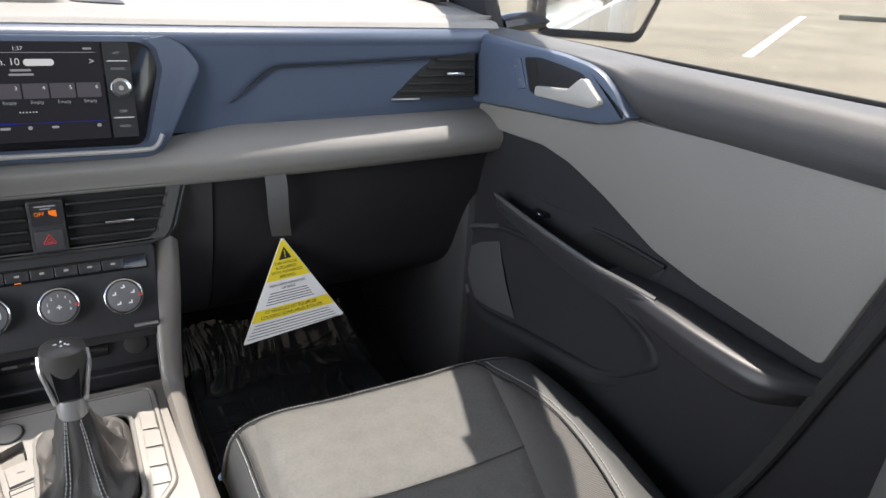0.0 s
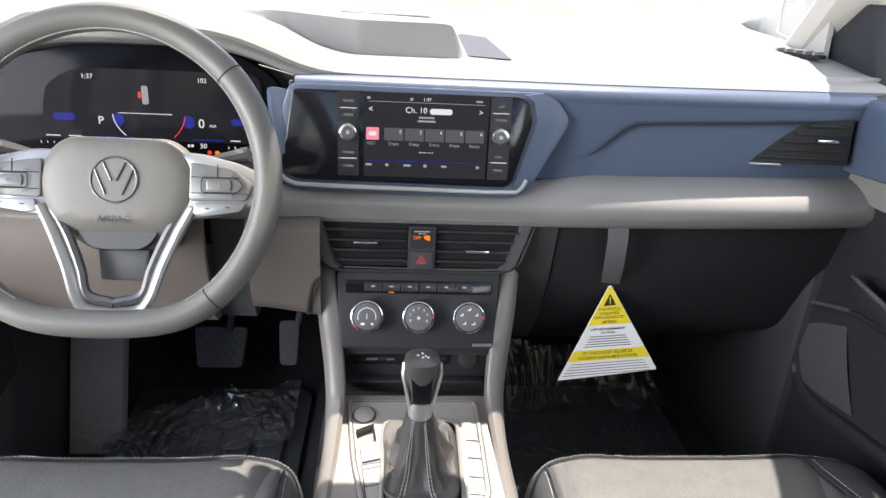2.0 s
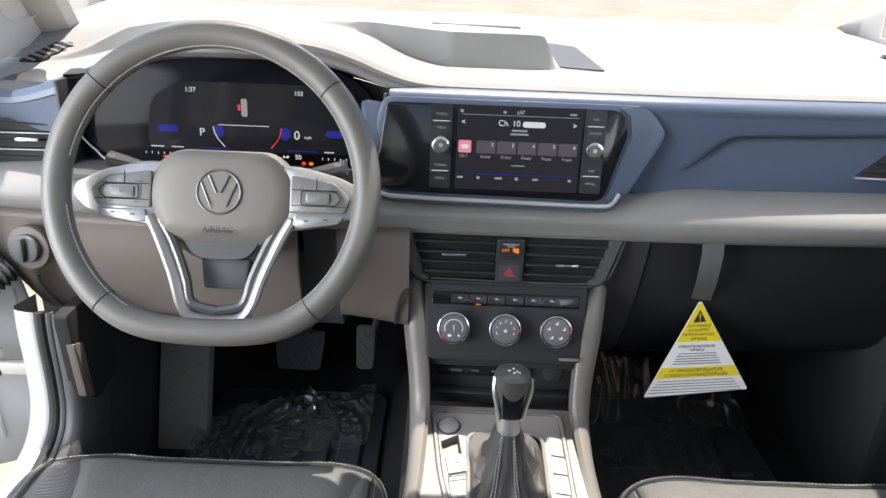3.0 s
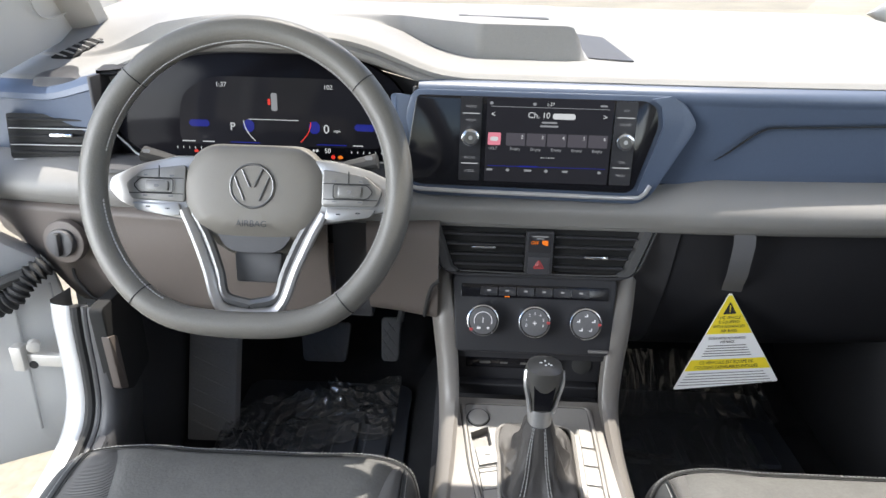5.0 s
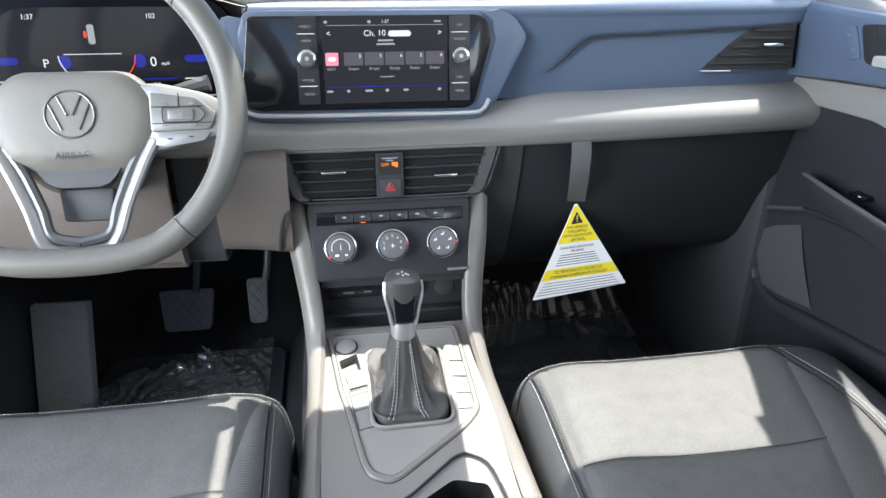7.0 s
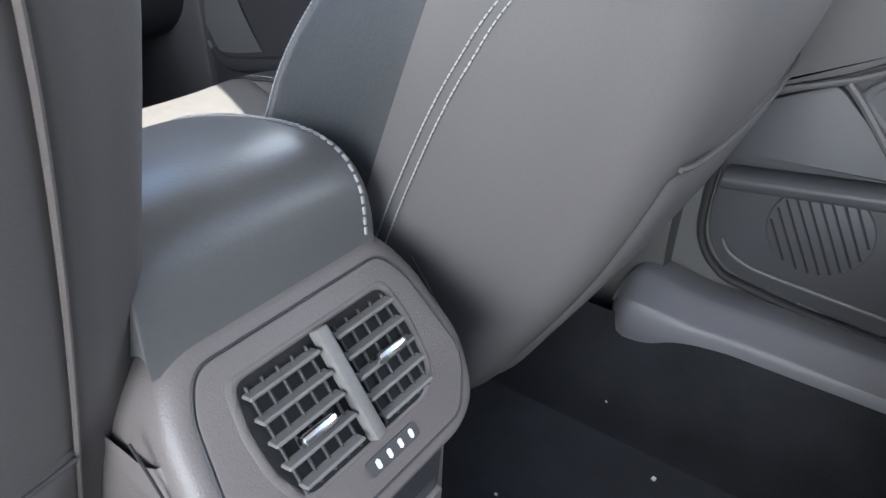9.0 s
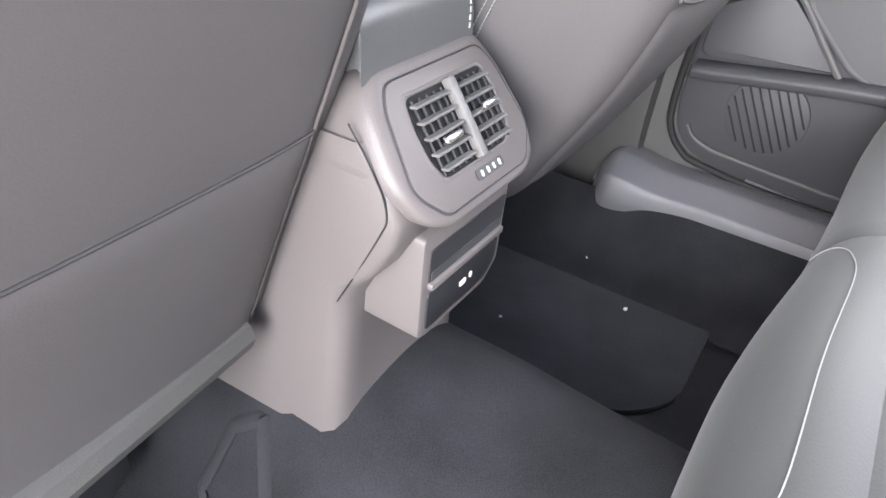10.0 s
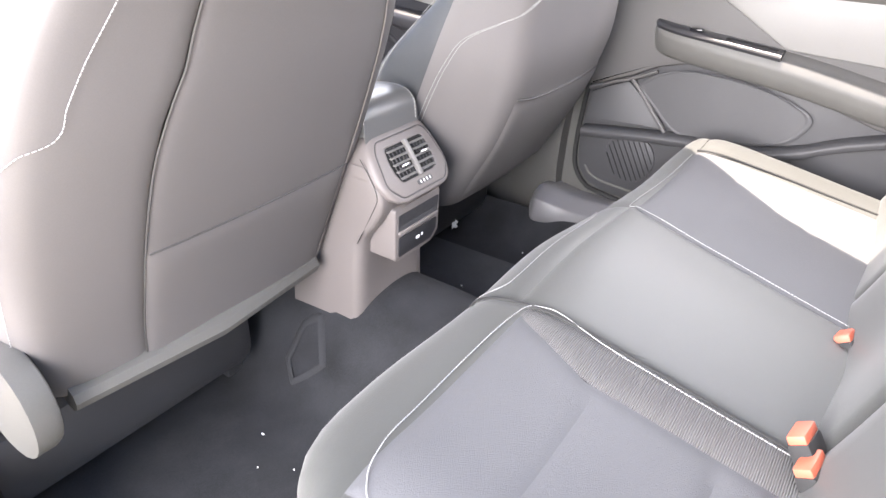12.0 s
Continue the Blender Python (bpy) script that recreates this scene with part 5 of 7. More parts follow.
glo = loft([spline(face(x, [(-0.005, 0.592), (0.004, 0.565), (0.022, 0.50), (0.055, 0.42), (0.10, 0.34), (0.20, 0.29), (0.40, 0.28)]), 20) for x in [0.215 + 0.50 * i / 14 for i in range(15)]], thick=0.01, out=(0, -1, 0))
glove = part("glovebox", glo, DOORB, dash, "black glovebox door")
part("glovebox_latch", disc(0.006, 0.006, axes((0.372, 0.034, 0.50), (1, 0, 0), (0, 0.2, 1))), GREY, glove)
glo2 = loft([spline(face(x, [(-0.008, 0.592), (0.0, 0.565), (0.018, 0.50), (0.05, 0.42), (0.10, 0.34), (0.20, 0.29), (0.40, 0.28)]), 20) for x in [0.12 + 0.0925 * i / 4 for i in range(5)]], thick=0.01, out=(0, -1, 0))
part("lower_dash", glo2, DARK, dash, "black lower dash beside the console")


def knee_sec(x):
    """The knee panel's lower edge climbs towards the door."""
    r = 0.110 * min(1.0, max(0.0, (-0.752 - x) / 0.10))
    return spline(face(x, [(-0.02, 0.596), (-0.036, 0.585), (-0.036, 0.57), (-0.034 + 0.1 * r, max(0.52, 0.44 + r + 0.02)), (-0.014, 0.44 + r), (0.0, 0.415 + r), (0.05, 0.40 + r), (0.35, 0.39 + r * 0.6)]), 24)


part("knee_panel", loft([knee_sec(x) for x in [-0.86 + 0.545 * i / 30 for i in range(31)]], thick=0.01, out=(0, -1, 0)), GREYK, dash, "warm grey knee panel")
part("column_recess", loft([spline(face(x, [(0.0, 0.596), (0.0, 0.57), (0.004, 0.52), (0.012, 0.44), (0.02, 0.415), (0.06, 0.40), (0.35, 0.39)]), 16) for x in [-0.313 + 0.056 * i / 4 for i in range(5)]], thick=0.01, out=(0, -1, 0)), DARK, dash, "black panel beside the steering column")
# light switch and storage flap
km = axes((-0.722, -0.014, 0.540), (1, -0.1, 0), (0, 0.1, 1))
ls = part("light_switch", disc(0.034, 0.012, km @ pose(0, 0, 0.006), 32, 0.003), GREYK, dash, "round light switch")
part("switch_knob", disc(0.022, 0.014, km @ pose(0, 0, 0.016), 28, 0.003), GREYD, ls)
part("switch_grip", box((0, 0, 0.018), (0.008, 0.036, 0.012), 0.002, km), DARK, ls)
fl = tube(spline([(-0.722, -0.010, 0.492), (-0.720, -0.010, 0.474), (-0.705, -0.008, 0.446), (-0.690, -0.003, 0.430)], 14), 0.0025, 6)
part("panel_gap", fl, RUBBER, dash, "dark flap gap")
# right end of the knee panel, closing on the stack
part("knee_panel", loft([spline(face(x, [(-0.02, 0.597), (-0.032 - 0.004 * k, 0.585), (-0.034 - 0.006 * k, 0.565), (-0.030 - 0.012 * k, 0.53), (-0.018 - 0.024 * k, 0.475), (-0.006 - 0.03 * k, 0.445), (0.012 - 0.02 * k, 0.432), (0.06, 0.425), (0.32, 0.40)]), 24) for x, k in ((-0.256, 0.0), (-0.235, 0.1), (-0.21, 0.3), (-0.185, 0.6), (-0.165, 0.85), (-0.148, 1.0))], thick=0.01, out=(0, -1, 0)), GREYK, dash, "warm grey end of the knee panel")
part("panel_gap", tube(spline([(-0.146, -0.048, 0.512), (-0.156, -0.048, 0.503), (-0.163, -0.043, 0.478), (-0.168, -0.034, 0.445)], 16), 0.0028, 8), RUBBER, dash, "dark gap beside the console rail")

# instrument cluster
clu = axes((-0.415, 0.038, 0.742), (1, 0, 0), (0, 0.07, 1))
b = plate(rpoly([(-0.185, -0.078), (0.205, -0.072), (0.235, -0.03), (0.20, 0.045), (0.13, 0.082), (-0.11, 0.082), (-0.19, 0.045), (-0.235, -0.03)], 0.03), 0.02, clu, 0.003)
cluster = part("instrument_panel", b, CLUSTER, dash, "black glass instrument panel")
part("hood_back", loft([[(x, 0.062, 0.64), (x, 0.066, 0.774 + 0.6 * hood(x))] for x in [-0.655 + 0.47 * i / 40 for i in range(41)]], thick=0.004, out=(0, -1, 0)), DARK, dash, "black back wall of the binnacle")
# hood lining
HX = [-0.655 + 0.47 * i / 40 for i in range(41)]
hl = loft([[(x, dash_y(x) + 0.022 - 0.55 * hood(x) + 0.006, 0.789 + 0.97 * hood(x)), (x, 0.035, 0.784 + 0.75 * hood(x)), (x, 0.07, 0.775 + 0.6 * hood(x))] for x in HX], thick=0.006, out=(0, 0, -1))
for x in (-0.652, -0.188):
    part("hood_side", box((x, 0.036, 0.722), (0.006, 0.06, 0.13), 0.002), DARK, dash, "black side wall of the binnacle")
part("hood_lining", hl, DARK, dash, "black hood lining")
lowp = loft([spline([(x, 0.05, 0.665), (x, 0.02, 0.667), (x, -0.005, 0.655)], 6) for x in (-0.68, -0.5, -0.3, -0.18)], thick=0.006, out=(0, 0, 1))
part("lower_binnacle", lowp, GREYD, dash)
part("chrome_bead", tube(spline([clu @ Vector(p) for p in ((-0.235, -0.03, 0.002), (-0.21, -0.058, 0.002), (-0.17, -0.079, 0.002), (0.0, -0.079, 0.002), (0.20, -0.074, 0.002))], 24), 0.0016, 6), SILVER, cluster)
scm = clu @ pose(0.016, -0.009, 0.0025)
b = plate(rpoly([(-0.145, -0.045), (0.165, -0.045), (0.165, 0.055), (-0.09, 0.055), (-0.135, 0.03)], 0.02), 0.001, scm)
part("panel_screen", b, CLUSTER_LIT, cluster, "dark lit instrument screen")
bars([(-0.112, -0.014, 0.030, 0.010), (0.135, -0.014, 0.030, 0.010), (-0.038, -0.016, 0.016, 0.018), (0.060, -0.016, 0.016, 0.018), (-0.045, -0.041, 0.045, 0.0015), (0.085, -0.041, 0.045, 0.0015)], scm @ pose(0, 0, 0.0006), BLUE, cluster, "blue_glow")
T = scm @ pose(0, 0, 0.0012)
for txt, sz, x, y in (("1:37", 0.0095, -0.075, 0.043), ("102", 0.009, 0.082, 0.043), ("P", 0.016, -0.062, -0.018), ("0", 0.018, 0.078, -0.018), ("mph", 0.006, 0.094, -0.020), ("50", 0.010, 0.079, -0.050)):
    words(txt, sz, T @ pose(x, y, 0), WHITE_LIT, cluster)
bars([(0.0, -0.006, 0.075, 0.001), (0.058, -0.05, 0.003, 0.004), (0.063, -0.05, 0.004, 0.004), (-0.13, -0.041, 0.02, 0.0015), (0.125, -0.041, 0.015, 0.0015), (-0.10, -0.041, 0.018, 0.0015)], T, WHITE_LIT, cluster)
bars([(-0.148 + 0.009 * i, -0.051, 0.0012, 0.0035) for i in range(7)] + [(0.115 + 0.009 * i, -0.051, 0.0012, 0.0035) for i in range(7)], T, WHITE_LIT, cluster, "gauge_tick")
bars([(0.087, -0.059, 0.006, 0.006), (-0.12, -0.056, 0.006, 0.004)], T, RED_LIT, cluster, "warning_light")
bars([(0.098, -0.059, 0.007, 0.005)], T, AMBER, cluster, "warning_light")
bars([(-0.0055, 0.020, 0.004, 0.009)], T, RED_LIT, cluster, "car_symbol_door")
part("car_symbol", plate(rrect(0.009, 0.026, 0.003, 0.002, 0.02), 0.0006, T), GREY_LIT, cluster, "white car symbol")
for s, mt in ((-1, WHITE_LIT), (1, RED_LIT)):
    part("gauge_arc", tube([T @ Vector((0.005 + s * (0.05 - 0.016 * t * t), -0.008 - 0.03 * t, 0)) for t in [i / 8 for i in range(9)]], 0.0007, 5), mt, cluster)
sg = axes((-0.196, -0.002, 0.735), (0.9, 0.4, 0), (0.05, 0.2, 1))
part("side_gloss", plate(rpoly([(-0.018, 0.045), (0.012, 0.04), (0.016, 0.0), (0.0, -0.048), (-0.01, -0.05), (-0.018, 0.0)], 0.008), 0.02, sg, 0.002), DECOR, dash, "blue-grey trim between screens")

# centre display
dis = axes((0, -0.008, 0.712), (1, 0, 0), (0, 0.10, 1))
FRAME = [(-0.19, 0.074), (0.168, 0.074), (0.19, 0.064), (0.212, 0.034), (0.158, -0.068), (0.138, -0.082), (-0.18, -0.078), (-0.222, -0.062), (-0.215, 0.0)]
bez = part("display_frame", plate(rpoly(FRAME, 0.014), 0.03, dis @ pose(0, 0, -0.003), 0.004), DECOR, dash, "blue-grey display frame")
DISPLAY = [(-0.185, 0.066), (0.136, 0.066), (0.150, 0.057), (0.155, 0.032), (0.130, -0.058), (0.120, -0.065), (-0.18, -0.061), (-0.205, -0.05), (-0.195, 0.0)]
display = part("display", plate(rpoly(DISPLAY, 0.008), 0.03, dis, 0.0015), GLOSS, dash, "gloss black centre display")
part("chrome_strip", tube(spline([dis @ Vector(p) for p in ((-0.212, -0.045, 0.003), (-0.19, -0.064, 0.003), (-0.15, -0.068, 0.003), (0.0, -0.070, 0.003), (0.12, -0.071, 0.003), (0.142, -0.067, 0.003), (0.152, -0.052, 0.003))], 40), 0.0034, 8), SILVER, bez, "chrome strip under the display")
part("side_facet", loft([[dis @ Vector(p) for p in ((0.142, 0.069, 0.0015), (0.168, 0.073, -0.002))], [dis @ Vector(p) for p in ((0.156, 0.058, 0.0025), (0.190, 0.062, -0.004))], [dis @ Vector(p) for p in ((0.161, 0.032, 0.0025), (0.207, 0.034, -0.006))], [dis @ Vector(p) for p in ((0.135, -0.060, 0.0025), (0.157, -0.064, -0.004))]], thick=0.004, out=(0, -1, 0)), DECOR, bez, "satin side facet of the display frame", angle=20)
dm = dis @ pose(0, 0.006, 0.0012)
scr = part("screen", plate(rrect(0.176, 0.118, 0.002, 0.002, 0.0), 0.001, dm), SCREEN, display, "lit radio screen")
D = dm @ pose(0, 0, 0.0008)
words("Ch. 10", 0.0115, D @ pose(-0.013, 0.036, 0), WHITE_LIT, scr)
bars([(0.022, 0.0355, 0.032, 0.008)], D, WHITE_LIT, scr)
words("1:37", 0.0065, D @ pose(0.002, 0.0515, 0), WHITE_LIT, scr)
words("<", 0.011, D @ pose(-0.077, 0.036, 0), WHITE_LIT, scr)
words(">", 0.011, D @ pose(0.079, 0.036, 0), WHITE_LIT, scr)
bars([(0.002, 0.0265, 0.022, 0.0026), (0.002, 0.0215, 0.026, 0.0026), (0.076, 0.0515, 0.010, 0.0025), (-0.02, 0.0515, 0.005, 0.004), (-0.08, 0.0515, 0.005, 0.004)], D, GREY_LIT, scr)
bars([(0.002, 0.047, 0.165, 0.0007)], D, GREY_LIT, scr, "divider_line")
for i in range(6):
    x = -0.073 + 0.029 * i
    if i:
        part("preset_tile", plate(rrect(0.027, 0.018, 0.001, x, 0.002), 0.0003, D), TILE, scr)
        words(str(i + 1), 0.0065, D @ pose(x + 0.009, 0.0055, 0.0004), WHITE_LIT, scr)
        words("Empty", 0.0058, D @ pose(x, -0.0115, 0), GREY_LIT, scr)
part("preset_tile", plate(rrect(0.018, 0.0175, 0.0015, -0.074, 0.002), 0.0005, D), PINK, scr, "pink station tile")
bars([(-0.074, 0.002, 0.011, 0.006)], D @ pose(0, 0, 0.0004), WHITE_LIT, scr)
words("102.7", 0.0058, D @ pose(-0.076, -0.0115, 0), GREY_LIT, scr)
bars([(-0.006 + 0.0035 * i, -0.023, 0.0016, 0.0016) for i in range(6)], D, WHITE_LIT, scr, "page_dot")
bars([(0.002, -0.0365, 0.168, 0.0008)], D, BLUE, scr, "blue_line")
bars([(-0.024, -0.0362, 0.026, 0.002)], D @ pose(0, 0, 0.0003), BLUE, scr, "blue_line")
bars([(-0.079, -0.042, 0.009, 0.003), (-0.053, -0.042, 0.005, 0.004), (-0.024, -0.042, 0.011, 0.003), (0.002, -0.042, 0.005, 0.0045), (0.029, -0.042, 0.008, 0.003), (0.078, -0.042, 0.005, 0.004)], D, GREY_LIT, scr, "menu_symbol")
for s in (-1, 1):
    cx = 0.108 * s
    part("button_column", plate(rrect(0.030, 0.118, 0.002, cx, 0.0), 0.0006, dm @ pose(0, 0, 0.0003)), SWITCH, display, "dark button column")
    k = part("volume_knob", disc(0.0125, 0.014, dis @ pose(cx, 0.010, 0.014), 28, 0.002), CHROME, display, "chrome knob")
    part("knob_cap", disc(0.0085, 0.002, dis @ pose(cx, 0.010, 0.0145), 24), GREY, k)
    part("knob_dot", disc(0.003, 0.002, dis @ pose(cx, 0.010, 0.0150), 16), SILVER, k)
    bars([(cx, 0.0365, 0.024, 0.0011), (cx, -0.034, 0.024, 0.0011)], D, WHITE_LIT, display, "divider_line")
    for txt, y in zip(("RADIO", "MEDIA", "PHONE", "VOICE") if s < 0 else ("APP", "SOUND", "CAR", "MENU"), (0.046, 0.027, -0.026, -0.045)):
        words(txt, 0.0048, D @ pose(cx, y, 0), GREY_LIT, display)

# centre vents
ven = axes((0.002, -0.014, 0.550), (1, 0, 0), (0, 0.10, 1))
VOUT = rpoly([(-0.174, 0.042), (0.174, 0.042), (0.154, -0.022), (0.142, -0.034), (0.120, -0.040), (-0.122, -0.040), (-0.140, -0.034), (-0.152, -0.022)], 0.006)
vent = part("centre_vent", plate(VOUT, 0.03, ven @ pose(0, 0, -0.006), 0.003), GLOSS, dash, "black centre air vents")
part("vent_rim", tube([ven @ Vector((x, y, -0.004)) for x, y in VOUT], 0.0026, 6, closed=True), DARK, vent, "black rim round the vents")
# Flat near-black plate stands for the shaded depth behind the slats.
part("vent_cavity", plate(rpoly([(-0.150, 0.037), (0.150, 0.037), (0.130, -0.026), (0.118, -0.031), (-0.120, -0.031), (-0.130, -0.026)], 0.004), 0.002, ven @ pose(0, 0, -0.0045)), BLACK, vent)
for i in range(4):
    for sd in (-1, 1):
        y = 0.026 - 0.0155 * i
        w = 0.122 - 0.0058 * i
        part("slat", box((sd * (0.023 + w / 2), y, 0.0), (w, 0.0032, 0.013), 0.001, ven, 1), SWITCH, vent, smooth=False)
for sd, y in ((-1, 0.0085), (1, -0.002)):
    part("vent_tab", box((sd * 0.084, y, 0.007), (0.036, 0.0040, 0.013), 0.0015, ven), CHROME, vent, "chrome vent tab")
    part("vent_end", loft([[ven @ Vector((sd * x, y2, z)) for x, z in ((0.149 - k, -0.004), (0.153 - k, 0.003), (0.166 - k, 0.002), (0.171 - k, -0.005))] for k, y2 in ((0.0, 0.038), (0.010, 0.006), (0.021, -0.026), (0.030, -0.034))], thick=0.002, out=(0, -1, 0)), SILVERD, vent, "satin dark vent end")
part("lower_bead", tube(spline([ven @ Vector(p) for p in ((-0.118, -0.0335, 0.0), (0.0, -0.0345, 0.0), (0.118, -0.0335, 0.0), (0.132, -0.027, 0.0))], 24), 0.0011, 6), SILVERD, vent, "thin satin bead")
hz = part("hazard_panel", plate(rrect(0.041, 0.068, 0.003, 0.0, -0.0005), 0.012, ven @ pose(0, 0, 0.006), 0.001), DARK, vent, "hazard light button")
part("airbag_lamp", plate(rrect(0.034, 0.030, 0.002, 0, 0.0165), 0.002, ven @ pose(0, 0, 0.0072)), PANEL, hz)
bars([(0, 0.0265, 0.024, 0.0016), (0, 0.0232, 0.012, 0.0014)], ven @ pose(0, 0, 0.0078), GREY_LIT, hz)
words("OFF", 0.0068, ven @ pose(-0.0075, 0.0165, 0.0078), AMBER, hz)
part("airbag_lamp_symbol", plate(rpoly([(0.003, 0.0205), (0.012, 0.0205), (0.012, 0.012), (0.007, 0.0135), (0.003, 0.016)], 0.001), 0.0005, ven @ pose(0, 0, 0.0078)), AMBER, hz)
part("hazard_button", plate(rrect(0.032, 0.027, 0.003, 0, -0.0185), 0.004, ven @ pose(0, 0, 0.0085), 0.001), DARKM, hz)
TRIG = [(-0.0075, -0.0225), (0.0075, -0.0225), (0.0, -0.0100)]
part("hazard_triangle", tube([ven @ Vector((x, y, 0.0090)) for x, y in rpoly(TRIG, 0.0015)], 0.0009, 5, closed=True), RED, hz, "red triangle")
part("hazard_triangle", tube([ven @ Vector((x * 0.45, (y + 0.0185) * 0.45 - 0.0188, 0.0090)) for x, y in rpoly(TRIG, 0.0015)], 0.0008, 5, closed=True), RED, hz, "red triangle")
# climate panel
cli = axes((0, -0.036, 0.445), (1, 0, 0), (0, 0.36, 1))
cp = part("climate_panel", plate(rpoly([(-0.126, 0.068), (0.126, 0.068), (0.118, -0.052), (-0.118, -0.052)], 0.010), 0.05, cli, 0.003), PANEL, dash, "dark climate control panel")
part("button_strip", plate(rrect(0.225, 0.020, 0.002, 0.0, 0.044), 0.004, cli @ pose(0, 0, 0.003), 0.001), GLOSS, cp, "gloss black button strip")
for i in range(6):
    x = -0.07 + 0.028 * i
    part("button", plate(rrect(0.026, 0.013, 0.001, x, 0.044), 0.002, cli @ pose(0, 0, 0.0045), 0.0006), SWITCH, cp)
    bars([(x, 0.045, 0.006, 0.003)], cli @ pose(0, 0, 0.005), GREY_LIT, cp, "button_symbol")
bars([(-0.042, 0.036, 0.008, 0.0014)], cli @ pose(0, 0, 0.0052), AMBER, cp, "indicator_lamp")
for k, kx in enumerate((-0.078, 0, 0.077)):
    kn = part("climate_knob", disc(0.0250, 0.022, cli @ pose(kx, 0, 0.018), 40, 0.003), CHROME, cp, "chrome ringed climate knob")
    part("knob_face", disc(0.0205, 0.002, cli @ pose(kx, 0, 0.0188), 36, 0.0005), KNOB, kn, "dark knob face")
    part("knob_groove", tube([cli @ Vector((kx + 0.0215 * math.cos(a), 0.0215 * math.sin(a), 0.0186)) for a in [2 * math.pi * i / 36 for i in range(36)]], 0.0009, 5, closed=True), RUBBER, kn)
    KM = cli @ pose(kx, 0, 0.0194)
    if k == 0:
        part("knob_mark", tube([KM @ Vector((0.0135 * math.cos(a), 0.0135 * math.sin(a), 0)) for a in [radians(200 - 220 * i / 20) for i in range(21)]], 0.0006, 4), PAPER, kn)
        bars([(0.0, 0.001, 0.0012, 0.009), (-0.006, -0.011, 0.006, 0.0035), (0.008, -0.011, 0.004, 0.003)], KM, PAPER, kn, "knob_symbol")
    elif k == 1:
        for d in range(7):
            a = radians(200 - 220 * d / 6)
            words(str(d), 0.0055, KM @ pose(0.0135 * math.cos(a), 0.0135 * math.sin(a), 0), PAPER, kn)
        bars([(0, -0.001, 0.0065, 0.0014), (0, -0.001, 0.0014, 0.0065)], KM, PAPER, kn, "knob_symbol")
    else:
        for d in range(5):
            a = radians(90 + 72 * d)
            bars([(0.012 * math.cos(a), 0.012 * math.sin(a), 0.0052, 0.0016), (0.012 * math.cos(a) + 0.0016, 0.012 * math.sin(a) + 0.0018, 0.0016, 0.004)], KM, PAPER, kn, "knob_symbol")
    part("pointer", box((-0.0175 if k == 0 else 0.0205, -0.0135 if k == 0 else 0.0, 0.0185), (0.005, 0.004, 0.003), 0.0008, cli @ pose(kx, 0, 0)), RED, kn, "red pointer")
# tray below the climate panel
tr = part("tray", box((0, -0.015, 0.345), (0.23, 0.012, 0.10), 0.002), PANEL, dash, "black open tray with sockets")
# Grey tube stands for the highlight at the panel's lower right edge.
part("lip_highlight", tube([cli @ Vector((x, -0.044, 0.004)) for x in (0.085, 0.095, 0.105, 0.1155)], 0.0032, 8, flat=0.7), GREYS, cp, "grey strip for the highlight below the climate panel")
part("tray_roof", plate(rrect(0.232, 0.04, 0.006), 0.012, axes((0, -0.022, 0.393), (1, 0, 0), (0, 1, 0.1))), PANEL, dash)
part("socket_strip", box((-0.025, -0.024, 0.362), (0.15, 0.008, 0.020), 0.002), GLOSS, tr, "socket strip")
bars([(-0.07, 0.362, 0.018, 0.004), (-0.04, 0.362, 0.012, 0.003), (-0.005, 0.362, 0.018, 0.004)], axes((0, -0.0284, 0), (1, 0, 0), (0, 0, 1)), GREY, tr, "socket_symbol")
part("socket_ring", disc(0.016, 0.01, axes((0.085, -0.024, 0.360), (1, 0, 0), (0, 0.1, 1)), 24, 0.002), RUBBER, tr)
part("tray_shelf", box((0.0, -0.028, 0.325), (0.22, 0.02, 0.006), 0.002), PANEL, tr)
# ---------------------------------------------------------------- centre console
console = thing("centre_console", "grey centre console with shifter, cup holder and padded armrest", "console")
RK = ((0.004, 0.508, 0.128, 0.160), (-0.032, 0.45, 0.120, 0.152), (-0.058, 0.38, 0.113, 0.142), (-0.088, 0.325, 0.110, 0.137), (-0.16, 0.293, 0.113, 0.136), (-0.26, 0.270, 0.119, 0.142), (-0.36, 0.253, 0.122, 0.148), (-0.50, 0.250, 0.122, 0.150))
for s in (-1, 1):
    keys = [[(s * xi, y + 0.028, z - 0.012), (s * xi, y + 0.002, z - 0.001), (s * (xi + 0.006), y - 0.001, z + 0.003), (s * (xo - 0.008), y, z), (s * xo, y + 0.006, z - 0.010), (s * (xo + 0.004), y + 0.03, z - 0.03)] for y, z, xi, xo in RK]
    rows = [spline([k[j] for k in keys], 40) for j in range(6)]
    part("side_rail", loft([[rows[j][i] for j in range(6)] for i in range(40)]), RAIL, console, "satin grey side rail", angle=50)
body = loft([[(-0.152, y, 0.02), (-0.150, y, z - 0.03), (-0.128, y, z), (-0.126, y, d), (0.126, y, d), (0.128, y, z), (0.150, y, z - 0.03), (0.152, y, 0.02)] for y, z, d in ((0.3, 0.26, 0.26), (-0.06, 0.27, 0.262), (-0.22, 0.24, 0.22), (-0.25, 0.235, 0.12), (-0.36, 0.225, 0.12), (-0.50, 0.215, 0.12), (-0.72, 0.215, 0.12))])
part("console_body", body, DARK, console)
top = axes((0, -0.21, 0.279), (1, 0, 0), (0, 1, 0.2))


def deck(x, y, h=0.0):
    """A point on the console's top, which levels out behind the shifter."""
    return top @ Vector((x, y, h + 0.13 * max(0.0, -0.15 - y)))


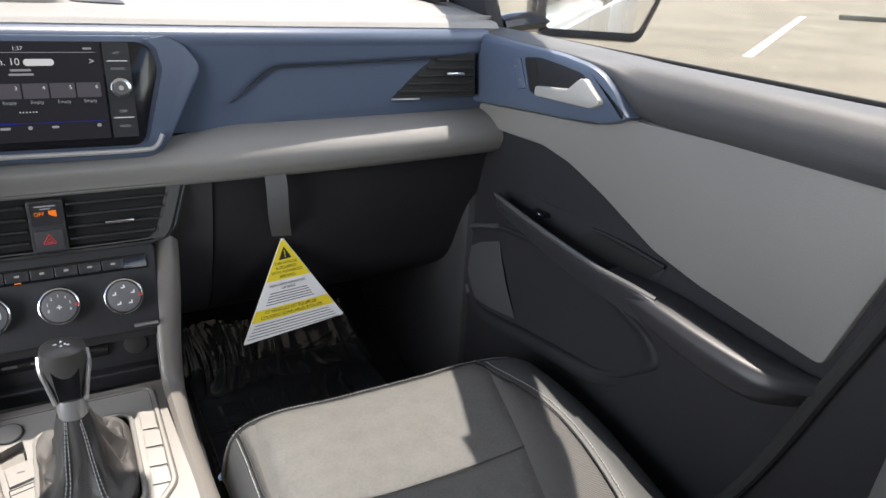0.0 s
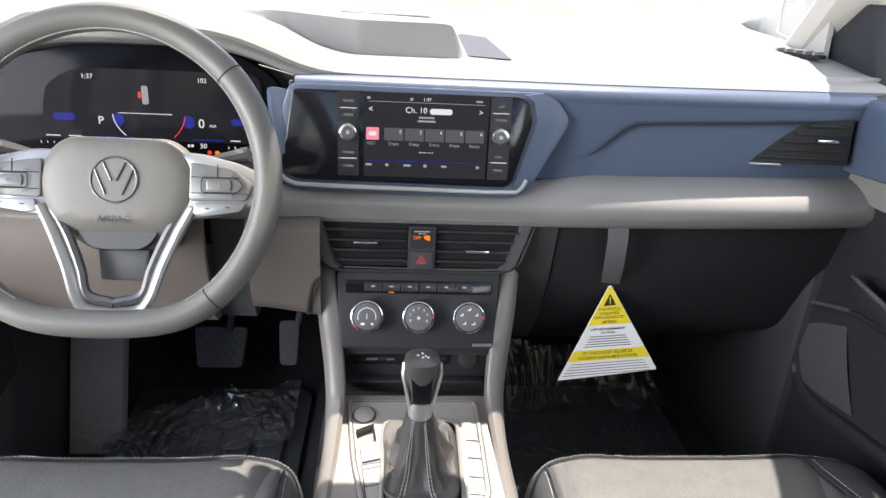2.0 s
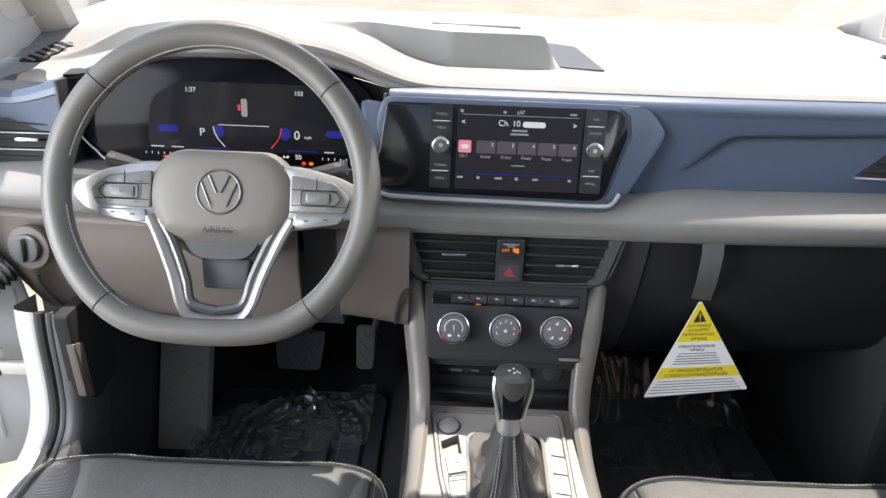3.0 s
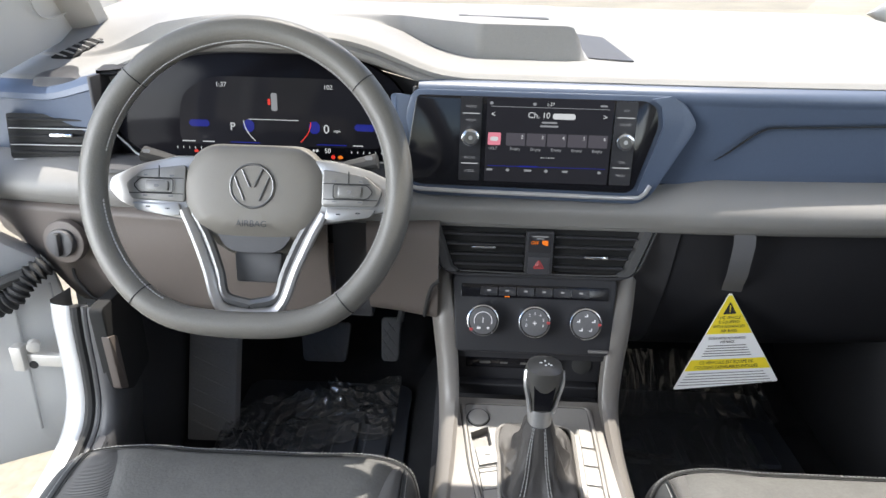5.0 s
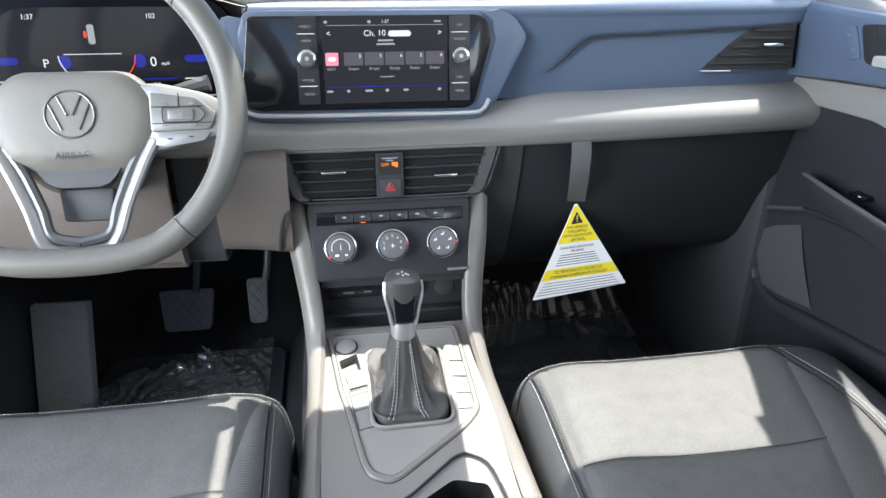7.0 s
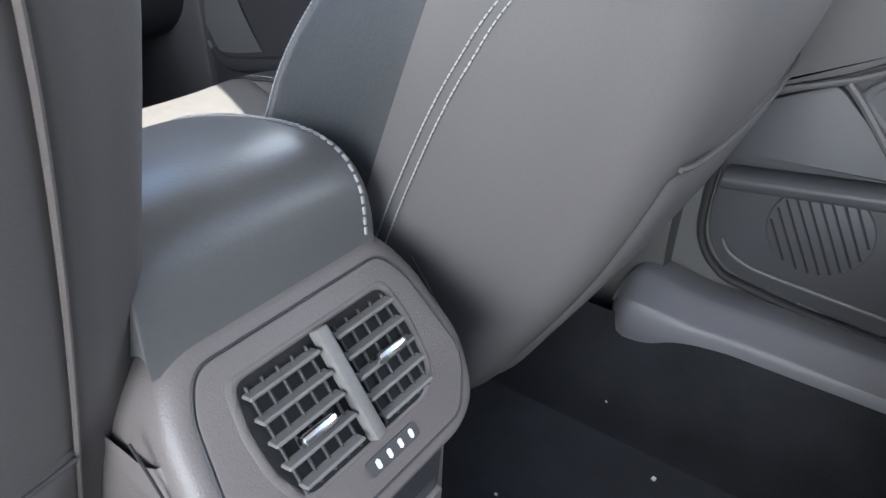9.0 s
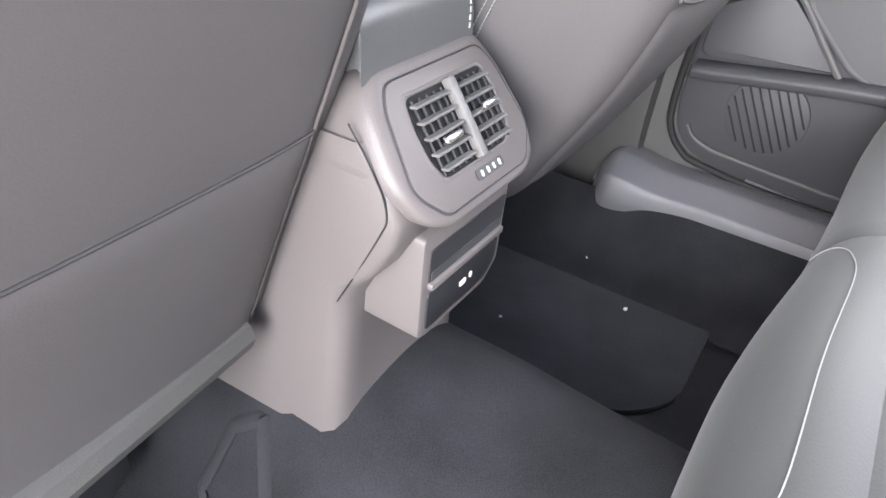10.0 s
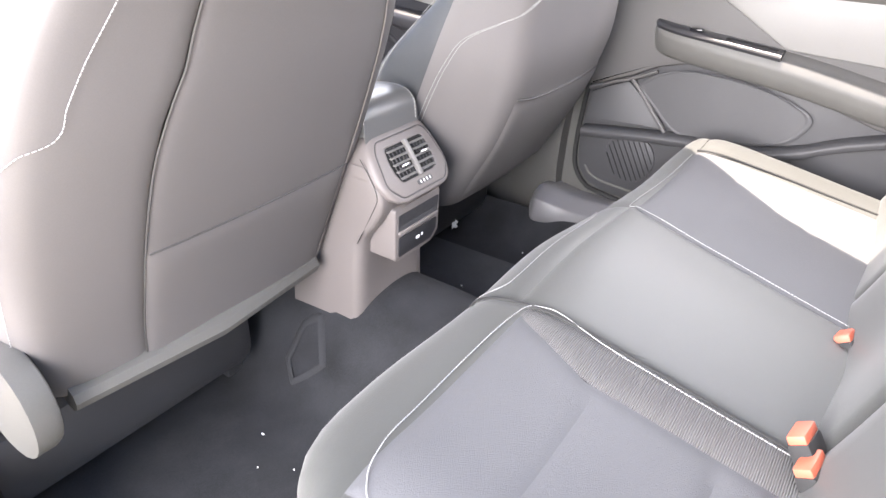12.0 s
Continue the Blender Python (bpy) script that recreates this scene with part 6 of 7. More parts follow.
def well(loop, depth, mat, label, h=0.0):
    """The walls and the floor of a pocket below a loop on the console's top."""
    rings = [[deck(x, y, h - d) for x, y in loop] for d in (0.0, 0.003, depth * 0.5, depth)]
    pocket = loft(rings, closed=True)
    pocket.faces.new([v for v in pocket.verts[-len(loop):]])
    return part("well", pocket, mat, console, label, smooth=False)


def deck_frame(x, y):
    return top @ pose(x, y, 0.004)


PLATE = rpoly([(-0.108, 0.148), (0.098, 0.148), (0.101, -0.030), (0.078, -0.057), (-0.020, -0.128), (-0.036, -0.134), (-0.062, -0.122), (-0.070, -0.098), (-0.084, -0.015), (-0.094, 0.03)], 0.012)
INNER = rpoly([(-0.101, 0.146), (0.091, 0.146), (0.093, -0.027), (0.072, -0.051), (-0.023, -0.119), (-0.034, -0.123), (-0.054, -0.114), (-0.062, -0.094), (-0.076, -0.015), (-0.087, 0.03)], 0.010)
FRAME = rrect(0.112, 0.152, 0.016, 0.006, 0.029)
COIN = rpoly([(-0.091, 0.089), (-0.064, 0.102), (-0.059, 0.067), (-0.086, 0.060)], 0.002)
CUPS = rpoly([(-0.052, -0.40), (-0.050, -0.196), (-0.043, -0.172), (-0.012, -0.153), (0.050, -0.104), (0.066, -0.099), (0.092, -0.115), (0.101, -0.15), (0.106, -0.20), (0.108, -0.40)], 0.012)
HOLE = rpoly([(0.0, -0.39), (-0.001, -0.170), (0.004, -0.155), (0.045, -0.131), (0.088, -0.143), (0.094, -0.19), (0.096, -0.39)], 0.008)
SLOT = rpoly([(-0.045, -0.39), (-0.044, -0.19), (-0.038, -0.175), (-0.019, -0.163), (-0.013, -0.169), (-0.017, -0.205), (-0.014, -0.39)], 0.005)
part("console_top", sheet([(-0.116, 0.160), (0.114, 0.160), (0.118, 0.05), (0.121, -0.15), (0.124, -0.42), (-0.124, -0.42), (-0.121, -0.15), (-0.118, 0.05)], [PLATE, CUPS], deck), RAIL, console, "satin grey console top round shifter and cup holder", smooth=False)
part("plate_rim", loft([[deck(x, y, h) for x, y in loop] for loop, h in ((PLATE, -0.004), (PLATE, 0.0012), ([tuple(Vector(a).lerp(Vector(b), 0.25)) for a, b in zip(PLATE, INNER)], 0.0034), ([tuple(Vector(a).lerp(Vector(b), 0.75)) for a, b in zip(PLATE, INNER)], 0.0034), (INNER, 0.0014), (INNER, -0.004))], closed=True), RAIL, console, "raised satin rim round the shifter plate")
for loop in (PLATE, INNER):
    part("plate_gap", tube([deck(x, y, 0.0004) for x, y in loop], 0.0009, 6, closed=True), RUBBER, console, "dark gap round the plate")
ins = part("shifter_plate", sheet(INNER, [FRAME, COIN], lambda x, y: deck(x, y, 0.0008)), PLATE_TRIM, console, "satin grey shifter plate", smooth=False)
well(FRAME, 0.014, BOOT, "dark recess below the shift boot")
well(COIN, 0.014, RAIL, "open coin slot", 0.0008)
# start button and flush switches
part("start_button", disc(0.0155, 0.004, deck_frame(-0.079, 0.1185), 32, 0.0012), PLATE_TRIM, ins, "round start button")
part("button_ring", tube([deck(-0.079 + 0.0168 * math.cos(a), 0.1185 + 0.0168 * math.sin(a), 0.0012) for a in [2 * math.pi * i / 32 for i in range(32)]], 0.0011, 6, closed=True), RUBBER, ins)
part("parking_switch", loft([[deck(x, y, h) for x, y in ((-0.0835, 0.058), (-0.055, 0.065), (-0.0495, 0.035), (-0.078, 0.028))] for h in (0.0008, 0.0045)], closed=True, caps=True), PLATE_TRIM, ins, "raised parking brake switch", smooth=False)
bars([(-0.066, 0.047, 0.008, 0.0012)], top @ pose(0, 0, 0.0049), GREYD, ins)
for a, b in (((-0.079, 0.0245), (-0.049, 0.031)), ((-0.077, 0.0175), (-0.048, 0.0235)), ((-0.0735, -0.0115), (-0.047, -0.006)), ((-0.069, -0.046), (-0.045, -0.041)), ((-0.079, 0.0245), (-0.069, -0.046))):
    part("switch_gap", tube([deck(*a, 0.001), deck(*b, 0.001)], 0.0006, 6), RUBBER, ins)
for a, b in (((-0.070, -0.0078), (-0.051, -0.0036)), ((-0.0655, -0.0428), (-0.046, -0.0385))):
    part("switch_lamp", tube([deck(*a, 0.0014), deck(*b, 0.0014)], 0.0010, 6), SILVER, ins, "thin bright line on the switch")
RS = ((0.0725, 0.104), (0.073, 0.068), (0.0725, 0.036), (0.072, 0.003), (0.0715, -0.026))
for (x, y), (x1, y1), w in zip(RS, RS[1:], (0.0185, 0.0195, 0.020, 0.0205)):
    part("switch", loft([[deck(p, q, h) for p, q in ((x, y - 0.001), (x + w, y - 0.006), (x + w, y1 - 0.001), (x1, y1 + 0.001))] for h in (0.0008, 0.0028)], closed=True, caps=True), PLATE_TRIM, ins, smooth=False)
    part("switch_gap", tube([deck(x, y, 0.0012), deck(x + w + 0.001, y - 0.005, 0.0012)], 0.0006, 6), RUBBER, ins)
part("switch_gap", tube([deck(0.0925, 0.097, 0.0012), deck(0.0935, 0.02, 0.0012), deck(0.0938, -0.022, 0.0012)], 0.0007, 6), RUBBER, ins)
# cup holder and narrow slot
part("cup_insert", sheet(CUPS, [HOLE, SLOT], lambda x, y: deck(x, y, -0.003 if (x, y) in CUPS else -0.009)), PLATE_TRIM, console, "satin light cup holder insert", angle=60)
part("cup_rim", tube([deck(x, y, 0.0) for x, y in CUPS], 0.0022, 6, closed=True), RUBBER, console, "dark gap round the cup holder")
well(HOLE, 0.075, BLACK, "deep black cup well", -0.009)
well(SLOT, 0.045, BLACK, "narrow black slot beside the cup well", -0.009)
# shift boot
part("boot_frame", tube([deck(x, y, 0.003) for x, y in FRAME], 0.0032, 8, closed=True), PLATE_TRIM, console, "satin boot frame")
secs = []
N = 64
for lev, (a, c, z, oy) in enumerate(((0.0535, 0.0735, -0.008, 0.029), (0.0535, 0.0735, 0.003, 0.029), (0.050, 0.069, 0.010, 0.029), (0.041, 0.056, 0.009, 0.029), (0.033, 0.044, 0.024, 0.032), (0.0275, 0.034, 0.048, 0.036), (0.0225, 0.026, 0.072, 0.040), (0.0170, 0.0185, 0.092, 0.041))):
    ring = []
    for i in range(N):
        t = 2 * math.pi * i / N
        ct, st = math.cos(t), math.sin(t)
        p = 5.0 if lev < 3 else (3.2, 2.6, 2.4, 2.2, 2.0)[lev - 3]
        k = (abs(ct) ** p + abs(st) ** p) ** (-1 / p)
        v = Vector((ct * 2.2, st * 2.2, lev * 0.75))
        w = (0.0, 0.02, 0.5, 1.0, 1.0, 0.8, 0.5, 0.05)[lev]
        front = 1.0 - 0.75 * max(0.0, -st) ** 3
        fold = 1 + w * front * (0.26 * noise.noise(v) + 0.18 * noise.noise(v * 2.3 + Vector((4, 1, 2)))) + 0.05 * w * math.cos(4 * t + math.pi)
        ring.append(top @ Vector((0.006 * (1 - lev / 7) + a * ct * k * fold, oy + c * st * k * fold, z + 0.010 * w * front * noise.noise(v * 1.7 + Vector((9, 3, 1))))))
    secs.append(ring)
rows = [spline([s[i] for s in secs], 34) for i in range(N)]
bt = loft([[rows[i][j] for i in range(N)] for j in range(34)], closed=True)
part("shift_boot", bt, BOOT, console, "crumpled dark leather shift boot with white stitching")
for i in (42, 43, 51, 52):
    part("stitching", stitches([p + Vector((0, -0.0008, 0.0009)) for p in rows[i][8:33]], 0.0055, 0.004, 0.0008), THREAD, console, "white stitching")
# lever
up = axes(top @ Vector((0, 0.042, 0.085)), (1, 0, 0), (0, 1, 0.0))
def lever_ring(a, c, z, oy, n=28, sq=0.6):
    out = []
    for i in range(n):
        t = 2 * math.pi * i / n
        k = (abs(math.cos(t)) ** 2.6 + abs(math.sin(t)) ** 2.6) ** (-1 / 2.6)
        out.append(up @ Vector((a * math.cos(t) * k, oy + c * math.sin(t) * k, z)))
    return out


part("lever_collar", loft([lever_ring(0.0150, 0.017, -0.012, 0), lever_ring(0.0165, 0.019, 0.0, 0), lever_ring(0.0165, 0.019, 0.022, 0), lever_ring(0.016, 0.0185, 0.028, 0)], closed=True, caps=True), SILVER, console, "silver lever collar")
kb = [lever_ring(0.0165, 0.018, 0.026, 0.0), lever_ring(0.019, 0.020, 0.045, 0.0), lever_ring(0.0235, 0.023, 0.068, -0.002), lever_ring(0.025, 0.025, 0.083, -0.004), lever_ring(0.0225, 0.0235, 0.094, -0.006), lever_ring(0.013, 0.015, 0.099, -0.007)]
part("shift_knob", loft(kb, closed=True, caps=True), KNOBT, console, "black leather shift knob")
part("knob_inlay", loft([[up @ Vector((x, -0.0205 - 0.0035 * math.sin(v * 2.2), 0.032 + 0.055 * v)) for x in [(-0.011 - 0.004 * v) + (0.022 + 0.008 * v) * i / 6 for i in range(7)]] for v in [j / 8 for j in range(9)]], thick=0.004, out=(0, -1, 0)), GLOSS, console, "gloss black inlay")
for s in (-1, 1):
    part("knob_trim", tube(spline([up @ Vector(p) for p in ((s * 0.0155, -0.012, 0.026), (s * 0.0195, -0.014, 0.05), (s * 0.0240, -0.013, 0.072), (s * 0.0235, -0.007, 0.088))], 16), 0.0042, 8, flat=0.8), SILVER, console, "chrome edge strip")
bars([(0, 0.005, 0.0025, 0.004), (-0.006, 0.0, 0.004, 0.002), (0.004, -0.002, 0.0025, 0.003), (0, -0.0055, 0.003, 0.003), (0.007, -0.005, 0.003, 0.003)], up @ pose(0, -0.008, 0.0998), PAPER, console, "gear_mark")
# armrest lid
lid = Skin([[(xa, -0.598, 0.375), (xa, -0.595, 0.402), (xa, -0.610, 0.424 + e), (xa, -0.675, 0.446 + e), (xa - 0.018, -0.76, 0.482 + e), (xa - 0.045, -0.87, 0.514 + e), (xa - 0.058, -0.94, 0.523 + e), (xa - 0.061, -0.968, 0.508 + e * 0.5), (xa - 0.061, -0.972, 0.47)] for xa, e in ((-0.010, -0.055), (-0.009, -0.005), (-0.003, 0.003), (0.030, 0.005), (0.055, 0.005), (0.080, 0.005), (0.112, 0.003), (0.121, -0.005), (0.122, -0.055))])
lidm = patch(lid, 0.0, 1.0, 0.0, 1.0, 40, 50, 0.0)
part("armrest", lidm, ARM, console, "dark leatherette armrest lid")
thread(lid, [(0.225, 0.24), (0.225, 0.5), (0.225, 0.70)], console, 0.001, r=0.0009)
thread(lid, [(0.775, 0.24), (0.775, 0.5), (0.775, 0.82), (0.775, 0.97)], console, 0.001, r=0.0009)
part("armrest_base", loft([[(-0.03 + o, y, 0.21), (-0.028 + o, y, z), (0.138 + o, y, z), (0.14 + o, y, 0.21)] for y, z, o in ((-0.61, 0.40, 0), (-0.70, 0.43, -0.005), (-0.85, 0.465, -0.03), (-0.95, 0.475, -0.048))], caps=True), DARK, console, "black armrest box")

# rear end of the console
rc = axes((0.0, -1.005, 0.432), (1, 0.0, 0), (0, 0.72, 1))
HOUSE = rpoly([(-0.066, 0.058), (0.066, 0.058), (0.080, 0.030), (0.088, -0.022), (0.076, -0.052), (0.056, -0.062), (-0.056, -0.062), (-0.076, -0.052), (-0.088, -0.022), (-0.080, 0.030)], 0.014)
GROOVE = rpoly([(-0.056, 0.046), (0.056, 0.046), (0.066, 0.030), (0.075, -0.020), (0.071, -0.030), (0.054, -0.049), (-0.054, -0.049), (-0.071, -0.030), (-0.075, -0.020), (-0.066, 0.030)], 0.008)
house = part("rear_vent_housing", plate(GROOVE, 0.008, rc @ pose(0, 0, 0.001), 0.0015), LIGHT_R, console, "light grey rear vent housing")
shell_keys = []
for gx, gy, back, drop in ((0.80, 0.80, 0.0, 0.0), (0.875, 0.88, 0.0003, 0.0), (0.92, 0.93, 0.0018, 0.0), (0.96, 0.965, 0.005, 0.0), (0.985, 0.985, 0.010, 0.001), (1.0, 0.99, 0.017, 0.002), (1.005, 0.985, 0.028, 0.003), (1.005, 0.97, 0.05, 0.006), (1.0, 0.94, 0.12, 0.012)):
    row = []
    for x, y in HOUSE:
        p = rc @ Vector((x * gx, y * gy, -0.0005))
        row.append(p + Vector((0, back, -drop if y > 0 else 0.0)))
    shell_keys.append(row)
part("rear_shell", loft(shell_keys, closed=True), LIGHT_R, console, "light grey shell round the vent", angle=60)
part("groove_line", tube([rc @ Vector((x * 1.012, y * 1.014, 0.0)) for x, y in GROOVE], 0.0007, 6, closed=True), GREYD, house, "dark joint round the vent frame")
VO = rpoly([(-0.046, 0.032), (0.046, 0.032), (0.050, 0.010), (0.048, -0.016), (0.038, -0.027), (-0.042, -0.027), (-0.049, -0.010), (-0.050, 0.010)], 0.006)
part("vent_collar", loft([[rc @ Vector((x * k, y * k + 0.0005 * (k - 1), z)) for x, y in VO] for k, z in ((1.10, 0.0011), (1.07, 0.0019), (1.03, 0.0019), (1.0, 0.0010))], closed=True), LIGHT_R, house, "light grey vent collar", angle=60)
# The rear vent's shaded inside is a flat near-black plate.
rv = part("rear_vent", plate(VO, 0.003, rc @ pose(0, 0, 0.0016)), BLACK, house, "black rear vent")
for i in range(5):
    for sd in (-1, 1):
        part("slat", box((0, 0, 0), (0.0415 - (0.005 if i == 4 else 0.001 * (i == 0)), 0.0022, 0.007), 0.0008, rc @ pose(sd * 0.0258, 0.0245 - 0.0113 * i, 0.0045, 24, 0, 0), 1), GREYS, rv, smooth=False)
for sd in (-1, 1):
    for j in range(5):
        part("vane", box((sd * (0.009 + 0.0085 * j), 0.002, 0.001), (0.0014, 0.054, 0.002), 0.0004, rc @ pose(0, 0, 0.0018), 1), DARK, rv, smooth=False)
    part("vent_tab", box((sd * 0.027, -0.004 if sd < 0 else 0.004, 0.009), (0.020, 0.0055, 0.008), 0.002, rc), CHROME, rv, "chrome vent tab")
part("vent_bar", box((0, 0.003, 0.005), (0.0075, 0.060, 0.009), 0.002, rc), GREYS, rv, "grey centre bar")
part("wheel_strip", plate(rrect(0.036, 0.008, 0.0025, 0.006, -0.0375), 0.002, rc @ pose(0, 0, 0.0022)), GREYD, house, "thumb wheel strip")
bars([(-0.0055 + 0.008 * i, -0.0375, 0.0026, 0.0048) for i in range(4)], rc @ pose(0, 0, 0.0028), PAPER, house, "white_mark")


def column_sec(z, w, yf):
    """A level cut through the console's rear column: sides, rounded corners and a flat rear face."""
    r = 0.016 if z < 0.33 else 0.007
    half = [(w + 0.008, -0.82), (w + 0.004, -0.90), (w, yf + 0.05), (w, yf + r), (w - 0.3 * r, yf + 0.3 * r), (w - r, yf), (w - 0.03, yf), (0.02, yf)]
    return [(-x, y, z) for x, y in half] + [(x, y, z) for x, y in half[::-1]]


COLUMN = ((0.44, 0.0862, -0.985), (0.415, 0.0868, -1.004), (0.392, 0.0872, -1.016), (0.370, 0.0875, -1.012), (0.345, 0.088, -0.998), (0.318, 0.0885, -0.976), (0.30, 0.089, -0.967), (0.27, 0.090, -0.965), (0.22, 0.092, -0.964), (0.15, 0.096, -0.962))
part("rear_console", loft([column_sec(*q) for q in COLUMN]), LIGHT_R, console, "light grey rear console end", angle=50)
part("console_core", box((0.0, -0.90, 0.41), (0.15, 0.14, 0.13), 0.02), LIGHT_R, console)
for sd in (-1, 1):
    part("panel_gap", tube(spline([(sd * 0.0875, y, z) for y, z in ((-0.975, 0.452), (-0.990, 0.432), (-1.003, 0.410), (-1.0065, 0.394), (-1.002, 0.381), (-0.984, 0.345), (-0.962, 0.304))], 40), 0.0007, 6), RUBBER, console, "dark joint in the console side")
um = axes((0.0, -1.0185, 0.316), (1, 0, 0), (0, -0.02, 1))
box_frame = part("pocket_block", plate(rpoly([(-0.060, 0.052), (0.062, 0.052), (0.060, -0.028), (0.040, -0.044), (-0.050, -0.044), (-0.060, -0.040)], 0.005), 0.06, um, 0.003), LIGHT_R, console, "light grey pocket block")
part("open_pocket", plate(rpoly([(-0.052, 0.040), (0.056, 0.040), (0.052, 0.008), (-0.052, 0.008)], 0.003), 0.003, um @ pose(0, 0, 0.0012)), DARK, box_frame, "open shelf pocket")
part("pocket_shelf", box((0.0, 0.0085, 0.002), (0.106, 0.007, 0.007), 0.0025, um), LIGHT_R, box_frame, "rounded shelf of the pocket")
part("pocket_floor", plate(rpoly([(-0.050, 0.020), (0.050, 0.020), (0.050, 0.010), (-0.050, 0.010)], 0.002), 0.001, um @ pose(0, 0, 0.0020)), GREYD, box_frame)
soc = part("socket_plate", plate(rpoly([(-0.052, 0.0), (0.052, 0.0), (0.050, -0.022), (0.036, -0.035), (-0.052, -0.035)], 0.004), 0.003, um @ pose(0, 0, 0.0016), 0.0008), PANEL, box_frame, "matt black socket plate")
bars([(-0.002, -0.017, 0.010, 0.006), (0.010, -0.016, 0.005, 0.006)], um @ pose(0, 0, 0.0022), PAPER, soc, "socket_symbol")
# ---------------------------------------------------------------- steering wheel
wheel = thing("steering_wheel", "black leather steering wheel with silver spokes", "steering wheel")
wm = axes((-0.384, -0.152, 0.686), (1, 0, 0), (0, 0.40, 1))
R = 0.190


def rim_at(a):
    x, y = R * math.cos(a), R * math.sin(a)
    if y < 0:
        y = -(0.178 - 0.013 * math.log(1 + math.exp((0.178 + y) / 0.013)))
    return Vector((x, y, 0.012))


rim = part("rim", tube([wm @ rim_at(2 * math.pi * i / 96) for i in range(96)], 0.0168, 16, closed=True, up=None), LEATHER, wheel, "black leather rim")
for a in (42, 138, 228, 312):
    p, q = wm @ rim_at(radians(a)), wm @ rim_at(radians(a + 1))
    d = (q - p).normalized()
    s = d.orthogonal().normalized()
    o = d.cross(s)
    part("rim_seam", tube([p + s * 0.0170 * math.cos(t) + o * 0.0170 * math.sin(t) for t in [2 * math.pi * i / 20 for i in range(20)]], 0.0008, 5, closed=True), RUBBER, rim)
for a0, a1 in ((12, 168), (188, 236), (304, 352)):
    ln = [wm @ (rim_at(radians(a0 + (a1 - a0) * i / 60)) * 0.918 + Vector((0, 0, 0.008))) for i in range(61)]
    part("stitching", stitches(ln, 0.0045, 0.0033, 0.0009), THREAD, rim, "pale stitching")
hb = rpoly([(-0.062, 0.062), (0.062, 0.062), (0.088, 0.038), (0.096, 0.004), (0.084, -0.032), (0.044, -0.076), (-0.044, -0.076), (-0.084, -0.032), (-0.096, 0.004), (-0.088, 0.038)], 0.018, 6)
secs = [[wm @ Vector((x * k, y * k + dy, z - 0.85 * max(0.0, -0.040 - y * k))) for x, y in hb] for k, z, dy in ((0.95, -0.08, -0.010), (1.035, -0.055, -0.010), (1.05, -0.039, -0.010), (1.015, -0.027, -0.010), (0.90, -0.019, -0.009), (0.76, -0.0165, -0.008), (0.62, -0.0155, -0.008), (0.52, -0.015, -0.008), (0.26, -0.0145, -0.008), (0.02, -0.0145, -0.008))]
cover = part("airbag_cover", loft(secs, closed=True, caps=True), COVER, wheel, "black airbag cover")
em = wm @ pose(0, 0.0, -0.0135)
part("emblem_ring", tube([em @ Vector((0.0275 * math.cos(t), 0.0275 * math.sin(t), 0)) for t in [2 * math.pi * i / 48 for i in range(48)]], 0.0014, 8, closed=True), SILVERD, cover, "dark satin ring emblem")
part("emblem_disc", disc(0.0265, 0.002, em @ pose(0, 0, -0.0002), 40), COVER, cover)
for pts in (((-0.013, 0.021), (-0.003, -0.001)), ((0.013, 0.021), (0.003, -0.001)), ((-0.0225, 0.012), (-0.010, -0.018)), ((0.0225, 0.012), (0.010, -0.018))):
    part("emblem_mark", tube([em @ Vector((x, y, 0.0006)) for x, y in pts], 0.0013, 6), SILVERD, cover)
words("AIRBAG", 0.0115, wm @ pose(0, -0.048, -0.0148), GREYD, cover, 0.0004)
ws = wm @ pose(0, -0.013, -0.028)
wl = wm @ pose(0, -0.002, -0.028)
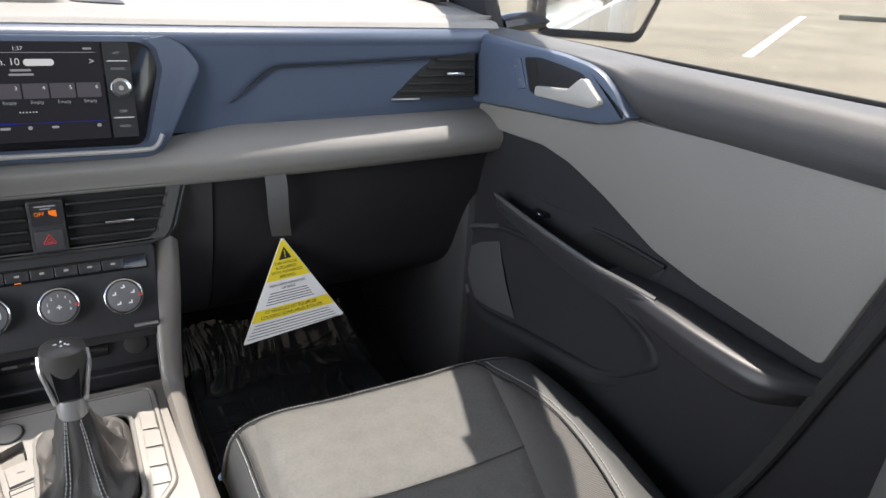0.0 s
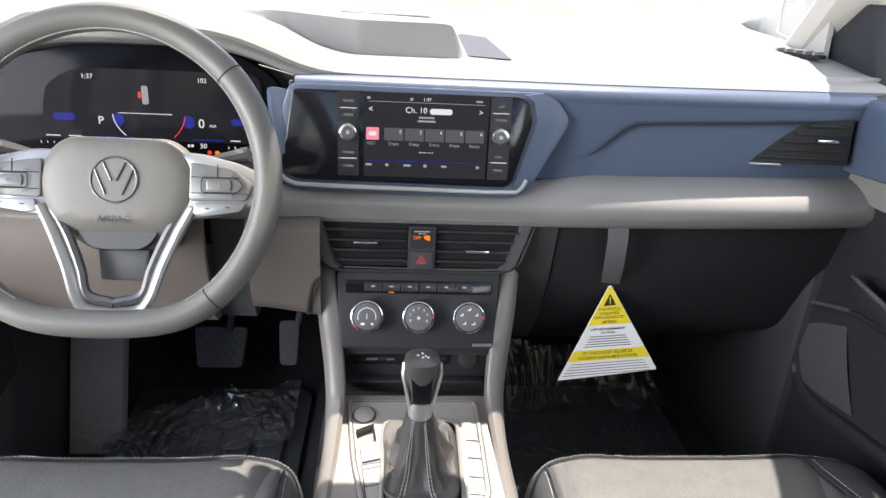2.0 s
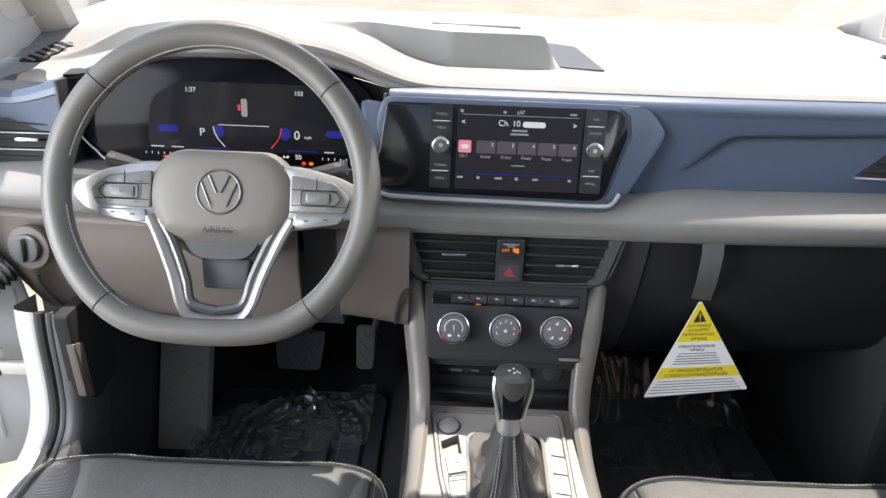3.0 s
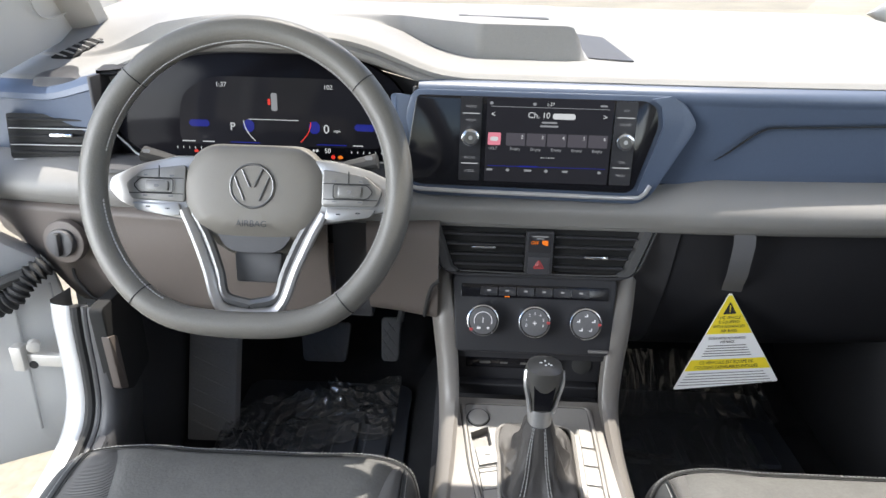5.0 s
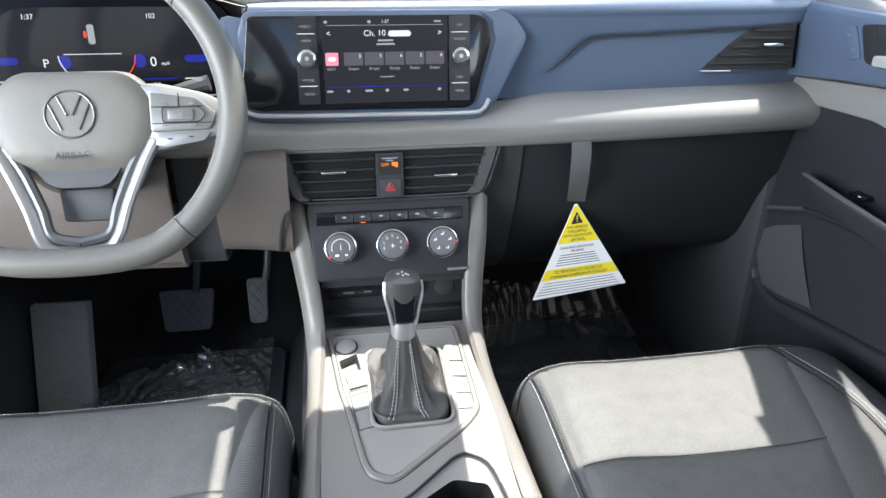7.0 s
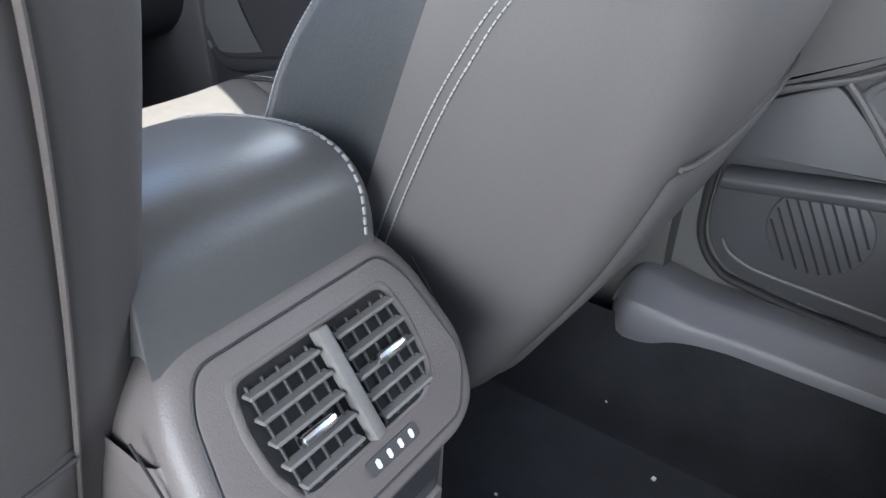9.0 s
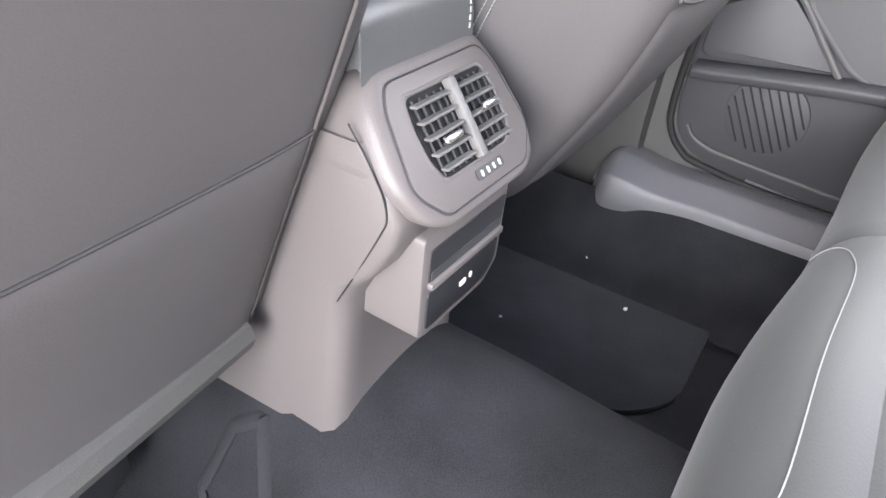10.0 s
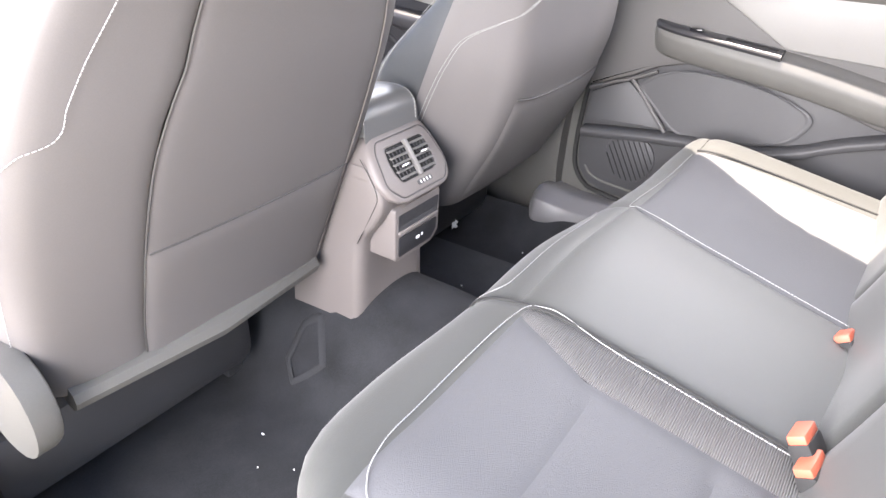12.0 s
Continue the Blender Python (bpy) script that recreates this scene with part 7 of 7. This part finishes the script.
for s in (-1, 1):
    bars([(s * 0.062, 0.003, 0.009, 0.0012), (s * 0.060, 0.0055, 0.004, 0.001)], wm @ pose(0, 0, -0.0165), GREYD, cover, "horn_mark")
    sp = part("spoke", plate(rpoly([(s * 0.072, 0.050), (s * 0.100, 0.050), (s * 0.150, 0.038), (s * 0.188, 0.020), (s * 0.190, 0.004), (s * 0.172, -0.014), (s * 0.110, -0.030), (s * 0.075, -0.034)], 0.009), 0.022, ws @ pose(0, 0, 0.004), 0.004), SATIN, wheel, "satin silver spoke")
    pad_ = part("button_pad", plate(rpoly([(s * 0.088, 0.038), (s * 0.144, 0.030), (s * 0.166, 0.012), (s * 0.158, -0.008), (s * 0.088, -0.010)], 0.005), 0.006, ws @ pose(0, 0, 0.0085), 0.002), PADS, sp, "satin grey button pad")
    part("button", plate(rrect(0.030, 0.013, 0.003, s * 0.124, 0.010), 0.003, ws @ pose(0, 0, 0.0112), 0.001), PADS, pad_)
    part("button_edge", tube([ws @ Vector((x, y, 0.0108)) for x, y in rpoly([(s * 0.103, 0.019), (s * 0.146, 0.019), (s * 0.154, 0.010), (s * 0.146, 0.001), (s * 0.103, 0.001)], 0.004)], 0.0007, 5, closed=True), RUBBER, pad_)
    for a, b in (((0.090, 0.020), (0.150, 0.020)), ((0.090, 0.000), (0.160, 0.000)), ((0.122, 0.020), (0.122, 0.036))):
        part("button_gap", tube([ws @ Vector((s * a[0], a[1], 0.0088)), ws @ Vector((s * b[0], b[1], 0.0088))], 0.0006, 5), RUBBER, pad_)
    bars([(s * 0.104, 0.023, 0.006, 0.0025), (s * 0.138, 0.023, 0.005, 0.0025), (s * 0.124, 0.010, 0.006, 0.004), (s * 0.105, -0.003, 0.006, 0.002), (s * 0.138, -0.003, 0.006, 0.002)], ws @ pose(0, 0, 0.0119), GREY_LIT, pad_, "button_symbol")
    lowb = part("lower_buttons", plate(rpoly([(s * 0.095, -0.012), (s * 0.158, -0.012), (s * 0.150, -0.022), (s * 0.105, -0.029), (s * 0.093, -0.026)], 0.004), 0.005, ws @ pose(0, 0, 0.0088), 0.001), SATIN, sp)
    bars([(s * 0.11, -0.019, 0.006, 0.002), (s * 0.135, -0.017, 0.006, 0.002)], ws @ pose(0, 0, 0.0095), GREYD, lowb, "button_symbol")
    leg = part("lower_spoke", tube(spline([wl @ Vector(p) for p in ((s * 0.090, -0.030, 0.002), (s * 0.074, -0.062, 0.004), (s * 0.056, -0.105, 0.006), (s * 0.044, -0.142, 0.008), (s * 0.030, -0.158, 0.009), (0.0, -0.162, 0.009))], 30), 0.0085, 10, flat=0.8), SATIN, wheel, "satin silver lower spoke")
    part("spoke_inner", tube(spline([wl @ Vector(p) for p in ((s * 0.078, -0.034, 0.0), (s * 0.060, -0.066, 0.0), (s * 0.043, -0.108, 0.002), (s * 0.033, -0.140, 0.004), (0.0, -0.150, 0.005))], 24), 0.007, 8), SILVERD, wheel)
part("column_shroud", loft([[wm @ Vector((x, y, z)) for x, y in rpoly([(-0.05, 0.03), (0.05, 0.03), (0.055, -0.05), (0.035, -0.085), (-0.035, -0.085), (-0.055, -0.05)], 0.02)] for z in (-0.03, -0.09, -0.17)], closed=True, caps=True), GREYD, wheel, "dark column shroud")
part("column_panel", plate(rpoly([(-0.032, -0.085), (0.032, -0.085), (0.028, -0.125), (-0.028, -0.125)], 0.005), 0.02, wm @ pose(0, 0, -0.05), 0.002), GREYD, wheel)
for s in (-1, 1):
    st = part("stalk", tube(spline([wm @ Vector(p) for p in ((s * 0.05, 0.015, -0.05), (s * 0.11, 0.030, -0.048), (s * 0.155, 0.040, -0.046))], 12), lambda t: 0.006 + 0.007 * t, 10, flat=0.8), RUBBER, wheel, "control stalk")
    bars([(s * 0.145, 0.042, 0.010, 0.005)], wm @ pose(0, 0, -0.031), GREY_LIT, st)
# ---------------------------------------------------------------- pedals, mats and clutter
def pedal(name, x0, x1, z0, z1, y, label):
    p = thing(name, label, "pedal")
    m = axes(((x0 + x1) / 2, y, (z0 + z1) / 2), (1, 0, 0), (0, 0.45, 1))
    w, h = x1 - x0, (z1 - z0)
    part("pedal_pad", plate(rpoly([(-w * 0.5, h * 0.5), (w * 0.5, h * 0.5), (w * 0.42, -h * 0.5), (-w * 0.42, -h * 0.5)], 0.012), 0.014, m, 0.003), RUBBER_G, p)
    b = None
    n = max(3, round(w / 0.017))
    for sgn in (-1, 1):
        for i in range(-n, n + 1):
            o = i * 0.017
            b = box((o, 0, 0.001), (0.0035, h * 1.25, 0.004), 0.0, m @ pose(0, 0, 0, 0, 0, 38 * sgn), bm=b)
    bmesh.ops.bisect_plane(b, geom=b.verts[:] + b.edges[:] + b.faces[:], plane_co=m @ Vector((w * 0.42, 0, 0)), plane_no=m.to_3x3() @ Vector((1, 0, 0)), clear_outer=True)
    bmesh.ops.bisect_plane(b, geom=b.verts[:] + b.edges[:] + b.faces[:], plane_co=m @ Vector((-w * 0.42, 0, 0)), plane_no=m.to_3x3() @ Vector((-1, 0, 0)), clear_outer=True)
    bmesh.ops.bisect_plane(b, geom=b.verts[:] + b.edges[:] + b.faces[:], plane_co=m @ Vector((0, h * 0.46, 0)), plane_no=m.to_3x3() @ Vector((0, 1, 0)), clear_outer=True)
    bmesh.ops.bisect_plane(b, geom=b.verts[:] + b.edges[:] + b.faces[:], plane_co=m @ Vector((0, -h * 0.46, 0)), plane_no=m.to_3x3() @ Vector((0, -1, 0)), clear_outer=True)
    part("tread_rib", b, RUBBER_G, p, smooth=False)
    part("pedal_arm", tube(spline([((x0 + x1) / 2 + 0.02, y + 0.015, z1 - 0.01), ((x0 + x1) / 2 + 0.03, y + 0.03, z1 + 0.06), ((x0 + x1) / 2 + 0.03, y + 0.10, z1 + 0.2)], 12), 0.008, 8), SILVERD, p)
    return p


pedal("brake_pedal", -0.477, -0.360, 0.089, 0.180, 0.385, "black rubber brake pedal with crossed ribs")
pedal("accelerator_pedal", -0.292, -0.245, 0.088, 0.190, 0.40, "black rubber accelerator pedal with crossed ribs")
fr = thing("foot_rest", "grey ribbed rubber foot rest in the footwell", "foot rest")
fm = axes((-0.630, 0.235, 0.115), (1, 0, 0), (0, 0.38, 1))
part("rest_plate", plate(rpoly([(-0.052, 0.12), (0.052, 0.12), (0.050, -0.125), (-0.052, -0.125)], 0.006), 0.03, fm, 0.003), RUBBER_L, fr)
for i in range(7):
    part("tread_rib", box((0, 0, 0.001), (0.092, 0.004, 0.004), 0.001, fm @ pose(0, -0.10 + 0.034 * i, 0, 0, 0, -24), 1), RUBBER_L, fr, smooth=False)


def floor_mat(x0, x1, y0, y1, label):
    mt = thing("floor_mat", label, "floor mat", group="floor mats")
    part("mat_base", plate(rpoly([(x0, y0), (x1, y0), (x1, y1), (x0, y1)], 0.04), 0.012, pose(0, 0, 0.016), 0.004), RUBBER_M, mt)
    n = int((x1 - x0 - 0.05) / 0.066)
    for i in range(n):
        x = x0 + 0.060 + 0.066 * i
        for j in range(3):
            yy = y1 - 0.21 - j * 0.13
            part("mat_rib", box((x, yy, 0.0185), (0.052, 0.112, 0.012), 0.005, Matrix(), 1), RUBBER_M, mt)
    return mt


floor_mat(-0.60, -0.215, -0.30, 0.40, "black rubber driver mat with raised ribs")
floor_mat(0.205, 0.60, -0.30, 0.42, "black rubber passenger mat with raised ribs")


def film(x0, x1, y0, y1, z, lean, seed, label, n=60, amp=1.0, fx=12.0, fy=10.0, cx=0.0, cy=0.0, skew=0.0):
    """A sheet of crumpled clear film."""
    f = thing("plastic_film", label, "plastic film", group="plastic films")
    rows = []
    for j in range(n + 1):
        v = j / n
        row = []
        for i in range(n + 1):
            u = i / n
            x, y = x0 + (x1 - x0) * u, y0 + (y1 - y0) * v + skew * (u - 0.5) + 0.03 * noise.noise((u * 4, seed, 1.5)) * (1 if v > 0.5 else -1)
            p = Vector((x * 9, y * 9, seed))
            w = noise.noise(p * 0.5) * 6
            a = abs(noise.noise(p * 0.7)) * 0.016 + (1 - abs(noise.noise(Vector((x * fx + w * 0.3, y * fy, seed))))) ** 3 * 0.012 + (1 - abs(noise.noise(Vector((x * 7, y * 9 + w * 0.3, seed + 4))))) ** 4 * 0.006
            k = amp * (0.35 + 0.8 * math.exp(-((x - cx) ** 2 + (y - cy) ** 2) / 0.005))
            row.append((x, y, z + lean * v * v + a * k))
        rows.append(row)
    part("sheet", loft(rows), FILM, f, angle=180)
    return f


film(-0.60, -0.242, 0.12, 0.338, 0.026, 0.004, 3.0, "crumpled clear plastic film on the driver mat", 150, 2.0, 34, 24, -0.41, 0.335, 0.13)
film(0.195, 0.60, 0.29, 0.475, 0.022, 0.07, 7.0, "crumpled clear plastic film on the passenger mat", 150, 1.9, 44, 6, 0.30, 0.38)
film(0.19, 0.52, 0.03, 0.30, 0.022, 0.0, 11.0, "thin clear plastic film on the passenger mat", 90, 1.1, 26, 18, 0.21, 0.07)

# rear carpet marks and scraps
rug = thing("rear_mat", "dark carpet mat in the rear footwell", "floor mat")
part("mat_base", plate(rpoly([(0.225, -0.70), (0.545, -0.70), (0.56, -1.18), (0.29, -1.182), (0.225, -1.12)], 0.07, 8), 0.006, pose(0, 0, 0.006), 0.002), CARPET_D, rug)
for x, y, z, w, h in ((0.535, -0.929, 0.017, 0.006, 0.013), (0.419, -1.064, 0.017, 0.005, 0.006), (0.600, -0.978, 0.10, 0.003, 0.005), (0.290, -0.927, 0.017, 0.003, 0.004), (0.505, -0.965, 0.017, 0.002, 0.004), (0.198, -1.160, 0.02, 0.006, 0.006), (-0.276, -0.902, 0.002, 0.003, 0.006), (-0.24, -1.02, 0.002, 0.003, 0.004), (-0.30, -1.00, 0.002, 0.002, 0.003), (-0.33, -0.95, 0.002, 0.002, 0.003)):
    sc = thing("lint_scrap", "small white lint scrap on the carpet", "scrap", group="lint scraps")
    part("scrap", box((0, 0, 0), (w, h, 0.003), 0.0008, pose(x, y, max(z, tunnel_z(x, y) + 0.002), 0, 0, 640 * x), 1), PAPER, sc)
ft = thing("fabric_tag", "small crumpled white label under the passenger seat", "label")
part("label", loft([[(0.428 + 0.007 * j, -0.806 + 0.004 * math.sin(3.1 * k + 1.7 * j), 0.064 + 0.006 * k + 0.003 * math.sin(2.2 * j)) for k in range(4)] for j in range(4)], thick=0.0006, out=(0, -1, 0)), PAPER, ft)
RIDGE = [(-0.106, -0.889), (-0.145, -0.924), (-0.176, -0.871), (-0.155, -0.842), (-0.120, -0.858)]
dent = thing("carpet_ridge", "pale pressed ridge in the tunnel carpet", "carpet mark")
part("ridge", tube([(x, y, tunnel_z(x, y) + 0.001) for x, y in [Vector(q).lerp(Vector(w), i / 6).to_tuple() for q, w in zip(RIDGE, RIDGE[1:] + RIDGE[:1]) for i in range(6)]], 0.009, 8, closed=True, flat=0.3), CARPET_L, dent)

# ---------------------------------------------------------------- warning tag
tag = thing("warning_tag", "yellow and white triangular warning card hanging from the glovebox", "tag")
tm = axes((0.325, 0.012, 0.37), (1, 0.15, 0), (0, 0.3, 1))
TRI = [(0.003, 0.104), (0.093, -0.050), (-0.090, -0.056)]


def band(z0, z1, inset=0.0, lift=0.0):
    """The slice of the card between two heights."""
    def edge(z, a, b):
        t = (z - a[1]) / (b[1] - a[1])
        return a[0] + (b[0] - a[0]) * t
    out = []
    for z in (z0, z1):
        out.append((edge(z, TRI[2], TRI[0]) + inset, edge(z, TRI[1], TRI[0]) - inset))
    return [(out[0][0], z0), (out[0][1], z0), (out[1][1], z1), (out[1][0], z1)]


card = part("card", plate(rpoly(TRI, 0.004), 0.0012, tm), PAPER, tag, "white triangular card")
part("print_field", plate(band(0.034, 0.097, 0.0012), 0.0003, tm @ pose(0, 0, 0.0004)), YELLOW, card, "yellow field")
part("print_field", plate(band(-0.026, -0.008, 0.0012), 0.0003, tm @ pose(0, 0, 0.0004)), YELLOW, card, "yellow field")
TT = tm @ pose(0, 0, 0.0007)
part("warning_symbol", plate(rpoly([(-0.009, 0.066), (0.014, 0.067), (0.003, 0.087)], 0.002), 0.0003, TT), INK, card, "black warning triangle")
bars([(0.003, 0.077, 0.0018, 0.008), (0.003, 0.0705, 0.002, 0.002)], TT @ pose(0, 0, 0.0004), YELLOW, card, "symbol_mark")
for i, txt in enumerate(("THIS VEHICLE", "IS EQUIPPED", "WITH ADVANCED", "AIR BAGS")):
    words(txt, 0.0066, TT @ pose(0.002, 0.0605 - 0.0072 * i, 0), INK, card, 0.0001)
words("EVEN WITH ADVANCED", 0.0058, TT @ pose(0.0, 0.0265, 0), INK, card, 0.0001)
words("AIR BAGS", 0.0058, TT @ pose(0.0, 0.0205, 0), INK, card, 0.0001)
bars([(0, 0.0145 - 0.0042 * i, 0.066 + 0.005 * i, 0.0014) for i in range(5)], TT, GREYS, card)
words("CE VÉHICULE EST ÉQUIPÉ DE", 0.0072, TT @ pose(0.0, -0.0135, 0), INK, card, 0.0001)
words("COUSSINS GONFLABLES ÉVOLUÉS", 0.0072, TT @ pose(0.0, -0.0212, 0), INK, card, 0.0001)
bars([(0, -0.031 - 0.0046 * i, 0.132 + 0.008 * i, 0.0011) for i in range(5)], TT, GREYS, card)
sp = loft([[(x - 0.016, y, z), (x + 0.016, y, z)] for x, y, z in ((0.300, -0.016, 0.600), (0.301, -0.022, 0.575), (0.307, -0.006, 0.52), (0.318, 0.026, 0.487), (0.326, 0.046, 0.462))], thick=0.0008, out=(0, -1, 0))
part("strap", sp, STRAP, tag, "grey cardboard strap")

# ---------------------------------------------------------------- outside


def ground_z(x, y):
    return FLOOR_Z + math.tan(radians(2.4)) * x + math.tan(radians(1.55)) * y


def on_ground(x, y, turn, lift=0.0):
    return pose(x, y, ground_z(x, y) + lift, 1.55, -2.4, 0) @ pose(0, 0, 0, 0, 0, turn)


pl = tagged(part("parking_line", plate(rrect(7.6, 0.13, 0.01), 0.006, on_ground(11.4, 6.94, 29.6, 0.006)), PAINT), "white painted parking bay line", "road marking", kind="structure")
ws_ = thing("wheel_stop", "grey concrete wheel stop in the car park", "wheel stop")
part("block", box((0, 0, 0.05), (1.8, 0.18, 0.12), 0.03, on_ground(15.6, 7.5, -50)), STOP, ws_)
